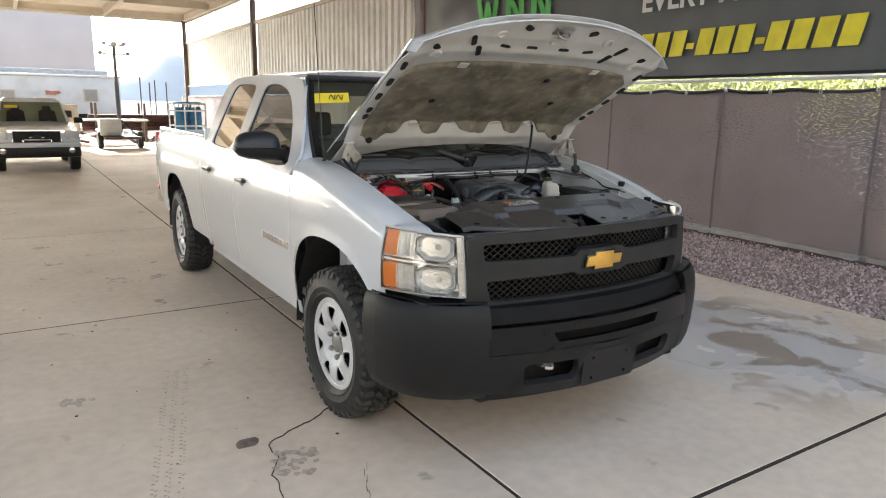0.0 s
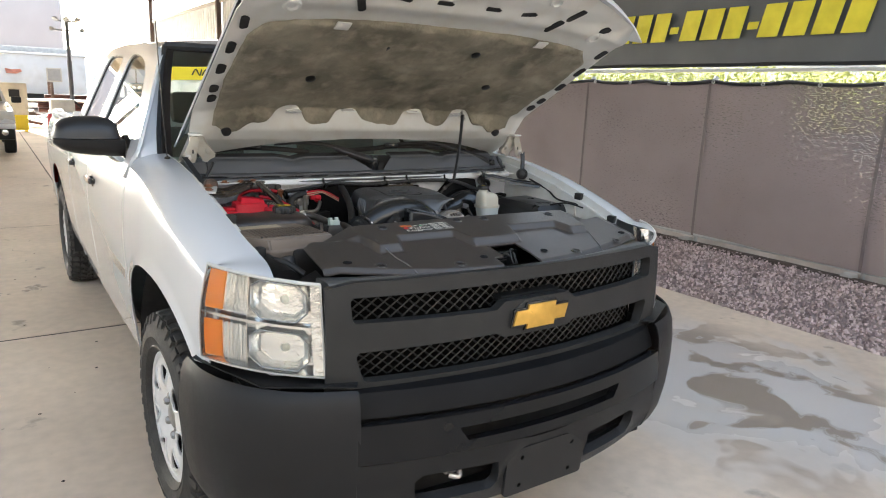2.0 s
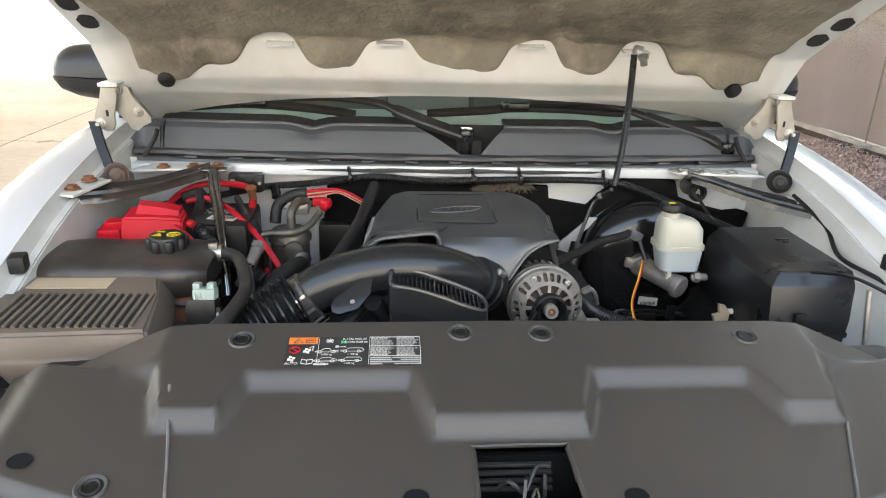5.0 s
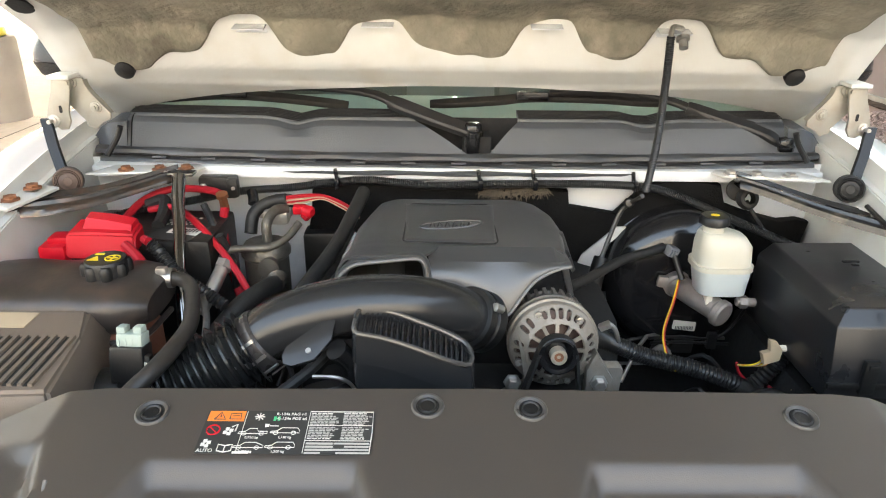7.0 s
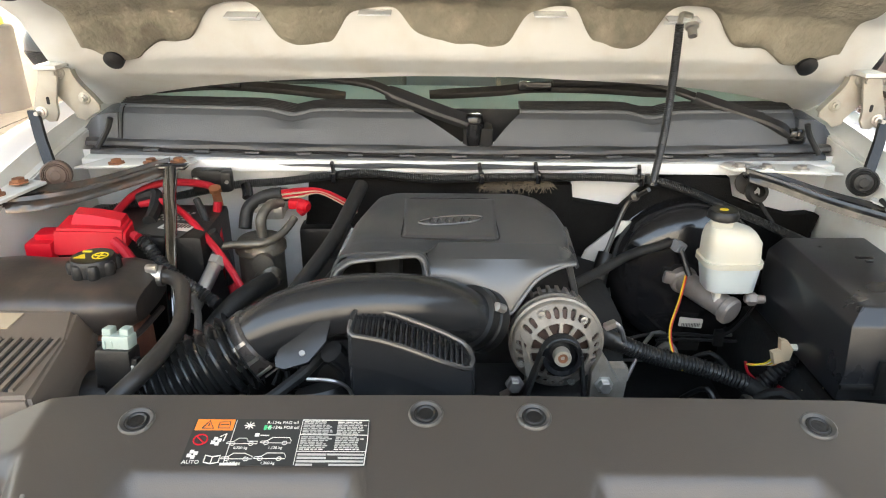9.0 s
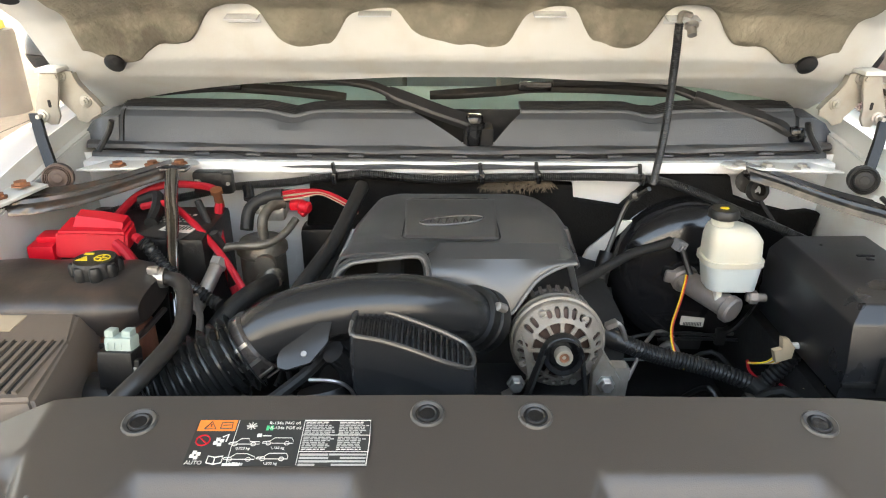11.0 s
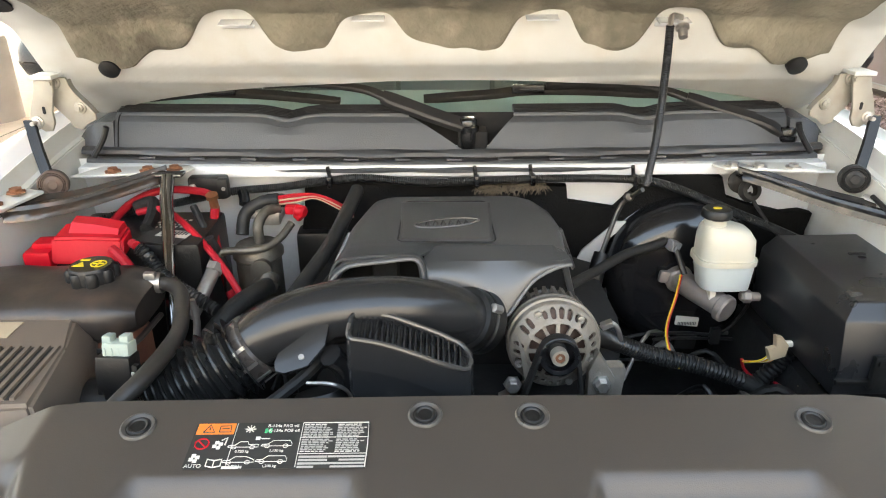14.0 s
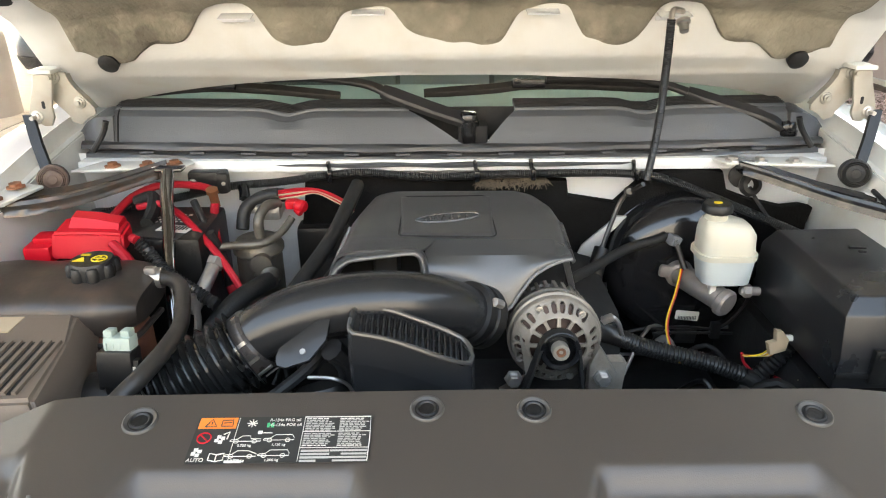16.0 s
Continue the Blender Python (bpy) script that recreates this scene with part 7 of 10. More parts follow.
tube(bm, [(0.225, -0.20, 1.075), (0.235, -0.2, 1.085), (0.25, -0.2, 1.075), (0.262, -0.19, 1.045)], 0.004, 7)
box(bm, (0.232, -0.205, 1.083), (0.02, 0.014, 0.01), 0.003, (0, -25, 0))
P("ground_strap", bm, STEEL, alt)

# ---- engine cover ----
EC = M("engine_cover_plastic", (0.050, 0.051, 0.052), 0.30, var=0.10, scale=6, bump=0.10, bscale=900, rvar=0.05, spec=0.9)


def lid_z(x, y):
    """Height of the crowned lid; the front left part stands a little higher over its opening."""
    z = ease([(-0.20, 1.196), (-0.138, 1.1925), (-0.12, 1.194), (-0.03, 1.202), (0.05, 1.204), (0.085, 1.196), (0.10, 1.180)], y)
    return z + 0.004 * smooth_in((-0.045 - x) / 0.03) * smooth_in((-0.10 - y) / 0.05)


def smooth_in(t):
    t = max(0, min(1, t))
    return t * t * (3 - 2 * t)


def ect(u, v):
    """Lid: u across, v from the front edge to the rear; its sides fall away."""
    t = u * 2 - 1
    xl = lerp([(0, -0.182), (0.5, -0.168), (1, -0.134)], v)
    xr = lerp([(0, 0.160), (0.35, 0.166), (0.6, 0.158), (0.85, 0.135), (1, 0.108)], v)
    a = abs(t)
    core, skirt = 0.86, (a - 0.86) / 0.14
    x = (xl if t < 0 else xr) * 1.0 * min(1, a / core)
    if t < 0:
        x = xl * min(1, a / core)
    y0 = lerp([(-0.2, -0.190), (-0.062, -0.190), (-0.040, -0.138), (0.2, -0.138)], x)
    y = y0 + (0.098 - y0) * v
    z = lid_z(x, y) - 0.006 * max(0, min(1, a / core) - 0.75) ** 2 / 0.0625
    if skirt > 0:
        w = 0.026 if t < 0 else 0.016
        x += (-1 if t < 0 else 1) * w * math.sin(skirt * math.pi / 2)
        z -= (0.062 if t < 0 else 0.034) * (1 - math.cos(skirt * math.pi / 2))
    return Vector((x, y, z))


bm = B()
grid(bm, ect, 90, 50)
ecov = P("engine_cover", bm, EC, label="dark grey plastic engine cover with a front opening", solid=0.004, angle=30)
# front apron: a sloping band, then a steeper face down to a curved lip
LIPZ = [(-0.058, 1.151), (-0.02, 1.148), (0.005, 1.142), (0.024, 1.132), (0.044, 1.113), (0.056, 1.106), (0.068, 1.106), (0.078, 1.112), (0.092, 1.130), (0.112, 1.153), (0.135, 1.167), (0.157, 1.175), (0.176, 1.178)]
lip = lambda x: Vector((x, -0.186 - 0.45 * (1.165 - lerp(LIPZ, x)), lerp(LIPZ, x)))


def apron(u, v):
    x = -0.056 + 0.230 * u
    end = max(0, (x - 0.150) / 0.026)
    top_ = Vector((x, -0.138 + 0.02 * end, lid_z(0.0, -0.138) - 0.018 * end))
    band = Vector((x, -0.170 + 0.012 * end, 1.1795 - 0.006 * end))
    band.z = max(band.z, lip(x).z + 0.002)
    if v < 0.3:
        return top_.lerp(band, v / 0.3)
    q = (v - 0.3) / 0.7
    return band.lerp(lip(x), q) + Vector((0, -0.004 * math.sin(math.pi * q), 0.002 * math.sin(math.pi * q)))


bm = B()
grid(bm, apron, 70, 20)
P("cover_front", bm, EC, ecov, solid=0.004, angle=14)
# frame of the opening
bm = B()
fr = [(-0.204, 1.112), (-0.201, 1.150), (-0.194, 1.168), (-0.180, 1.180), (-0.165, 1.1865), (-0.12, 1.192), (-0.078, 1.1965), (-0.066, 1.193), (-0.060, 1.184), (-0.057, 1.168), (-0.056, 1.150)]
bar(bm, [(x, -0.192 - 0.05 * (1.17 - z), z) for x, z in fr], [(0, 0.012), (1, 0.012)], 0.012, (0, -1, 0.1), 3)
P("opening_frame", bm, EC, ecov)
bm = B()
tube(bm, [(x, -0.1985 - 0.05 * (1.17 - z), z - 0.001) for x, z in fr] + [lip(x) + Vector((0, -0.003, 0)) for x in (-0.045, -0.02, 0.005, 0.024, 0.044, 0.056, 0.068, 0.078, 0.092, 0.112, 0.135, 0.157, 0.174)], 0.0028, 8, 5)
P("cover_rim", bm, M("pale_edge_plastic", (0.16, 0.155, 0.15), 0.4, var=0.2, scale=30), ecov, "pale rim of the cover")
bm = B()
grid(bm, lambda u, v: Vector((-0.20 + 0.14 * u, -0.10 + 0.0 * v, 1.085 + 0.075 * v)), 2, 2)
box(bm, (-0.12, -0.12, 1.14), (0.045, 0.05, 0.09), 0.02)
P("cover_cavity", bm, DEEPBLACK, ecov)
bm = B()
# raised centre pad with an embossed oval mark


def on_lid(x, y, dz=0.0):
    return Vector((x, y, lid_z(x, y) + dz))


grid(bm, lambda u, v: on_lid(-0.097 + 0.154 * u - 0.006 * (1 - 2 * u) * v, -0.126 + 0.161 * v, 0.0036 * min(1, min(u, 1 - u, v * 1.1, (1 - v) * 1.1) / 0.03) - 0.0012), 60, 50)
P("centre_pad", bm, EC, ecov)
bm = B()
ring = rrect(-0.100, -0.129, 0.060, 0.037, 0.012, 5)
tube(bm, [on_lid(x + 0.03 * (y + 0.129) * (-1 if x > -0.02 else 1), y, 0.0004) for x, y in ring + ring[:1]], 0.0014, 6, smooth=False)
P("pad_groove", bm, DEEPBLACK, ecov)
bm = B()
ov = [on_lid(-0.018 + 0.054 * math.cos(a) + 0.006 * math.sin(a), -0.064 + 0.008 * math.cos(a) + 0.016 * math.sin(a), 0.0034) for a in (2 * math.pi * k / 30 for k in range(31))]
tube(bm, ov, 0.0016, 5, smooth=False)
for k in range(6):
    x = -0.055 + 0.013 * k
    tube(bm, [on_lid(x, -0.074, 0.0034), on_lid(x + 0.004, -0.056, 0.0034), on_lid(x + 0.008, -0.072, 0.0034)], 0.0014, 5, 2)
P("embossed_mark", bm, M("embossed_grey", (0.075, 0.074, 0.072), 0.25), ecov, "embossed oval mark")
for k in range(5):
    bm = B()
    y = -0.13 + 0.016 * k
    tube(bm, [(-0.2075 + 0.001 * k, y, 1.120 + 0.004 * k), (-0.1995 + 0.001 * k, y + 0.012, 1.160), (-0.186, y + 0.02, 1.178)], 0.004, 6)
    P("side_rib", bm, EC, ecov)
bm = B()
prism(bm, [(0.166, 1.192), (0.178, 1.190), (0.205, 1.12), (0.20, 1.115), (0.185, 1.14), (0.178, 1.17)], 0.012, on_y(-0.06), 0.003)
prism(bm, [(0.176, 1.17), (0.20, 1.08), (0.192, 1.075), (0.17, 1.15)], 0.01, on_y(-0.11), 0.003)
P("cover_bracket", bm, EC, ecov)
bm = B()
for k in range(4):
    tube(bm, [(0.158 + 0.008 * k, -0.02 - 0.016 * k, 1.178 - 0.006 * k), (0.172 + 0.006 * k, -0.03 - 0.016 * k, 1.165 - 0.006 * k)], 0.004, 6, 2)
P("coil_ribs", bm, ENGBLACK, ecov)

# ---- intake: duct, resonator, bellows, sensor, airbox ----
bm = B()
path = [(-0.303, -0.322, 1.112), (-0.268, -0.316, 1.138), (-0.215, -0.309, 1.157), (-0.15, -0.30, 1.166), (-0.08, -0.285, 1.160), (-0.025, -0.262, 1.138), (0.01, -0.235, 1.112)]
tube(bm, path, lambda t: 0.041 + 0.004 * math.sin(math.pi * t), 28, 8)
duct = P("intake_duct", bm, DUCTBLACK, label="smooth black plastic intake duct")
bm = B()
d = Vector((0.035, 0.03, -0.028)).normalized()
lathe(bm, [(0.040, -0.012), (0.049, -0.010), (0.050, 0.004), (0.046, 0.010), (0.05, 0.012), (0.05, 0.03)], axis((0.012, -0.232, 1.110), d), 32, caps=False)
P("throttle_flange", bm, ENGBLACK, duct)
for a in (20, 140, 250):
    bm = B()
    m = axis((0.012, -0.232, 1.110), d)
    q = m @ Vector((0.052 * math.cos(radians(a)), 0.052 * math.sin(radians(a)), 0.0))
    lathe(bm, [(0.007, -0.012), (0.007, 0.006), (0.0, 0.007)], axis(q, -d), 8)
    P("bolt", bm, STEEL, duct)
# cuff and strap where the bellows meets the duct
cd = (Vector(path[1]) - Vector(path[0])).normalized()
bm = B()
lathe(bm, [(0.0440, -0.012), (0.048, -0.008), (0.048, 0.020), (0.0440, 0.024)], axis(path[0], cd), 32, caps=False)
cuff = P("duct_cuff", bm, M("worn_brown_plastic", (0.055, 0.049, 0.045), 0.28, var=0.25, scale=25), duct, "brown-grey plastic cuff")
bm = B()
for a in range(5):
    m = axis(path[0], cd) @ Matrix.Rotation(radians(150 + 32 * a), 4, "Z")
    r = bmesh.ops.create_cube(bm, size=1)
    xf(bm, r["verts"], m @ Matrix.Translation((0.048, 0, 0.008)) @ Matrix.Diagonal((0.004, 0.005, 0.026, 1)))
P("cuff_tabs", bm, STEEL, cuff)
bm = B()
line = spline([(-0.424, -0.374, 1.060), (-0.392, -0.362, 1.072), (-0.355, -0.346, 1.088), (-0.308, -0.325, 1.110)], 20)
secs = []
ref = Vector((0, 0, 1))
for i, p in enumerate(line):
    dd = (line[min(i + 1, len(line) - 1)] - line[max(i - 1, 0)]).normalized()
    o = dd.cross(Vector((0, 1, 0))).normalized()
    w = dd.cross(o)
    r = 0.0525 + 0.0065 * math.cos(2 * math.pi * i / 5.0)
    secs.append([p + r * (math.cos(a) * o + math.sin(a) * w) for a in (2 * math.pi * k / 28 for k in range(28))])
loft(bm, secs)
P("bellows_hose", bm, M("bellows_rubber", (0.018, 0.018, 0.0175), 0.28, var=0.3, bump=0.03), label="ribbed black rubber intake bellows")
bm = B()
for k in range(26):
    a = 2 * math.pi * k / 26
    m = axis((-0.428, -0.373, 1.056), (1, 0.15, 0.2)) @ Matrix.Rotation(a, 4, "Z")
    r = bmesh.ops.create_cube(bm, size=1)
    xf(bm, r["verts"], m @ Matrix.Translation((0.051, 0, 0)) @ Matrix.Diagonal((0.003, 0.008, 0.013, 1)))
P("hose_clamp", bm, STEEL, label="slotted steel hose clamp")
bm = B()
tube(bm, [(-0.58, -0.37, 1.055), (-0.52, -0.372, 1.05), (-0.428, -0.374, 1.056)], 0.046, 24, caps=False)
P("airbox_outlet", bm, ENGBLACK)
# air-flow sensor with its plug
bm = B()
box(bm, (-0.452, -0.386, 1.124), (0.046, 0.030, 0.050), 0.004, (-10, 0, -4))
box(bm, (-0.452, -0.388, 1.094), (0.038, 0.026, 0.026), 0.004, (-10, 0, -4))
box(bm, (-0.426, -0.394, 1.118), (0.008, 0.012, 0.040), 0.002, (-10, 0, -4))
box(bm, (-0.474, -0.392, 1.118), (0.007, 0.012, 0.044), 0.002, (-10, 0, -4))
sens = P("airflow_sensor", bm, ENGBLACK, label="black airflow sensor with a pale plug")
bm = B()
box(bm, (-0.449, -0.378, 1.154), (0.036, 0.024, 0.022), 0.004, (-10, 0, -4))
for o in (-0.012, 0.010):
    box(bm, (-0.449 + o, -0.375, 1.168), (0.012, 0.016, 0.010), 0.002, (-10, 0, -4))
plug = P("sensor_plug", bm, M("pale_grey_plug", (0.36, 0.42, 0.37), 0.5, var=0.1), sens, "pale grey-green plug")
for o in (-0.014, -0.005, 0.004, 0.013):
    bm = B()
    box(bm, (-0.449 + o, -0.3905, 1.152), (0.0025, 0.0015, 0.018), 0.0005, (-10, 0, -4))
    P("plug_rib", bm, bpy.data.materials["pale_grey_plug"], plug)
for z in (1.128, 1.112):
    bm = B()
    box(bm, (-0.4265, -0.4015, z), (0.004, 0.0015, 0.009), 0.0005)
    P("mark", bm, LABELG, sens)

# resonator with its ribbed top
bm = B()
RBK = [(-0.152, -0.336, 1.180), (-0.11, -0.332, 1.175), (-0.065, -0.341, 1.164), (-0.03, -0.351, 1.155), (0.004, -0.366, 1.145)]
RFR = [(-0.153, -0.394, 1.175), (-0.11, -0.398, 1.169), (-0.07, -0.404, 1.159), (-0.03, -0.410, 1.146), (0.004, -0.411, 1.136)]
res_back = lambda x: ease([(a, b) for a, b, c in RBK], x)
res_front = lambda x: ease([(a, b) for a, b, c in RFR], x)


def res_top(x, v, dz=0.0):
    """Lid of the resonator; v from the back edge to the front edge."""
    zb, zf = ease([(a, c) for a, b, c in RBK], x), ease([(a, c) for a, b, c in RFR], x)
    return Vector((x, res_back(x) + (res_front(x) - res_back(x)) * v, zb + (zf - zb) * v + dz))


topp = [res_top(-0.146 + 0.143 * k / 12, 0.0) for k in range(13)]
topp += [res_top(0.004, 0.12), res_top(0.0085, 0.35), res_top(0.0095, 0.7), res_top(0.006, 0.92)]
topp += [res_top(-0.001 - 0.146 * k / 12, 1.0) for k in range(13)]
topp += [res_top(-0.1515, 0.93), res_top(-0.1535, 0.8), res_top(-0.1535, 0.2), res_top(-0.1515, 0.07)]
cx, cy = -0.074, -0.372
secs = []
for dz, k in ((-0.004, 0.90), (0.0, 0.93), (0.001, 0.955), (-0.001, 0.985), (-0.005, 1.0), (-0.040, 1.012), (-0.042, 1.022), (-0.046, 1.022), (-0.048, 1.010), (-0.085, 0.99), (-0.11, 0.92)):
    secs.append([Vector((cx + (x - cx) * k, cy + (y - cy) * k, z + dz)) for x, y, z in topp])
loft(bm, secs, True, False)
bm.faces.new([bm.verts.new((cx + (x - cx) * 0.905, cy + (y - cy) * 0.905, z - 0.004)) for x, y, z in topp])
reso = P("resonator", bm, DUCTBLACK, label="black plastic resonator box with a ribbed top")
# bead in a lighter colour than the box, painting the light its rim catches
bm = B()
bead = [Vector((cx + (x - cx) * 0.965, cy + (y - cy) * 0.965, z + 0.0005)) for x, y, z in topp]
tube(bm, bead + [bead[0]], 0.0038, 8, 1)
P("edge_bead", bm, M("lit_duct_edge", (0.045, 0.044, 0.043), 0.26, var=0.15, bump=0.05, bscale=400, spec=0.8), reso)
nr = 19
for k in range(nr):
    x = -0.141 + 0.138 * (k + 0.5) / nr
    bm = B()
    secs = []
    for v, f in ((0.05, 0.15), (0.09, 0.8), (0.16, 1.0), (0.5, 1.0), (0.80, 1.0), (0.87, 0.8), (0.91, 0.15)):
        secs.append([res_top(x, v, -0.005) + Vector((dx * (0.4 + 0.6 * f), 0, dz * f)) for dx, dz in ((-0.0026, 0), (-0.0022, 0.0045), (-0.001, 0.0060), (0.001, 0.0060), (0.0022, 0.0045), (0.0026, 0))])
    loft(bm, secs)
    P("rib", bm, DUCTBLACK, reso)
bm = B()
prism(bm, [(-0.050, -0.012), (-0.046, 0.0), (0.010, 0.046), (0.018, 0.040), (0.014, 0.010), (-0.006, -0.018), (-0.036, -0.028), (-0.048, -0.024)], 0.008, Matrix.Translation((-0.198, -0.375, 1.140)) @ Matrix.Rotation(radians(38), 4, "X"), 0.002)
bk = P("duct_bracket", bm, DUCTBLACK, duct, "flat black bracket with a screw")
bm = B()
lathe(bm, [(0.004, 0), (0.004, 0.003), (0, 0.003)], axis((-0.213, -0.385, 1.142), (0, -0.6, 0.8)), 8)
P("screw", bm, STEEL, bk)
bm = B()
tube(bm, [(-0.18, -0.36, 1.13), (-0.165, -0.345, 1.10), (-0.16, -0.335, 1.06)], 0.016, 10)
P("bracket_leg", bm, DUCTBLACK, bk)
# lower hoses in front of the resonator
bm = B()
tube(bm, [(-0.36, -0.43, 1.02), (-0.29, -0.39, 1.05), (-0.225, -0.35, 1.085), (-0.20, -0.32, 1.10)], 0.0085, 9)
P("hose", bm, RUBBER)
bm = B()
lathe(bm, [(0.0, 0.0), (0.035, 0.0), (0.045, 0.03), (0.045, 0.09)], axis((-0.20, -0.35, 1.065), (0.2, -0.4, -1)), 20)
P("hose_stub", bm, ENGBLACK)
bm = B()
tube(bm, [(-0.215, -0.36, 1.085), (-0.18, -0.37, 1.09), (-0.16, -0.36, 1.07), (-0.15, -0.36, 1.04)], 0.0028, 6)
P("spring_clip", bm, STEEL)
bm = B()
cyl(bm, (-0.118, -0.42, 1.045), (-0.100, -0.425, 1.068), 0.011, 12, 0.003)
for k in range(5):
    lathe(bm, [(0.0118, 0.004 * k), (0.0128, 0.004 * k + 0.001), (0.0118, 0.004 * k + 0.002)], axis((-0.116, -0.42, 1.048), (0.018, -0.005, 0.023)), 12, caps=False)
P("clamp_screw", bm, STEEL)

# airbox with slatted lid
bm = B()
lidp = [(-0.775, -0.275), (-0.555, -0.283), (-0.532, -0.36), (-0.508, -0.488), (-0.72, -0.50), (-0.775, -0.42)]
lo_p = [(-0.785, -0.265), (-0.535, -0.272), (-0.510, -0.36), (-0.492, -0.505), (-0.72, -0.52), (-0.785, -0.43)]
loft(bm, [[Vector((x, y, 0.90)) for x, y in lo_p], [Vector((x, y, 1.10)) for x, y in lo_p], [Vector((x, y, 1.112)) for x, y in lo_p], [Vector((x, y, 1.146)) for x, y in lidp]])
bmesh.ops.bevel(bm, geom=[e for e in bm.edges if all(v.co.z > 1.11 for v in e.verts)], offset=0.005, segments=2, affect="EDGES")
AIRB = M("dusty_brown_plastic", (0.150, 0.118, 0.090), 0.5, var=0.15, scale=5, bump=0.2, bscale=600, rvar=0.07)
airb = P("airbox", bm, AIRB, label="dark grey air filter box with a slatted lid")
for k in range(17):
    x = -0.742 + 0.0128 * k
    bm = B()
    sh_ = 0.30
    loft(bm, [[Vector((x + dx + sh_ * (-0.365 - y) * 0.12, y, 1.1465 + dz)) for dx, dz in ((-0.0034, -0.003), (-0.0026, 0.0035), (0.0026, 0.0035), (0.0034, -0.003))] for y in (-0.362, -0.42, -0.478)])
    P("slat", bm, AIRB, airb)
for k in range(16):
    x = -0.7356 + 0.0128 * k
    bm = B()
    loft(bm, [[Vector((x + dx + 0.3 * (-0.365 - y) * 0.12, y, 1.1463 + dz)) for dx, dz in ((-0.0030, -0.002), (-0.0030, 0.0006), (0.0030, 0.0006), (0.0030, -0.002))] for y in (-0.362, -0.42, -0.478)])
    P("slot", bm, DEEPBLACK, airb)
bm = B()
box(bm, (-0.685, -0.316, 1.1468), (0.13, 0.042, 0.0014))
P("airbox_label", bm, TANCARD, airb, "faded tan paper label")
bm = B()
box(bm, (-0.80, -0.46, 1.02), (0.10, 0.20, 0.14), 0.02)
tube(bm, [(-0.74, -0.50, 1.06), (-0.73, -0.56, 1.055), (-0.72, -0.64, 1.04)], 0.045, 14)
P("intake_snorkel", bm, ENGBLACK, airb)

# coolant tank
bm = B()
secs = []
for k in range(15):
    x = -0.80 + 0.322 * k / 14
    e = 1 - abs(2 * k / 14 - 1) ** 9
    h = 0.040 * (0.55 + 0.45 * e)
    ym = 0.085 * (0.7 + 0.3 * e)
    bumpz = 0.0015 * math.cos(k * 1.5)
    secs.append([Vector((x, -0.205 + ym * math.copysign(abs(math.cos(a)) ** 0.7, math.cos(a)), 1.130 + bumpz * (math.sin(a) > 0) + h * math.copysign(abs(math.sin(a)) ** 0.6, math.sin(a)))) for a in (2 * math.pi * q / 24 for q in range(24))])
loft(bm, secs)
TANKP = M("stained_black_plastic", (0.03, 0.025, 0.022), 0.38, var=0.35, scale=8, bump=0.06, dirt=0.35, dirtcol=(0.12, 0.075, 0.05))
tank = P("coolant_tank", bm, TANKP, label="brown-stained black coolant tank with a black cap")
bm = B()
loop = [Vector((-0.80 + 0.31 * k / 14, -0.290, 1.094)) for k in range(15)] + [Vector((-0.482, -0.25, 1.094)), Vector((-0.478, -0.18, 1.094))]
tube(bm, loop, 0.005, 6, smooth=False)
P("tank_seam", bm, TANKP, tank)
bm = B()
box(bm, (-0.545, -0.245, 1.035), (0.125, 0.085, 0.13), 0.012)
P("tank_leg", bm, BROWN, tank, "rust-brown lower tank")
bm = B()
lathe(bm, [(0.026, 1.160), (0.027, 1.170), (0.0325, 1.172), (0.033, 1.197), (0.030, 1.203), (0.0, 1.204)], Matrix.Translation((-0.560, -0.200, -0.010)), 16)
cap = P("coolant_cap", bm, ENGBLACK, tank, "black pressure cap with yellow symbols")
for k in range(8):
    a = 2 * math.pi * (k + 0.5) / 8
    bm = B()
    lathe(bm, [(0.0085, 1.164), (0.0095, 1.168), (0.0095, 1.184), (0.007, 1.189), (0.0, 1.190)], Matrix.Translation((-0.560 + 0.029 * math.cos(a), -0.200 + 0.029 * math.sin(a), 0)), 10)
    P("grip", bm, ENGBLACK, cap)
for dx, rr in ((0.013, 0.011), (-0.015, 0.010)):
    bm = B()
    if dx > 0:
        lathe(bm, [(0.010, 0), (0.012, 0), (0.012, 0.001), (0.010, 0.001), (0.010, 0)], Matrix.Translation((-0.560 + dx, -0.202, 1.1940)), 18, caps=False)
        box(bm, (-0.560 + dx, -0.202, 1.1946), (0.016, 0.003, 0.001))
        box(bm, (-0.560 + dx, -0.202, 1.1946), (0.003, 0.016, 0.001))
    else:
        prism(bm, [(-0.008, -0.008), (0.010, -0.008), (0.002, 0.008)], 0.001, Matrix.Translation((-0.560 + dx, -0.204, 1.1940)))
        box(bm, (-0.560 + dx + 0.002, -0.188, 1.1946), (0.014, 0.005, 0.001))
    P("cap_symbol", bm, YELLOW, cap)
bm = B()
tube(bm, [(-0.50, -0.17, 1.146), (-0.474, -0.172, 1.146), (-0.450, -0.180, 1.145), (-0.430, -0.205, 1.141), (-0.412, -0.262, 1.134), (-0.401, -0.305, 1.134), (-0.398, -0.358, 1.137), (-0.407, -0.419, 1.134), (-0.426, -0.455, 1.122), (-0.45, -0.50, 1.10)], 0.0118, 14, 10)
h1 = P("coolant_hose", bm, M("grey_brown_rubber", (0.035, 0.031, 0.027), 0.42, var=0.25, scale=15), label="grey-brown rubber coolant hose with a clamp")
bm = B()
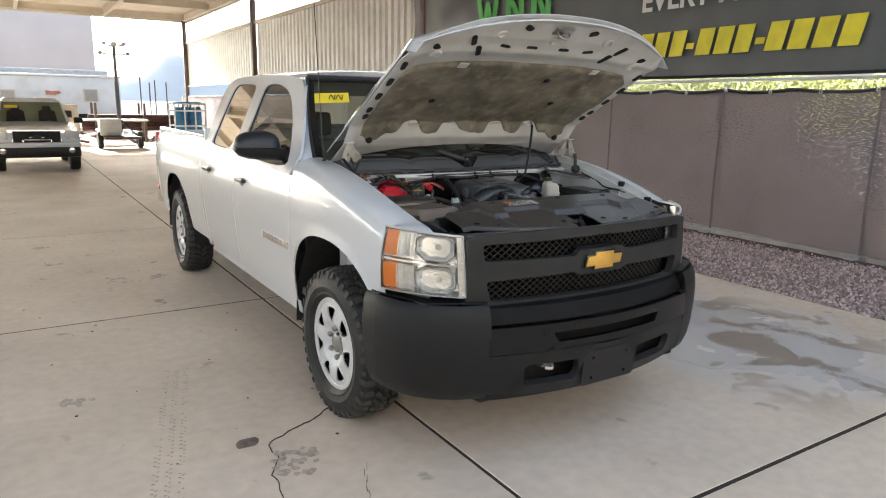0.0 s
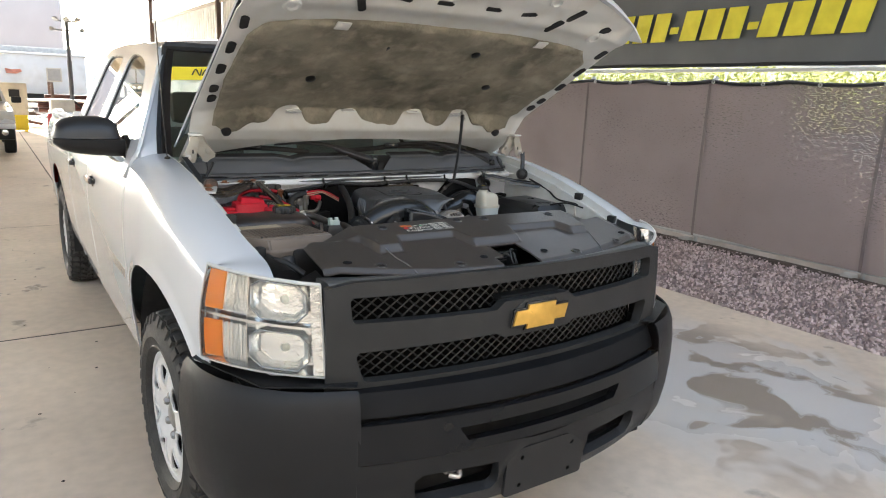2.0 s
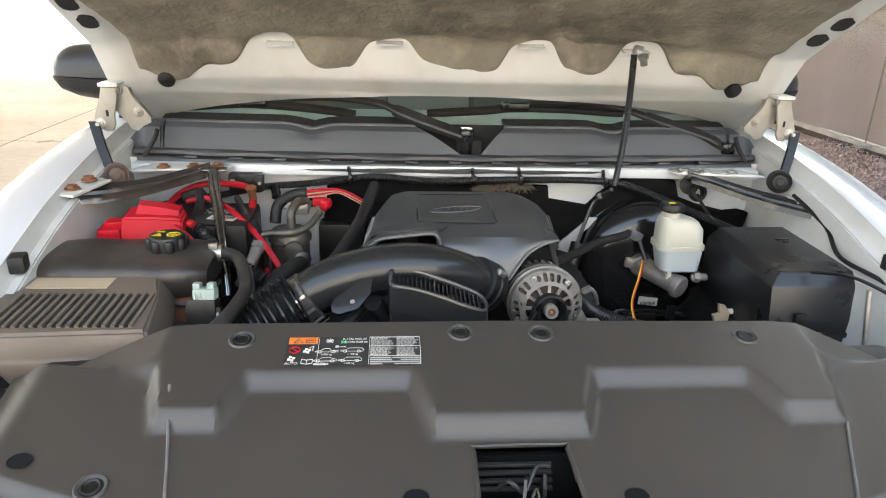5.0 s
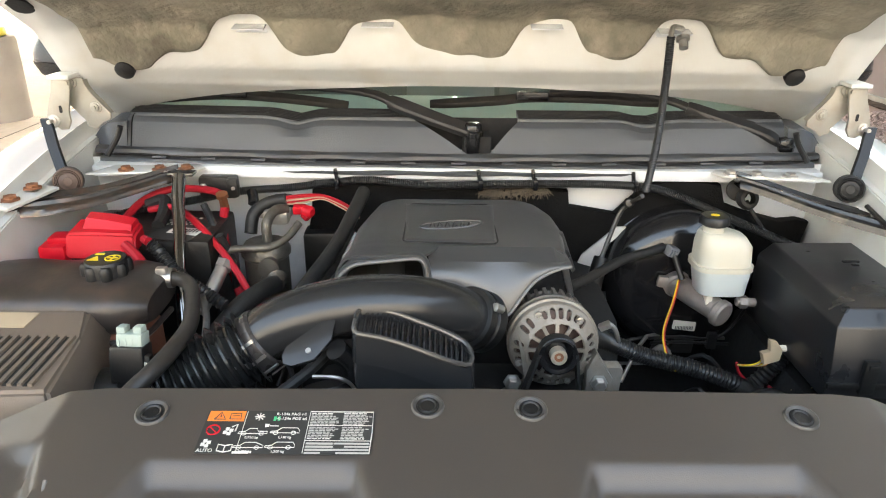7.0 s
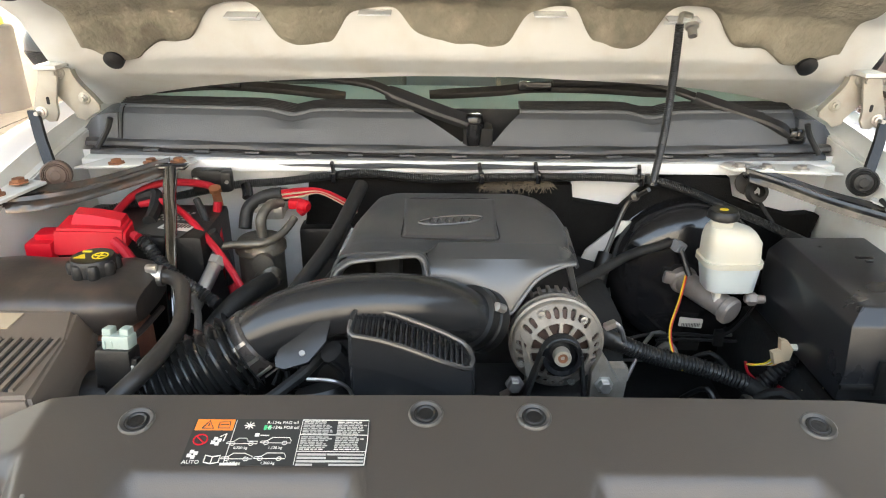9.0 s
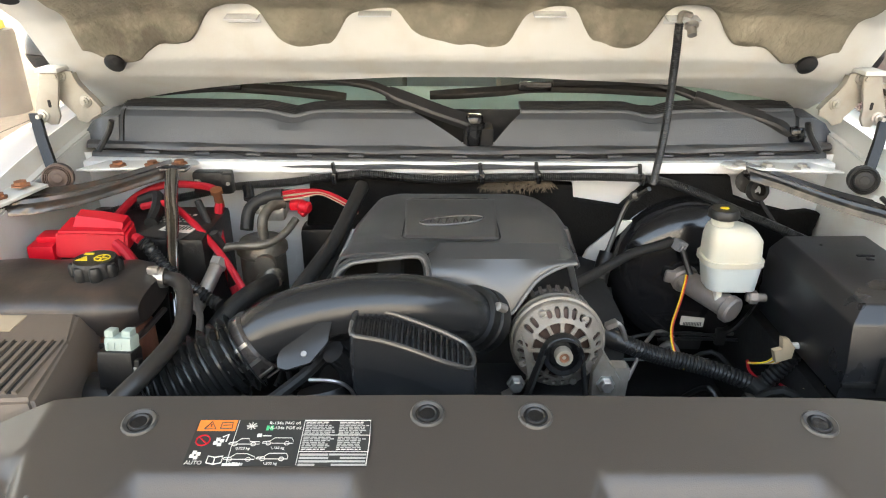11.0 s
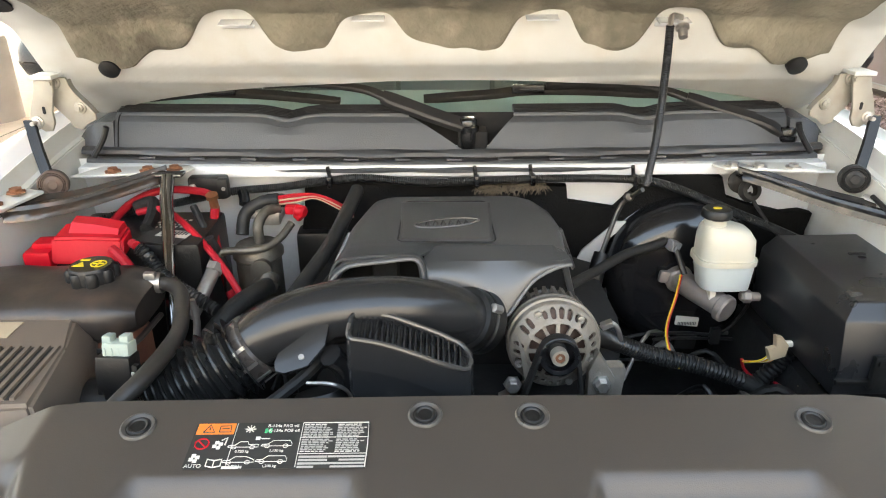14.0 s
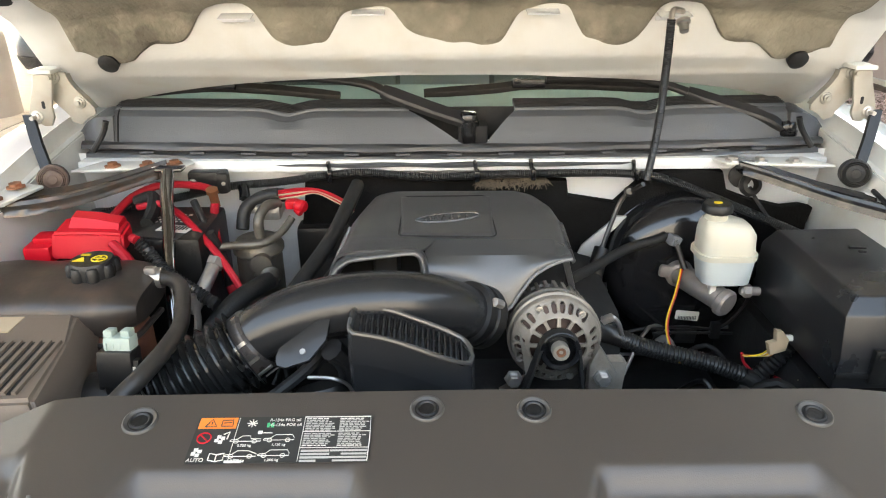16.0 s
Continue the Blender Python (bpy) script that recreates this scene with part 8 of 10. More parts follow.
lathe(bm, [(0.0150, -0.010), (0.0165, -0.010), (0.0165, 0.010), (0.0150, 0.010)], axis((-0.480, -0.171, 1.146), (1, 0, 0)), 18, caps=False)
box(bm, (-0.484, -0.18, 1.163), (0.018, 0.012, 0.012), 0.003)
P("spring_clamp", bm, STEEL, h1)
bm = B()
tube(bm, [(-0.418, -0.20, 1.13), (-0.415, -0.20, 1.09), (-0.42, -0.21, 1.05)], 0.006, 8)
P("steel_pipe", bm, STEEL)

# battery with red terminal cover and cables
bm = B()
box(bm, (-0.58, 0.035, 1.06), (0.26, 0.17, 0.20), 0.012)
bat = P("battery", bm, ENGBLACK, label="black battery with a red terminal cover")
bm = B()
box(bm, (-0.515, 0.005, 1.1612), (0.085, 0.105, 0.0012), 0, (0, 0, -14))
bl = P("battery_label", bm, LABELB, bat)
for i in range(5):
    for j in range(4):
        bm = B()
        box(bm, (-0.553 + 0.012 * i + 0.006 * (j % 2), 0.028 + 0.011 * j, 1.1622), (0.006, 0.006, 0.0008), 0, (0, 0, -14))
        P("label_square", bm, LABELW, bl)
bm = B()
box(bm, (-0.506, -0.006, 1.1622), (0.060, 0.030, 0.001), 0, (0, 0, -14))
P("label_patch", bm, LABELW, bl)
for k in range(8):
    bm = B()
    box(bm, (-0.526 + 0.0062 * k, -0.006, 1.1630), (0.003, 0.016, 0.0006), 0, (0, 0, -14))
    P("barcode_bar", bm, LABELB, bl)
bm = B()
loft(bm, [[Vector(q) for q in s] for s in (
    [(-0.690, -0.088, 1.140), (-0.692, -0.020, 1.145), (-0.688, -0.020, 1.190), (-0.686, -0.078, 1.184)],
    [(-0.640, -0.090, 1.140), (-0.640, -0.015, 1.145), (-0.640, -0.018, 1.192), (-0.640, -0.076, 1.184)],
    [(-0.584, -0.090, 1.142), (-0.586, -0.015, 1.146), (-0.582, -0.020, 1.188), (-0.580, -0.076, 1.182)],
    [(-0.570, -0.080, 1.146), (-0.572, -0.025, 1.148), (-0.572, -0.028, 1.184), (-0.570, -0.070, 1.178)])])
bmesh.ops.bevel(bm, geom=list(bm.edges), offset=0.004, segments=2, affect="EDGES")
loft(bm, [[Vector(q) for q in s] for s in (
    [(-0.666, -0.062, 1.180), (-0.668, -0.018, 1.180), (-0.662, -0.026, 1.206), (-0.660, -0.050, 1.203)],
    [(-0.620, -0.064, 1.180), (-0.620, -0.016, 1.180), (-0.620, -0.026, 1.202), (-0.620, -0.052, 1.199)],
    [(-0.580, -0.064, 1.178), (-0.580, -0.020, 1.178), (-0.580, -0.030, 1.196), (-0.580, -0.054, 1.192)])])
rc = P("terminal_cover", bm, RED, bat, "bright red plastic terminal cover")
bm = B()
box(bm, (-0.713, -0.066, 1.146), (0.044, 0.050, 0.034), 0.006, (0, 0, 5))
box(bm, (-0.708, -0.055, 1.166), (0.034, 0.036, 0.014), 0.004, (0, 0, 5))
box(bm, (-0.705, -0.092, 1.130), (0.060, 0.012, 0.008), 0.003, (0, 0, 5))
P("terminal_boot", bm, RED, rc)
for pts, r, mt in (
    ([(-0.585, -0.08, 1.165), (-0.56, -0.10, 1.155), (-0.53, -0.13, 1.14), (-0.505, -0.15, 1.12), (-0.49, -0.15, 1.10)], 0.0085, REDWIRE),
    ([(-0.64, 0.05, 1.165), (-0.62, 0.10, 1.185), (-0.57, 0.125, 1.20), (-0.50, 0.12, 1.200), (-0.47, 0.11, 1.195)], 0.0075, REDWIRE),
    ([(-0.60, 0.07, 1.175), (-0.55, 0.06, 1.185), (-0.50, 0.02, 1.175), (-0.44, -0.03, 1.14), (-0.40, -0.06, 1.10), (-0.37, -0.08, 1.05)], 0.0065, REDWIRE),
    ([(-0.463, 0.10, 1.175), (-0.462, 0.08, 1.155), (-0.455, 0.05, 1.12), (-0.435, 0.02, 1.06), (-0.42, 0.0, 1.02)], 0.0085, REDWIRE),
    ([(-0.61, 0.09, 1.178), (-0.575, 0.085, 1.190), (-0.565, 0.05, 1.175), (-0.562, 0.01, 1.165)], 0.012, RUBBER),
    ([(-0.44, -0.02, 1.16), (-0.43, -0.01, 1.12), (-0.425, 0.0, 1.08), (-0.43, 0.01, 1.04)], 0.008, RUBBER),
    ([(-0.49, 0.06, 1.19), (-0.465, 0.03, 1.155), (-0.45, 0.0, 1.12), (-0.44, -0.03, 1.08)], 0.007, RUBBER),
):
    bm = B()
    tube(bm, pts, r, 9)
    P("battery_cable", bm, mt, bat)
bm = B()
tube(bm, [(-0.545, -0.075, 1.165), (-0.53, -0.08, 1.155), (-0.505, -0.10, 1.135), (-0.47, -0.12, 1.115), (-0.43, -0.14, 1.10), (-0.40, -0.15, 1.085)], 0.0105, 10, 6, rib=0.003, pitch=0.006)
P("ribbed_cable", bm, LOOM, bat)
bm = B()
tube(bm, [(-0.56, -0.06, 1.168), (-0.548, -0.07, 1.167)], 0.008, 8, 2)
P("cable_lug", bm, REDWIRE, bat)
bm = B()
lathe(bm, [(0.009, 0), (0.009, 0.03), (0.012, 0.032), (0.012, 0.04), (0.0, 0.041)], axis((-0.463, 0.10, 1.165), (0, -0.3, 1)), 8)
P("copper_lug", bm, M("copper", (0.45, 0.20, 0.10), 0.4, metal=0.8, var=0.3), bat)
# chromed brace rod
bm = B()
tube(bm, [(-0.545, 0.10, 1.232), (-0.530, 0.04, 1.206), (-0.512, -0.015, 1.178), (-0.486, -0.11, 1.115), (-0.472, -0.16, 1.05)], lambda t: 0.013 - 0.003 * t, 10)
box(bm, (-0.545, 0.115, 1.236), (0.05, 0.03, 0.006), 0.002)
P("brace_rod", bm, M("black_chrome", (0.22, 0.215, 0.21), 0.06, metal=0.95, var=0.2, scale=25, dirt=0.1, rvar=0.03), label="glossy black brace rod")
# junction block on the firewall
bm = B()
box(bm, (-0.488, 0.155, 1.197), (0.075, 0.03, 0.045), 0.006)
box(bm, (-0.455, 0.14, 1.20), (0.022, 0.022, 0.04), 0.005)
jb = P("junction_block", bm, ENGBLACK, label="black junction block with cable studs")
for x in (-0.515, -0.452):
    bm = B()
    lathe(bm, [(0.008, 0), (0.008, 0.006), (0.004, 0.007), (0.004, 0.014), (0, 0.014)], axis((x, 0.14, 1.20), (0, -1, 0.1)), 6)
    P("stud", bm, STEEL, jb)
bm = B()
box(bm, (-0.497, 0.138, 1.192), (0.008, 0.004, 0.008))
P("mark", bm, RED, jb)
bm = B()
tube(bm, [(-0.425, 0.16, 1.185), (-0.42, 0.15, 1.175), (-0.418, 0.14, 1.165)], 0.011, 10)
P("push_pin", bm, GLOSSBLACK, jb)

# accumulator and refrigerant pipes
bm = B()
lathe(bm, [(0.040, 0.90), (0.043, 0.95), (0.043, 1.088), (0.048, 1.094), (0.048, 1.104), (0.040, 1.116), (0.0, 1.119)], Matrix.Translation((-0.378, 0.055, 0)), 28)
DULLALU = M("dull_oily_aluminium", (0.17, 0.155, 0.13), 0.45, metal=0.6, var=0.35, scale=18, bump=0.3, dirt=0.4, dirtcol=(0.07, 0.055, 0.04))
acc = P("accumulator", bm, DULLALU, label="oily grey aluminium accumulator canister")
bm = B()
tube(bm, [(-0.372, 0.055, 1.11), (-0.374, 0.06, 1.15), (-0.362, 0.085, 1.17), (-0.345, 0.11, 1.165)], 0.010, 10)
P("pipe", bm, DULLALU, acc)
bm = B()
tube(bm, [(-0.31, 0.06, 1.155), (-0.33, 0.03, 1.135), (-0.36, 0.0, 1.128), (-0.42, -0.01, 1.128), (-0.437, -0.02, 1.118), (-0.44, -0.06, 1.10), (-0.45, -0.10, 1.08)], 0.0075, 10)
P("pipe", bm, DULLALU, acc)
bm = B()
tube(bm, [(-0.428, -0.05, 1.115), (-0.438, -0.09, 1.09), (-0.452, -0.13, 1.06)], 0.0125, 12)
lathe(bm, [(0.016, 0), (0.016, 0.014), (0.013, 0.016)], axis((-0.426, -0.045, 1.118), (-0.2, -0.7, -0.5)), 6)
P("pipe_fitting", bm, STEEL, acc)
bm = B()
lathe(bm, [(0.018, 0), (0.020, 0.006), (0.014, 0.012), (0.011, 0.026), (0.0, 0.027)], axis((-0.345, -0.01, 1.07), (0.4, -1, -0.1)), 12)
lathe(bm, [(0.020, 0), (0.020, 0.012), (0.0, 0.013)], axis((-0.362, 0.012, 1.085), (0, -1, 0)), 14)
lathe(bm, [(0.020, 0), (0.020, 0.012), (0.0, 0.013)], axis((-0.362, 0.012, 1.052), (0, -1, 0)), 14)
P("service_port", bm, DULLALU, acc)
bm = B()
tube(bm, [(-0.345, 0.0, 1.055), (-0.35, -0.06, 1.075), (-0.385, -0.13, 1.07), (-0.43, -0.20, 1.02), (-0.46, -0.24, 0.97)], 0.0165, 12, 8)
hh = P("heater_hose", bm, RUBBER, label="thick black heater hose with pale printing")
for k in range(5):
    t = 0.35 + 0.09 * k
    a, b = Vector((-0.35, -0.075, 1.092)), Vector((-0.425, -0.205, 1.038))
    bm = B()
    box(bm, a.lerp(b, t), (0.003, 0.014, 0.0012), 0, (22, 0, -28))
    P("hose_print_bar", bm, LABELW, hh)
bm = B()
tube(bm, [(-0.19, 0.12, 1.20), (-0.20, 0.06, 1.185), (-0.225, -0.04, 1.15), (-0.265, -0.14, 1.115), (-0.30, -0.20, 1.08)], 0.0135, 12, 8)
P("heater_hose", bm, RUBBER, label="black heater hose")
bm = B()
tube(bm, [(-0.15, 0.02, 1.15), (-0.19, -0.06, 1.135), (-0.23, -0.15, 1.11)], 0.009, 10)
P("heater_hose", bm, RUBBER)
bm = B()
box(bm, (-0.272, 0.185, 1.01), (0.11, 0.06, 0.17), 0.012)
P("heater_box", bm, ENGBLACK, label="black plastic heater box")
# sensor wires with a red connector
bm = B()
tube(bm, [(-0.415, 0.09, 1.12), (-0.41, 0.11, 1.155), (-0.38, 0.12, 1.175), (-0.345, 0.12, 1.182)], 0.0125, 10)
sw = P("taped_wire", bm, RUBBER, label="taped black wire bundle with red wires")
for k in range(5):
    bm = B()
    tube(bm, [(-0.345, 0.118, 1.188 - 0.004 * k), (-0.31, 0.12, 1.192 - 0.004 * k), (-0.275, 0.125, 1.190 - 0.002 * k), (-0.24, 0.125, 1.178 - 0.003 * k), (-0.20, 0.12, 1.155 - 0.003 * k)], 0.0022, 6)
    P("wire", bm, (REDWIRE, REDWIRE, TANCARD, REDWIRE, TANCARD)[k], sw)
bm = B()
box(bm, (-0.318, 0.11, 1.165), (0.026, 0.022, 0.018), 0.005)
cyl(bm, (-0.310, 0.105, 1.165), (-0.290, 0.095, 1.163), 0.0125, 14, 0.004)
cyl(bm, (-0.312, 0.106, 1.157), (-0.300, 0.098, 1.148), 0.007, 10, 0.002)
P("red_connector", bm, RED, sw, "red round connector")
bm = B()
loft(bm, [[Vector((x, 0.165 + dy, z)) for x, z in ((-0.405, 1.135), (-0.398, 1.158), (-0.385, 1.168), (-0.352, 1.168), (-0.338, 1.158), (-0.332, 1.135))] for dy in (0.0, 0.03)])
P("valve_shield", bm, ENGBLACK, label="black plastic shield behind the canister")
bm = B()
box(bm, (-0.37, 0.13, 1.150), (0.065, 0.04, 0.012), 0.004)
box(bm, (-0.365, 0.11, 1.15), (0.05, 0.03, 0.03), 0.008)
P("valve_block", bm, STEEL)


# ---- sight shield over the radiator ----
def sh_front(x):
    return -0.872 + 0.125 * (abs(x) / 0.64) ** 2.1


def sh_rear(x):
    a = abs(x)
    return lerp([(0, -0.508), (0.42, -0.512), (0.48, -0.520), (0.58, -0.545), (0.66, -0.60)], a)


def smooth(t):
    t = max(0, min(1, t))
    return t * t * (3 - 2 * t)


STEP = [(-0.1, -0.705), (0, -0.705), (0.095, -0.705), (0.125, -0.622), (0.335, -0.622), (0.362, -0.688), (0.435, -0.688), (0.462, -0.60), (0.52, -0.58), (0.66, -0.55), (0.8, -0.55)]


def shield_z(x, y):
    a = abs(x)
    zf = 1.078 + 0.215 * (y + 0.87)
    zr = 1.150 + 0.17 * (y + 0.62) - 0.33 * max(0, a - 0.46)
    ri = lerp(STEP, a)
    w = 0.012 * math.hypot(1, (lerp(STEP, a + 0.006) - lerp(STEP, a - 0.006)) / 0.012)
    k = smooth((y - ri + w) / (2 * w))
    z = zf + (zr - zf) * k
    edge = min(y - sh_front(x), 0.02) / 0.02
    return z - 0.012 * (1 - smooth(edge)) - 0.010 * smooth((a - 0.60) / 0.04)


def in_latch(x, y):
    t = (y + 0.868) / 0.145
    if not 0 <= t <= 1:
        return y < -0.8 and -0.085 < x < 0.072
    return (-0.085 if t < 0.42 else -0.05) < x < 0.072 - 0.008 * t


bm = B()
nu, nv = 260, 110


def shl(u, v):
    x = -0.645 + 1.29 * u
    y = sh_front(x) + (sh_rear(x) - sh_front(x)) * v
    return Vector((x, y, shield_z(x, y)))


grid(bm, shl, nu, nv, lambda u, v: not in_latch(-0.645 + 1.29 * (u + 0.5 / nu), shl(u + 0.5 / nu, min(1, v + 0.5 / nv)).y))
for v in [v for v in bm.verts if not v.link_faces]:
    bm.verts.remove(v)
shd = P("radiator_cover", bm, COVERGREY, label="moulded dark grey plastic cover over the radiator", solid=0.004)
# near-black that puts the shade inside the latch opening and holes into colour
PIT = M("recess_shade_black", (0.009, 0.010, 0.011), 0.8, var=0.3, spec=0.15)
bm = B()
rim_ = [(-0.086, -0.862), (-0.087, -0.815), (-0.081, -0.807), (-0.056, -0.805), (-0.051, -0.798), (-0.050, -0.732), (-0.045, -0.724), (0.058, -0.723), (0.064, -0.730), (0.069, -0.80), (0.073, -0.862)]
tube(bm, [(x, y, shield_z(x, y) - 0.0005) for x, y in rim_], 0.0030, 8, 2)
P("opening_edge", bm, COVERGREY, shd)
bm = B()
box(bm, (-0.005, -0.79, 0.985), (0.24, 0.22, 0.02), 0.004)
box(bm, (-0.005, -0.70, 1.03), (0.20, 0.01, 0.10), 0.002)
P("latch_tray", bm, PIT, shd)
bm = B()
for k in range(4):
    box(bm, (-0.005, -0.742 + 0.005 * k, 1.060 + 0.008 * k), (0.104, 0.006, 0.004), 0.001)
P("latch_rib", bm, GRILLEGREY, shd)
bm = B()
side = lambda x, turn: pose(x, -0.79, 1.045, 0, 0, turn) @ Matrix(((0, 0, 1, 0), (1, 0, 0, 0), (0, 1, 0, 0), (0, 0, 0, 1)))
prism(bm, [(-0.055, -0.05), (0.03, -0.05), (0.042, 0.0), (0.036, 0.045), (0.020, 0.052), (0.006, 0.030), (-0.010, 0.018), (-0.040, 0.014), (-0.055, -0.01)], 0.004, side(0.000, -14), 0.001)
prism(bm, [(-0.035, -0.05), (0.045, -0.05), (0.050, 0.030), (0.038, 0.044), (0.022, 0.036), (0.016, 0.008), (-0.03, 0.0)], 0.004, side(0.026, -8), 0.001)
tube(bm, [(-0.024, -0.755, 1.070), (-0.012, -0.768, 1.092), (0.006, -0.772, 1.080), (0.022, -0.752, 1.098), (0.040, -0.745, 1.094)], 0.0028, 8, 5)
tube(bm, [(0.010, -0.79, 1.075), (0.018, -0.776, 1.088), (0.022, -0.784, 1.072), (0.016, -0.80, 1.06)], 0.0022, 8, 4)
tube(bm, [(-0.030, -0.815, 1.045), (-0.012, -0.822, 1.040), (0.004, -0.826, 1.042)], 0.003, 8, 3)
P("hood_latch", bm, M("oily_steel", (0.06, 0.058, 0.055), 0.35, metal=0.6, var=0.4, scale=40), shd, "greasy steel hood latch")
for x, y in ((-0.355, -0.549), (-0.05, -0.536), (0.066, -0.539), (0.367, -0.549), (-0.478, -0.771), (-0.228, -0.819), (0.251, -0.828), (0.491, -0.785)):
    z = shield_z(x, y)
    bm = B()
    m = Matrix.Translation((x, y, z)) @ Matrix.Rotation(radians(10), 4, "X")
    lathe(bm, [(0.0190, 0.0003), (0.0182, 0.0022), (0.0170, 0.0030), (0.0152, 0.0026), (0.0135, 0.0008), (0.0125, 0.0006)], m, 28, caps=False)
    pin = P("fastener_recess", bm, M("pale_plastic_rim", (0.06, 0.056, 0.051), 0.30) if x == -0.355 else bpy.data.materials["pale_plastic_rim"], shd)
    bm = B()
    lathe(bm, [(0.0135, 0.0007), (0.0118, 0.0009), (0.0112, 0.0022), (0.0100, 0.0028), (0.0086, 0.0022), (0.0080, 0.0014), (0.0, 0.0014)], m, 24)
    P("push_pin", bm, ENGBLACK, shd)
# uncut holes: flat discs, the depth's shade painted near-black
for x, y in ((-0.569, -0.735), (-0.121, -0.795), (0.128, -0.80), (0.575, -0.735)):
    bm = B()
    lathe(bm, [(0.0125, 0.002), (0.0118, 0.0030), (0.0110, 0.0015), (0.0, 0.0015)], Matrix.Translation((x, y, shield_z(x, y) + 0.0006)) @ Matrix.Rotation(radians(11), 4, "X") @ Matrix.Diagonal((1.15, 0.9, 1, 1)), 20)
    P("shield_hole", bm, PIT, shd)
CREASE = M("pale_crease_plastic", (0.15, 0.145, 0.14), 0.4, var=0.3, scale=40)
for x0, y0, x1, y1 in ((-0.428, -0.64, -0.383, -0.838), (0.437, -0.70, 0.368, -0.845)):
    bm = B()
    tube(bm, [(x0 + (x1 - x0) * t, y0 + (y1 - y0) * t, shield_z(x0 + (x1 - x0) * t, y0 + (y1 - y0) * t) + 0.001) for t in (0, 0.25, 0.5, 0.75, 1)], 0.002, 6)
    P("crease", bm, CREASE, shd, "pale crease")

# filler panels beside the shield and the slam panel
for s in (-1, 1):
    bm = B()
    loft(bm, [[Vector((s * x, y, z)) for x, y, z in r] for r in (
        [(0.62, -0.745, 1.045), (0.655, -0.715, 1.045), (0.68, -0.60, 1.03), (0.61, -0.60, 1.06)],
        [(0.62, -0.745, 0.98), (0.655, -0.715, 0.98), (0.68, -0.60, 0.95), (0.61, -0.60, 0.95)])])
    P("headlight_panel", bm, ENGBLACK)
    bm = B()
    cyl(bm, (s * 0.69, -0.60, 1.05), (s * 0.69, -0.57, 1.10), 0.025, 14, 0.004)
    box(bm, (s * 0.70, -0.56, 1.05), (0.08, 0.06, 0.06), 0.012, (0, 0, 20))
    tube(bm, [(s * 0.66, -0.63, 1.06), (s * 0.70, -0.60, 1.09), (s * 0.73, -0.54, 1.09), (s * 0.74, -0.45, 1.06)], 0.010, 9)
    P("lamp_wiring", bm, RUBBER)
bm = B()
tube(bm, [(0.755, 0.02, 1.215), (0.765, -0.10, 1.18), (0.74, -0.20, 1.15), (0.76, -0.32, 1.14), (0.755, -0.44, 1.10), (0.72, -0.52, 1.08)], 0.0045, 8)
tube(bm, [(0.66, -0.24, 1.135), (0.70, -0.30, 1.15), (0.745, -0.36, 1.135)], 0.0035, 7)
P("hood_cable", bm, ENGBLACK, label="black hood release cable along the fender")
bm = B()
tube(bm, [(0.70, -0.35, 1.145), (0.702, -0.36, 1.09), (0.705, -0.37, 1.03)], 0.005, 8)
lathe(bm, [(0.014, 0), (0.014, 0.012), (0.008, 0.018), (0.0, 0.02)], Matrix.Translation((0.705, -0.37, 1.02)), 12)
P("dipstick", bm, STEEL, label="thin steel dipstick beside the fender")

# information label on the shield
def on_shield(x, y):
    """Local x, y in metres on the rear deck, read from the nose."""
    return Matrix.Translation((x, y, 1.150 + 0.17 * (y + 0.62) + 0.0012)) @ Matrix.Rotation(math.atan(0.17), 4, "X")


LX0, LX1, LY0, LY1 = -0.292, -0.108, -0.606, -0.546
LC = ((LX0 + LX1) / 2, (LY0 + LY1) / 2)
LM = on_shield(*LC)
W, H = LX1 - LX0, LY1 - LY0
bm = B()
prism(bm, rrect(-W / 2, -H / 2, W / 2, H / 2, 0.002, 2), 0.0006, LM)
il = P("information_label", bm, LABELB, shd, "black service label with orange corner and white print")


def lab_rect(x0, y0, x1, y1, mt, name="printed_bar"):
    """Rectangle in shares of the label, from its lower left corner."""
    q = B()
    prism(q, [(W * (a - 0.5), H * (b - 0.5)) for a, b in ((x0, y0), (x1, y0), (x1, y1), (x0, y1))], 0.0003, LM @ Matrix.Translation((0, 0, 0.0006)))
    return P(name, q, mt, il)


def lab_line(pts, r=0.0005, mt=None, closed=False):
    q = B()
    p = [LM @ Vector((W * (a - 0.5), H * (b - 0.5), 0.0008)) for a, b in pts]
    tube(q, p + ([p[0]] if closed else []), r, 4, smooth=False)
    return P("printed_line", q, mt or LABELW, il)


def lab_text(s, x, y, h, mt=None):
    text("printed_text", s, h, LM @ Matrix.Translation((W * (x - 0.5), H * (y - 0.5), 0.0008)), mt or LABELW, il, 0.0003, bold=0.00004)


lab_rect(0.01, 0.74, 0.225, 0.985, ORANGEL, "orange_panel")
lab_line([(0.05, 0.78), (0.08, 0.95), (0.115, 0.78)], 0.0009, LABELB, True)
lab_line([(0.083, 0.83), (0.083, 0.89)], 0.0008, LABELB)
lab_line([(0.14, 0.79), (0.14, 0.92), (0.20, 0.93), (0.205, 0.79)], 0.0008, LABELB, True)
lab_line([(0.15, 0.86), (0.195, 0.87)], 0.0007, LABELB)
lab_line([(0.065 + 0.038 * math.cos(a), 0.53 + 0.11 * math.sin(a)) for a in (2 * math.pi * k / 20 for k in range(20))], 0.0009, RED, True)
lab_line([(0.04, 0.60), (0.09, 0.46)], 0.0008, RED)
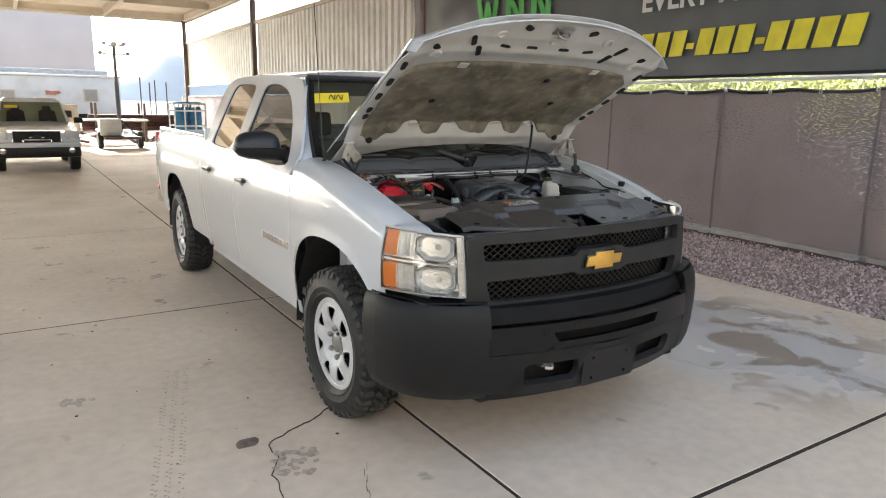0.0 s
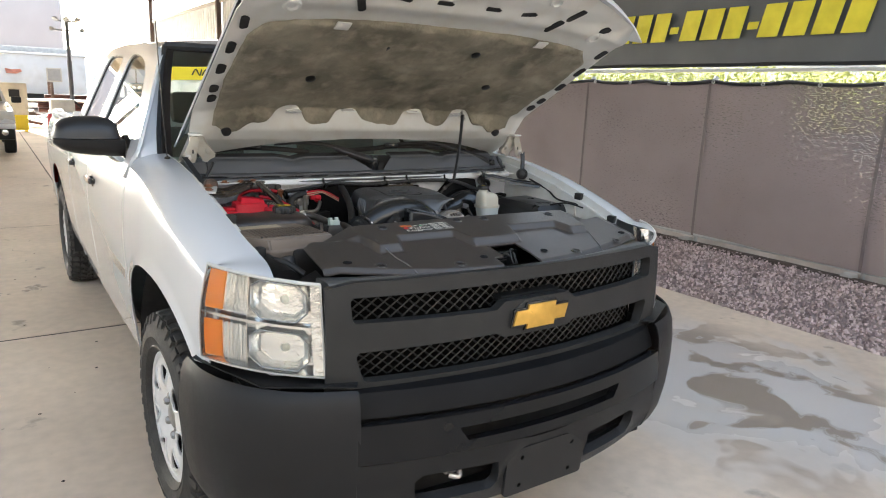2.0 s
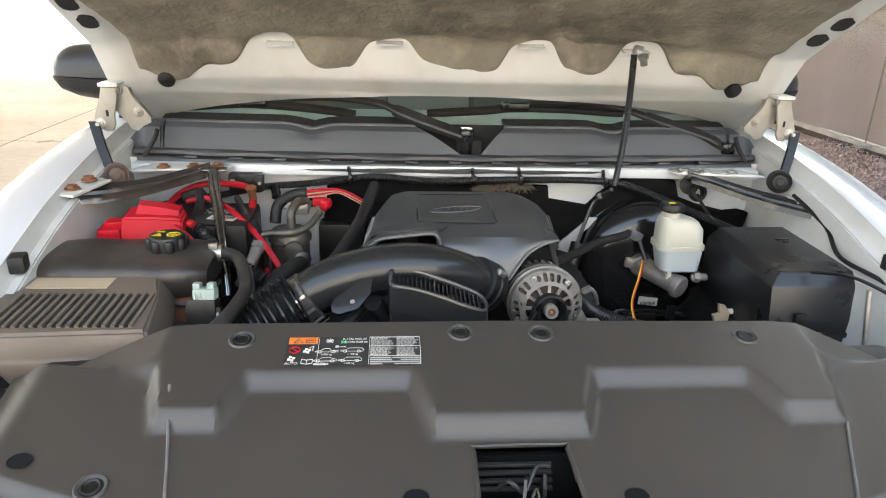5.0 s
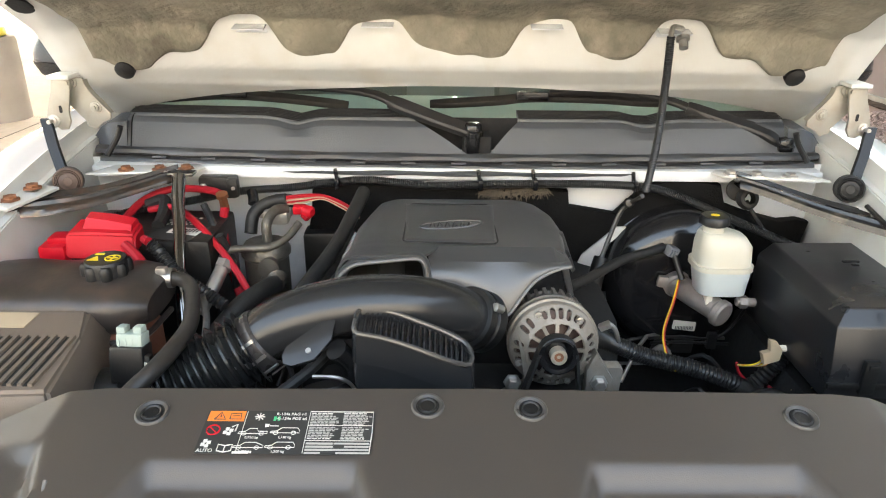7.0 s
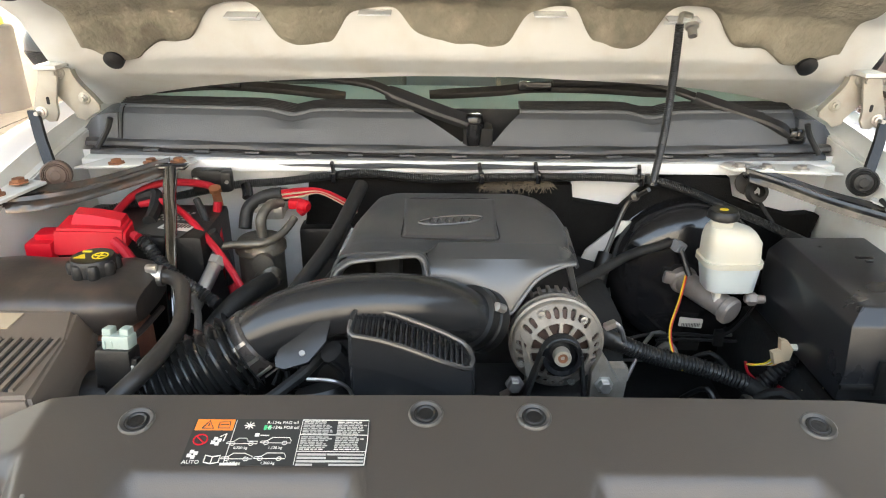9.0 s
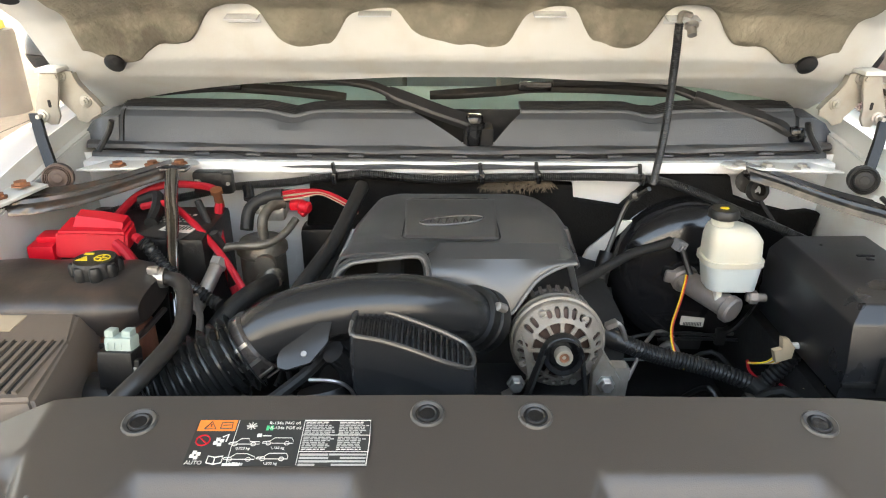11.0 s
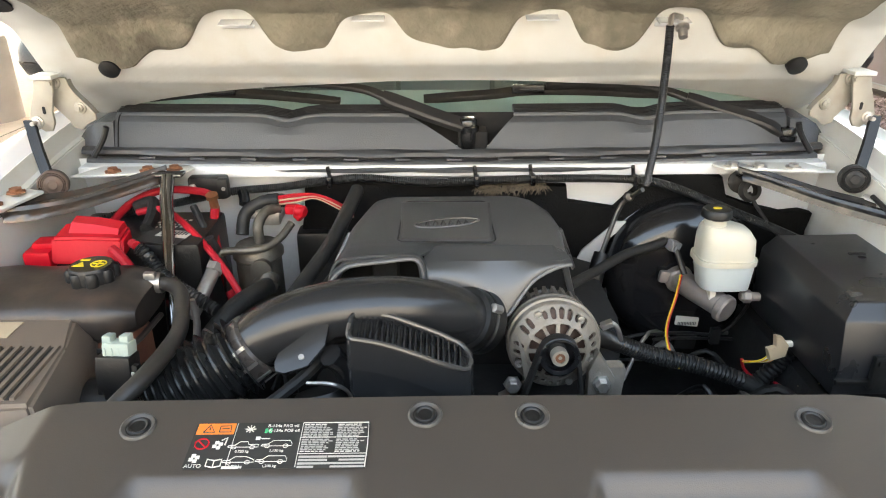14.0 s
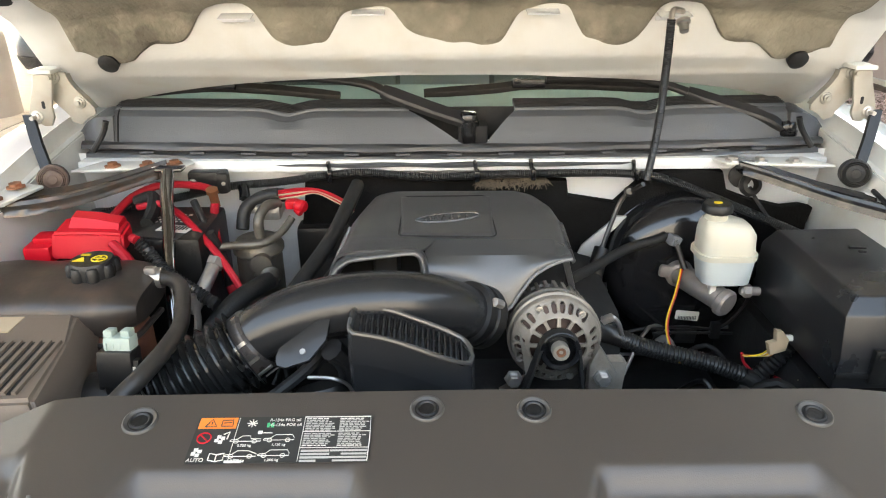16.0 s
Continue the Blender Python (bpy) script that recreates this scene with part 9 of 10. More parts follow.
for cx, cy in ((0.155, 0.50), (0.05, 0.22)):
    for k in range(4):
        a = k * math.pi / 2 + 0.4
        lab_rect(cx + 0.018 * math.cos(a) - 0.011, cy + 0.06 * math.sin(a) - 0.035, cx + 0.018 * math.cos(a) + 0.011, cy + 0.06 * math.sin(a) + 0.035, LABELW, "fan_blade")
lab_line([(0.17, 0.60), (0.20, 0.66), (0.195, 0.50)], 0.0008)
lab_text("AUTO", 0.055, 0.06, 0.0062)
lab_line([(0.125, 0.06), (0.125, 0.20), (0.165, 0.17), (0.205, 0.20), (0.205, 0.06), (0.165, 0.03)], 0.0007, None, True)
lab_line([(0.165, 0.03), (0.165, 0.17)], 0.0006)
for k in range(4):
    a = math.pi * k / 4
    lab_line([(0.315 - 0.03 * math.cos(a), 0.85 - 0.085 * math.sin(a)), (0.315 + 0.03 * math.cos(a), 0.85 + 0.085 * math.sin(a))], 0.0006)
lab_text("R-134a PAG oil", 0.50, 0.92, 0.0052)
lab_text("R-134a POE oil", 0.51, 0.81, 0.0052)
lab_rect(0.400, 0.76, 0.415, 0.86, GREENL, "green_mark")
lab_rect(0.425, 0.76, 0.440, 0.86, GREENL, "green_mark")
lab_rect(0.400, 0.795, 0.440, 0.825, GREENL, "green_mark")
lab_rect(0.36, 0.61, 0.385, 0.68, LABELW)
lab_rect(0.39, 0.625, 0.44, 0.645, LABELW)
for cx, cy, bed in ((0.30, 0.44, 1), (0.485, 0.46, 0), (0.295, 0.12, 2), (0.475, 0.13, 0)):
    w, h = 0.085, 0.13
    roof = [(-1, 0.1), (-0.95, 0.35), (-0.55, 0.45), (-0.25, 1.0), (0.25, 1.0), (0.35, 0.5), (1.0, 0.5), (1.0, 0.1)] if bed == 1 else [(-1, 0.1), (-0.95, 0.35), (-0.55, 0.45), (-0.25, 1.0), (0.85 if bed == 0 else 0.45, 1.0), (1.0, 0.5), (1.0, 0.1)]
    lab_line([(cx + a * w, cy + b * h) for a, b in roof], 0.0004, None, True)
    for dx in (-0.6, 0.6):
        lab_line([(cx + (dx + 0.16 * math.cos(a)) * w, cy + 0.1 * h + 0.3 * h * math.sin(a)) for a in (2 * math.pi * k / 10 for k in range(10))], 0.0004, None, True)
lab_text("0,720 kg", 0.30, 0.36, 0.0042)
lab_text("1,130 kg", 0.49, 0.37, 0.0042)
lab_text("0,720 kg", 0.285, 0.045, 0.0042)
lab_text("1,200 kg", 0.47, 0.05, 0.0042)
lab_line([(0.235, 0.02), (0.235, 0.98)], 0.0004)
lab_line([(0.612, 0.02), (0.612, 0.98)], 0.0004)
rl = random.Random(3)
for col, (xa, xb) in enumerate(((0.622, 0.795), (0.815, 0.985))):
    for k in range(17):
        if k in (8,):
            continue
        y = 0.955 - 0.0375 * k
        x = xa
        end = xa + (xb - xa) * rl.uniform(0.7, 1.0)
        while x < end - 0.01:
            w = rl.uniform(0.012, 0.04)
            lab_rect(x, y - 0.019, min(end, x + w), y, LABELW if k % 8 == 0 else LABELG, "printed_word")
            x += w + 0.006
for k in range(4):
    lab_rect(0.622, 0.255 - 0.07 * k - 0.04, 0.622 + rl.uniform(0.07, 0.16), 0.255 - 0.07 * k, LABELG)
    lab_rect(0.985 - rl.uniform(0.08, 0.22), 0.255 - 0.07 * k - 0.035, 0.985, 0.255 - 0.07 * k, LABELG)
lab_line([(0.612, 0.30), (0.99, 0.30)], 0.0004)
lab_line([(0.612, 0.655), (0.99, 0.655)], 0.0004)
lab_line([(0.612, 0.985), (0.99, 0.985), (0.995, 0.5), (0.99, 0.015)], 0.0006)
lab_rect(0.215, 0.0, 0.31, 0.05, LABELW, "scuff")


# ---- beyond the canopy ----
# unseen wall added behind the camera to bounce warm sunlight and cover low sky
STUCCO = M("stucco", (0.18, 0.16, 0.14), 0.9, var=0.1, scale=1.0, bump=0.3, bscale=20)
bm = B()
box(bm, (-4, -11.0, 3.6), (46, 0.4, 7.2), 0.02)
whole("wall_south", bm, STUCCO, "plain dark brown wall behind the camera, added for bounce light", "wall", "structure")
bm = B()
grid(bm, lambda u, v: Vector((3.5 + 20 * u, -10.8 + 5 * v, -0.025)), 4, 2)
whole("pavement", bm, CONC, "concrete apron joining the pad", "pavement", "structure")

# far hills
# base colour raised so that it carries the haze of the distance
HILL = M("hazy_hills", (0.66, 0.65, 0.64), 1.0, var=0.08, scale=0.004, bump=0.0)
rows = []
for v in range(5):
    r = []
    for k in range(81):
        x = -1500 + 45 * k
        h = 55 + 115 * math.exp(-((x - 640) / 190) ** 2) + 70 * math.exp(-((x - 1050) / 260) ** 2) + 45 * noise.noise(Vector((x / 170, 0, 0))) + 16 * noise.noise(Vector((x / 45, 3, 0)))
        r.append(Vector((x, 2900 + 35 * v, max(0, h) * math.sin(math.pi / 2 * v / 4) - 2)))
    rows.append(r)
bm = B()
loft(bm, rows, closed=False, caps=False)
whole("backdrop", bm, HILL, "pale blue hazy desert hills on the horizon", "hills", "structure")

# white office trailer
TRW = M("trailer_white", (0.62, 0.63, 0.63), 0.5, var=0.12, scale=0.8, dirt=0.25, dirtcol=(0.4, 0.36, 0.3))
trl = thing("office_trailer", "weathered white office trailer with a window and door", "trailer")
bm = B()
box(bm, (-4.0, 43.5, 1.85), (15.2, 3.0, 2.1), 0.06)
part("body", bm, TRW, trl)
bm = B()
box(bm, (-4.0, 43.5, 2.93), (15.4, 3.2, 0.12), 0.04)
part("roof", bm, TRW, trl)
bm = B()
box(bm, (-4.2, 44.2, 3.15), (14.6, 2.0, 0.35), 0.03)
part("roof_unit", bm, M("roof_grey", (0.45, 0.43, 0.4), 0.8, var=0.2), trl)
for x in (-2.1, 2.0):
    bm = B()
    box(bm, (x, 41.97, 1.85 if x > 0 else 1.7), (0.75, 0.06, 0.75 if x > 0 else 0.8), 0.02)
    w_ = part("window", bm, TANSTEEL, trl)
    bm = B()
    box(bm, (x, 41.935, 1.85 if x > 0 else 1.7), (0.62, 0.02, 0.62 if x > 0 else 0.66))
    part("pane", bm, M("dusty_pane", (0.33, 0.31, 0.28), 0.3) if x < 0 else bpy.data.materials["dusty_pane"], w_)
bm = B()
prism(bm, [(-0.35, -0.1), (0.1, -0.12), (0.4, 0.02), (0.3, 0.14), (-0.1, 0.1), (-0.4, 0.16)], 0.02, Matrix.Translation((0.1, 41.96, 1.95)) @ Matrix.Rotation(radians(90), 4, "X"))
part("faded_decal", bm, M("faded_red_decal", (0.5, 0.2, 0.13), 0.7, var=0.4, scale=6), trl)
bm = B()
box(bm, (-4, 43.2, 0.55), (14.8, 2.2, 0.5), 0.03)
part("undercarriage", bm, DEEPBLACK, trl)
for x in (-7.0, -5.9):
    bm = B()
    lathe(bm, [(0.2, -0.1), (0.36, -0.1), (0.38, -0.06), (0.38, 0.06), (0.36, 0.1), (0.2, 0.1)], axis((x, 42.3, 0.35), (0, 1, 0)), 24)
    part("wheel", bm, TYRE, trl)

# big pale panel on posts behind it
bb = thing("billboard", "large blank pale billboard panel on steel posts", "billboard")
bm = B()
box(bm, (-1.8, 60, 6.1), (12.0, 0.25, 4.6), 0.03)
part("panel", bm, M("blank_panel", (0.50, 0.46, 0.45), 0.6, var=0.06, scale=0.5), bb)
bm = B()
box(bm, (-1.8, 59.9, 3.74), (12.0, 0.5, 0.14), 0.02)
part("catwalk", bm, ENGBLACK, bb)
for x in (-6, -2, 2):
    bm = B()
    cyl(bm, (x, 60.4, -0.1), (x, 60.4, 6), 0.16, 14)
    part("post", bm, BROWNSTEEL, bb)
for x in (3.9, 0.4):
    bm = B()
    box(bm, (x, 59.7, 3.86), (0.14, 0.14, 0.14), 0.02)
    part("lamp", bm, ENGBLACK, bb)

# portable light tower
lt = thing("light_tower", "portable light tower on a small trailer, mast raised", "light tower")
LX, LY = 0.97, 22.6
bm = B()
cyl(bm, (LX, LY, 0.5), (LX, LY, 2.2), 0.065, 14)
cyl(bm, (LX, LY, 2.2), (LX, LY, 3.35), 0.05, 14)
part("mast", bm, M("weathered_mast", (0.12, 0.12, 0.13), 0.6, var=0.2), lt)
bm = B()
box(bm, (LX - 0.30, LY + 0.1, 0.72), (0.66, 0.7, 0.56), 0.04)
part("generator_box", bm, M("faded_cream", (0.60, 0.59, 0.56), 0.6, var=0.2, scale=3), lt)
bm = B()
box(bm, (LX, LY, 0.38), (1.1, 1.6, 0.08), 0.01)
tube(bm, [(LX, LY, 0.4), (LX + 0.0, LY - 1.5, 0.42)], 0.04, 8, smooth=False)
part("frame", bm, BROWNSTEEL, lt)
for dx in (-0.62, 0.62):
    bm = B()
    lathe(bm, [(0.13, -0.08), (0.27, -0.08), (0.29, -0.05), (0.29, 0.05), (0.27, 0.08), (0.13, 0.08)], axis((LX + dx, LY + 0.1, 0.29), (1, 0, 0)), 24)
    part("wheel", bm, TYRE, lt)
for dx, dz in ((-0.42, 3.12), (0.42, 3.12)):
    bm = B()
    tube(bm, [(LX, LY, 3.1), (LX + dx, LY, dz)], 0.022, 6, smooth=False)
    part("lower_arm", bm, GALV, lt)
for k in range(6):
    a = radians(25 + 60 * k)
    bm = B()
    p = Vector((LX + 0.34 * math.cos(a), LY + 0.34 * math.sin(a), 3.40))
    tube(bm, [(LX, LY, 3.36), p], 0.02, 6, smooth=False)
    part("arm", bm, GALV, lt)
    bm = B()
    lathe(bm, [(0.03, -0.06), (0.07, -0.03), (0.095, 0.01), (0.095, 0.03), (0.0, 0.04)], axis(p + Vector((0, 0, 0.03)), (0.5 * math.cos(a), 0.5 * math.sin(a), -0.8)), 18)
    part("lamp_head", bm, GALV, lt)
for dx in (-0.42, 0.42):
    bm = B()
    lathe(bm, [(0.03, -0.05), (0.07, 0.0), (0.07, 0.03), (0.0, 0.035)], axis((LX + dx, LY, 3.14), (0, -1, -0.4)), 14)
    part("lamp_head", bm, GALV, lt)
for dx in (-1, 1):
    bm = B()
    tube(bm, [(LX, LY - 0.05, 1.0), (LX + dx * 0.55, LY - 0.1, 0.4)], 0.03, 6, smooth=False)
    part("brace", bm, ENGBLACK, lt)

# rack of rusty pipes and scrap
rack = thing("pipe_rack", "stack of rusty steel pipes on a low rack", "pipes")
RUSTPIPE = M("rust_red_pipe", (0.10, 0.040, 0.032), 0.8, var=0.4, scale=3)
for j in range(4):
    for k in range(4 - j % 2):
        bm = B()
        z = 0.40 + 0.17 * j
        y = 29.5 + 0.22 * k + 0.11 * (j % 2)
        tube(bm, [(0.4 + 0.25 * ((j * 3 + k) % 4), y, z), (5.2 - 0.2 * ((j + k) % 3), y, z + 0.02)], 0.095, 10, smooth=False, caps=True)
        part("pipe", bm, RUSTPIPE, rack)
for x in (0.9, 2.8, 4.7):
    bm = B()
    box(bm, (x, 29.8, 0.15), (0.12, 1.6, 0.32), 0.01)
    for yy in (29.05, 30.55):
        box(bm, (x, yy, 0.75), (0.1, 0.1, 1.5), 0.01)
    part("rack_bay", bm, BROWNSTEEL, rack)
tbl = thing("work_table", "long low white-topped table before the pipes", "table")
bm = B()
box(bm, (0.7, 26.2, 0.86), (3.4, 0.9, 0.07), 0.01)
part("tabletop", bm, SHEETWHITE, tbl)
for x in (-0.9, 2.3):
    for yy in (25.9, 26.5):
        bm = B()
        box(bm, (x, yy, 0.41), (0.07, 0.07, 0.84))
        part("leg", bm, BROWNSTEEL, tbl)
scr = random.Random(9)
pile = thing("scrap_pile", "heap of scrap steel plates and brackets on the dirt", "scrap")
for k in range(26):
    bm = B()
    box(bm, (scr.uniform(-0.8, 4.8), scr.uniform(24.6, 27.5), scr.uniform(0.05, 0.5)), (scr.uniform(0.2, 1.2), scr.uniform(0.1, 0.4), scr.uniform(0.04, 0.2)), 0.01, (scr.uniform(-15, 15), scr.uniform(-15, 15), scr.uniform(0, 180)))
    part("scrap_piece", bm, (RUSTPIPE, BROWNSTEEL, GALV, ENGBLACK)[k % 4], pile)
# white cage with blue drums
cage = thing("drum_cage", "white tubular cage holding blue plastic drums", "cage")
CX, CY = 2.98, 21.6
for dx in (-0.5, -0.17, 0.17, 0.5):
    for dy in (-0.45, 0.45):
        bm = B()
        cyl(bm, (CX + dx, CY + dy, 0.05), (CX + dx, CY + dy, 1.55), 0.025, 8)
        part("upright", bm, SHEETWHITE, cage)
for z in (0.1, 0.8, 1.3, 1.53):
    for dy in (-0.45, 0.45):
        bm = B()
        cyl(bm, (CX - 0.5, CY + dy, z), (CX + 0.5, CY + dy, z), 0.025, 8)
        part("rail", bm, SHEETWHITE, cage)
BLUE = M("blue_plastic", (0.05, 0.20, 0.38), 0.5, var=0.15)
for dx in (-0.2, 0.25):
    dr = thing("drum", "blue plastic drum standing in the cage", "drum", "drums in the cage")
    bm = B()
    lathe(bm, [(0.0, 0.12), (0.20, 0.12), (0.22, 0.16), (0.22, 0.5), (0.235, 0.53), (0.22, 0.56), (0.22, 0.95), (0.235, 0.98), (0.22, 1.01), (0.22, 1.36), (0.19, 1.42), (0.0, 1.42)], Matrix.Translation((CX + dx, CY, 0)), 24)
    part("shell", bm, BLUE, dr)
    bm = B()
    lathe(bm, [(0.03, 1.42), (0.03, 1.45), (0.0, 1.45)], Matrix.Translation((CX + dx + 0.1, CY, 0)), 10)
    part("bung", bm, ENGBLACK, dr)
bm = B()
box(bm, (CX, CY, 0.07), (1.05, 0.95, 0.08), 0.01)
part("pallet", bm, BROWNSTEEL, cage)
bm = B()
box(bm, (CX, CY, 1.57), (0.8, 0.6, 0.04), 0.01)
part("lid", bm, BLUE, cage)
# cream cabinet on a yellow skid
cab_ = thing("equipment_cabinet", "cream sheet-metal equipment cabinet on a yellow skid", "cabinet")
bm = B()
box(bm, (-0.62, 22.4, 0.98), (0.68, 0.6, 0.94), 0.03)
part("body", bm, M("cream_sheet_metal", (0.62, 0.56, 0.44), 0.5, var=0.12, scale=3, dirt=0.3), cab_)
bm = B()
box(bm, (-0.62, 22.4, 0.28), (0.62, 0.56, 0.46), 0.02)
for dx in (-0.24, 0.24):
    box(bm, (-0.62 + dx, 22.4, 0.03), (0.08, 0.7, 0.06), 0.01)
part("skid", bm, YELLOW, cab_, "yellow painted skid")
bm = B()
box(bm, (-0.62, 22.085, 1.15), (0.28, 0.02, 0.22), 0.008)
part("vent", bm, ENGBLACK, cab_)
# poles in the yard
for x, y, h in ((5.0, 44.0, 3.0), (6.2, 46.0, 2.9), (7.0, 46.5, 2.8), (5.7, 45.0, 2.7)):
    bm = B()
    cyl(bm, (x, y, -0.03), (x, y, h), 0.04, 10)
    cyl(bm, (x, y, h), (x, y, h + 0.06), 0.03, 10)
    whole("pole", bm, BROWNSTEEL, "slim brown steel pole standing in the yard", "pole", group="yard poles")

# second pickup
rg = thing("small_pickup", "small white pickup truck parked facing the camera", "pickup truck")
RX, RY = -1.74, 15.0
RG = Matrix.Translation((RX, RY, 0))
bm = B()
secs = []
for y, hw, zb, zt in ((-0.72, 0.70, 0.55, 0.84), (-0.66, 0.80, 0.45, 0.93), (-0.45, 0.84, 0.42, 0.97), (0.5, 0.86, 0.40, 1.06), (0.75, 0.87, 0.40, 1.08), (2.3, 0.87, 0.40, 1.08), (4.0, 0.86, 0.42, 1.06), (4.1, 0.84, 0.5, 1.0)):
    secs.append([RG @ Vector((x, y, z)) for x, z in ((-hw, zb), (hw, zb), (hw + 0.02, (zb + zt) / 2), (hw - 0.01, zt - 0.10), (hw - 0.10, zt), (hw * 0.4, zt + 0.03), (-hw * 0.4, zt + 0.03), (-hw + 0.10, zt), (-hw + 0.01, zt - 0.10), (-hw - 0.02, (zb + zt) / 2))])
loft(bm, secs)
part("body", bm, WHITE, rg)
bm = B()
loft(bm, [[RG @ Vector(p) for p in r] for r in (
    [(-0.76, 0.62, 1.06), (0.76, 0.62, 1.06), (0.76, 2.25, 1.06), (-0.76, 2.25, 1.06)],
    [(-0.62, 1.12, 1.55), (0.62, 1.12, 1.55), (0.64, 2.15, 1.56), (-0.64, 2.15, 1.56)],
    [(-0.52, 1.25, 1.625), (0.52, 1.25, 1.625), (0.55, 2.05, 1.63), (-0.55, 2.05, 1.63)])])
part("cab", bm, WHITE, rg)
bm = B()
prism(bm, [(-0.68, 0.03), (0.68, 0.03), (0.59, 0.66), (-0.59, 0.66)], 0.012, RG @ Matrix.Translation((0, 0.625, 1.06)) @ Matrix.Rotation(radians(45), 4, "X"), 0.004)
ws = part("windscreen", bm, M("far_windscreen", (0.17, 0.20, 0.13), 0.10, var=0.3, scale=1.5), rg)
for x in (-0.34, 0.30):
    bm = B()
    prism(bm, [(x - 0.19, 0.04), (x + 0.19, 0.04), (x + 0.17, 0.36), (x + 0.09, 0.41), (x + 0.08, 0.53), (x - 0.08, 0.53), (x - 0.09, 0.41), (x - 0.17, 0.36)], 0.004, RG @ Matrix.Translation((0, 0.612, 1.066)) @ Matrix.Rotation(radians(45), 4, "X"))
    part("seat_back", bm, DEEPBLACK, ws)
bm = B()
prism(bm, [(-0.55, 0.46), (-0.28, 0.46), (-0.28, 0.55), (-0.55, 0.55)], 0.003, RG @ Matrix.Translation((0, 0.610, 1.068)) @ Matrix.Rotation(radians(45), 4, "X"))
part("price_sticker", bm, YELLOW, ws)
gface = lambda x, z: RG @ Vector((x, -0.755 + 0.05 * abs(x) + (z - 0.64) * 0.12, z))
bm = B()
holed(bm, dense([(-0.43, 0.635), (0.43, 0.635), (0.555, 0.945), (-0.555, 0.945)], 0.08), (dense([(-0.37, 0.675), (0.37, 0.675), (0.465, 0.905), (-0.465, 0.905)], 0.08),), gface)
gr = part("grille", bm, CHROME, rg, "chrome grille surround", solid=0.04, offset=1.0)
bm = B()
box(bm, (RX, RY - 0.731, 0.79), (0.90, 0.02, 0.26))
part("grille_back", bm, DEEPBLACK, gr)
for z in (0.735, 0.785, 0.845):
    bm = B()
    bar(bm, [gface(x * 0.42, z) for x in (-1, -0.5, 0, 0.5, 1)], [(0, 0.030), (1, 0.030)], 0.02, (0, -1, 0), 2)
    part("grille_bar", bm, CHROME, gr)
for x in (-0.26, 0.26):
    bm = B()
    bar(bm, [gface(x, 0.68), gface(x * 1.1, 0.79), gface(x * 1.2, 0.90)], [(0, 0.030), (1, 0.030)], 0.02, (0, -1, 0), 2)
    part("grille_bar", bm, CHROME, gr)
bm = B()
lathe(bm, [(0.0, 0.0), (0.09, 0.0), (0.085, 0.012), (0.0, 0.014)], axis(RG @ Vector((0, -0.745, 0.785)), (0, -1, 0)) @ Matrix.Diagonal((1, 0.45, 1, 1)), 24)
part("emblem", bm, GRILLEGREY, gr)
for s in (-1, 1):
    bm = B()
    box(bm, (RX + s * 0.685, RY - 0.66, 0.83), (0.30, 0.10, 0.19), 0.03, (0, 0, s * 14))
    hlp = part("headlight", bm, M("far_headlight", (0.70, 0.70, 0.66), 0.15, metal=0.3) if s < 0 else bpy.data.materials["far_headlight"], rg)
    bm = B()
    lathe(bm, [(0.05, 0), (0.06, 0.012), (0.0, 0.02)], axis((RX + s * 0.65, RY - 0.83, 0.50), (0, -1, 0)), 18)
    part("fog_lamp", bm, CHROME, rg)
    for y in (0.12, 3.0):
        bm = B()
        lathe(bm, [(0.17, -0.10), (0.33, -0.11), (0.355, -0.08), (0.355, 0.08), (0.33, 0.11), (0.17, 0.10), (0.05, 0.06), (0.0, 0.06)], axis((RX + s * 0.74, RY + y, 0.355), (s, 0, 0)), 28)
        part("wheel", bm, TYRE, rg)
    bm = B()
    box(bm, (RX + s * 0.95, RY + 0.85, 1.12), (0.20, 0.10, 0.14), 0.04)
    part("mirror", bm, TEXBLACK, rg)
bm = B()
box(bm, (RX, RY - 0.72, 0.47), (1.66, 0.22, 0.24), 0.05)
part("bumper_cover", bm, TEXBLACK, rg, "black lower bumper with fog lamps")
bm = B()
box(bm, (RX, RY - 0.72, 0.62), (1.70, 0.22, 0.12), 0.05)
part("bumper", bm, WHITE, rg)

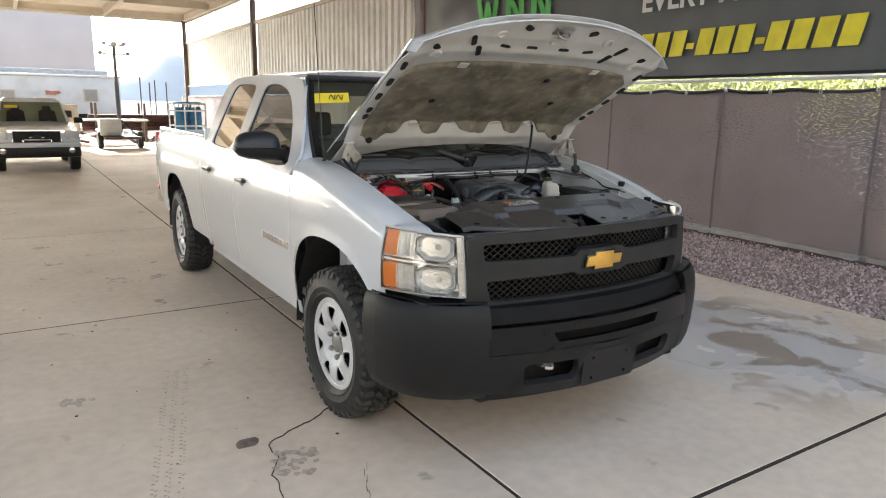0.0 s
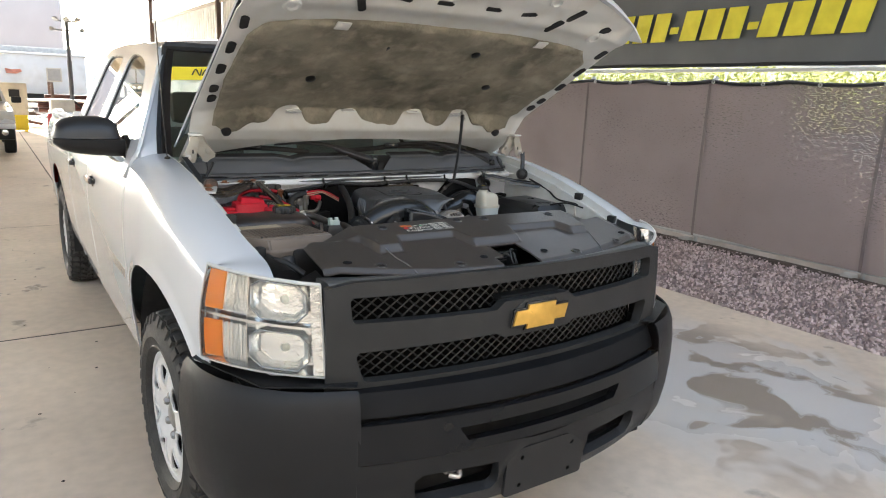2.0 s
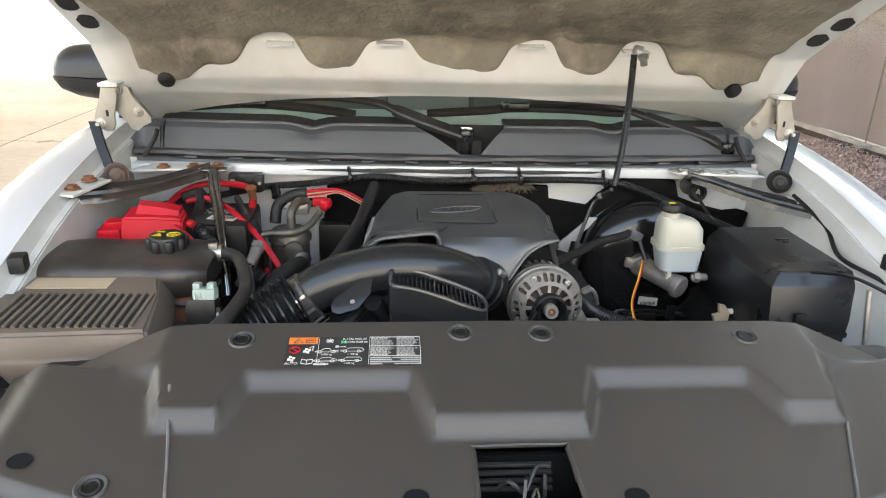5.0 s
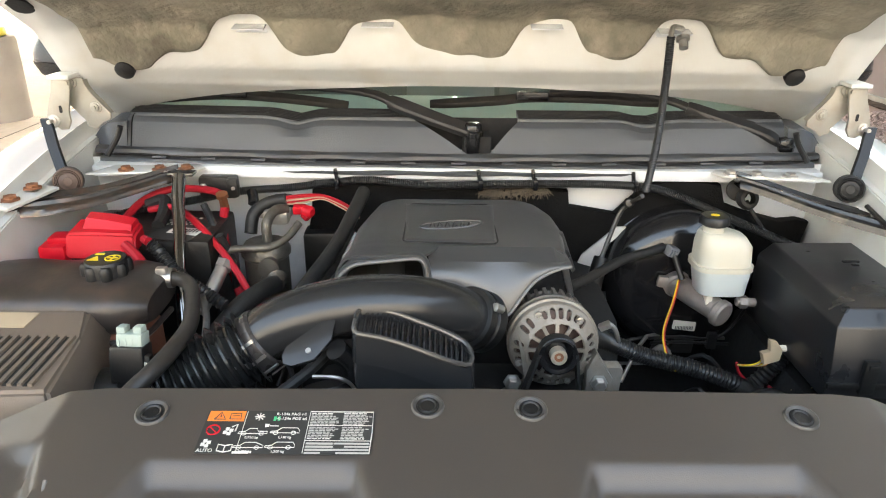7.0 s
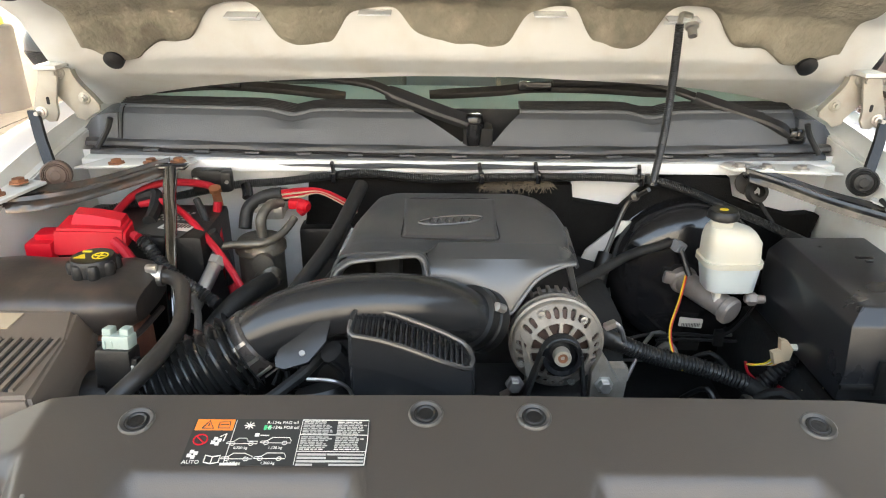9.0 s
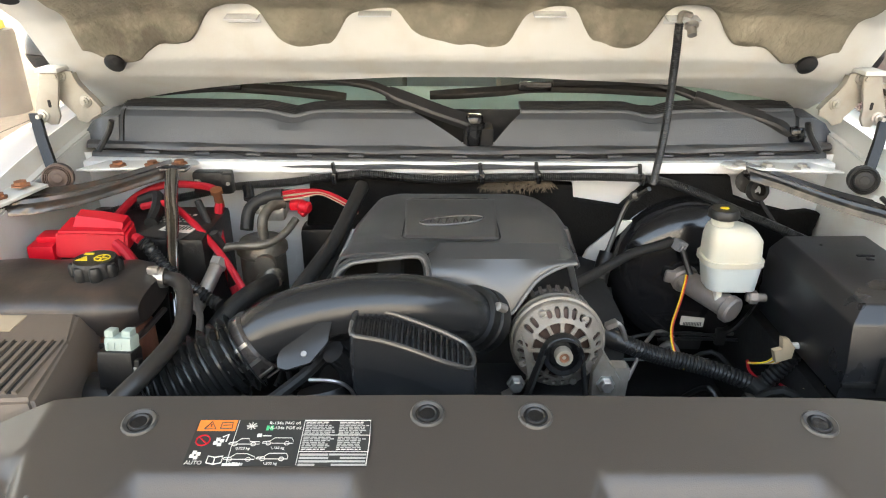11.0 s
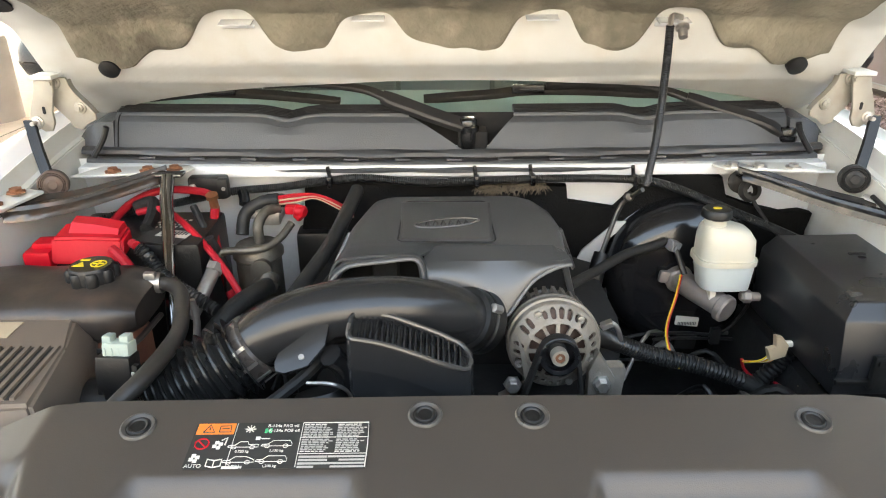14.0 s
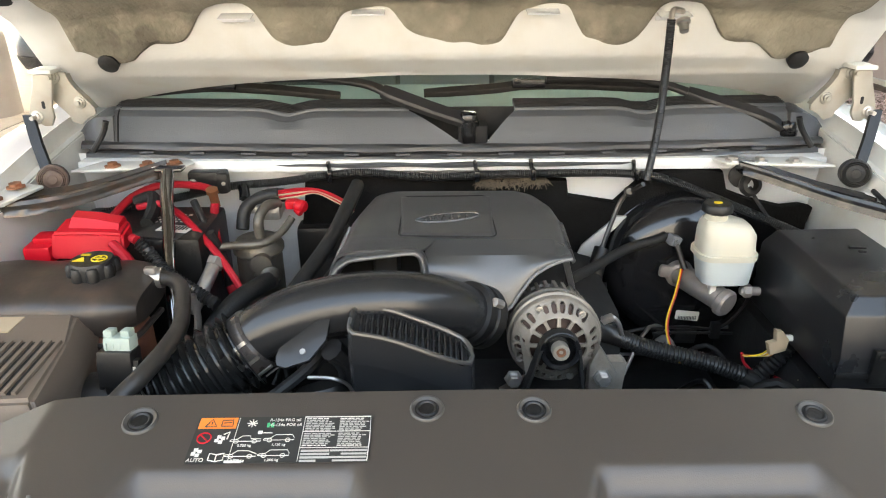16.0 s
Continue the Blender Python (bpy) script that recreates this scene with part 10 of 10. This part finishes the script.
# sunlit shrubs behind the fence
LEAF = M("shrub_leaf", (0.23, 0.25, 0.04), 0.6, var=0.4, scale=2, tint=(0.40, 0.38, 0.07))
rg2 = random.Random(21)
vs, fs = [], []
for k in range(52000):
    y = rg2.uniform(1.3, 18)
    top = 2.19 + 0.16 * noise.noise(Vector((y * 0.6, 0, 0)))
    c = Vector((8.6 + rg2.gauss(0, 0.5), y, rg2.uniform(1.3, top)))
    a = Vector((rg2.gauss(0, 1), rg2.gauss(0, 1), rg2.gauss(0, 1))).normalized()
    b_ = a.orthogonal().normalized()
    s_ = rg2.uniform(0.025, 0.055)
    n0 = len(vs)
    vs += [c - a * s_, c + b_ * s_ * 0.4, c + a * s_, c - b_ * s_ * 0.4]
    fs.append((n0, n0 + 1, n0 + 2, n0 + 3))
me = bpy.data.meshes.new("shrubs")
me.from_pydata(vs, [], fs)
me.materials.append(LEAF)
tagged(new("shrubs", me), "sunlit yellow-green shrubs behind the fence", "shrubs", kind="stuff")

# pale wall beyond the shrubs
bm = B()
box(bm, (13.0, 12.0, 1.6), (0.2, 26.0, 3.2), 0.01)
whole("wall_yard", bm, M("pale_rendered_wall", (0.36, 0.37, 0.355), 0.9, var=0.1, scale=1.5, bump=0.2, bscale=40), "pale rendered boundary wall behind the shrubs", "wall", "structure")

# small things on the slab
bm = B()
prism(bm, [(-0.035, -0.012), (0.03, -0.016), (0.04, 0.008), (0.0, 0.02), (-0.03, 0.014)], 0.012, Matrix.Translation((-1.335, -1.02, 0.0006)), 0.004)
whole("debris_chip", bm, ENGBLACK, "flat black rubber chip lying on the concrete", "debris")
CRACK = bpy.data.materials["dark_joint_filler"]
bm = B()
rc_ = random.Random(2)
pts = [(-1.02, -0.55), (-1.10, -0.72), (-1.14, -0.86), (-1.24, -0.98), (-1.27, -1.12), (-1.30, -1.30), (-1.28, -1.45), (-1.29, -1.62)]
for i in range(len(pts) - 1):
    a, b_ = Vector((*pts[i], 0)), Vector((*pts[i + 1], 0))
    for q in range(4):
        p0, p1 = a.lerp(b_, q / 4), a.lerp(b_, (q + 1) / 4)
        j = Vector((rc_.uniform(-0.008, 0.008), rc_.uniform(-0.008, 0.008), 0.0012))
        w = rc_.uniform(0.0015, 0.003)
        box(bm, (p0 + p1) / 2 + j, (w, (p1 - p0).length * 1.25, 0.0012), 0, (0, 0, math.degrees(math.atan2(p1.y - p0.y, p1.x - p0.x)) - 90))
whole("crack", bm, CRACK, "thin branching crack in the concrete", "crack", "structure")
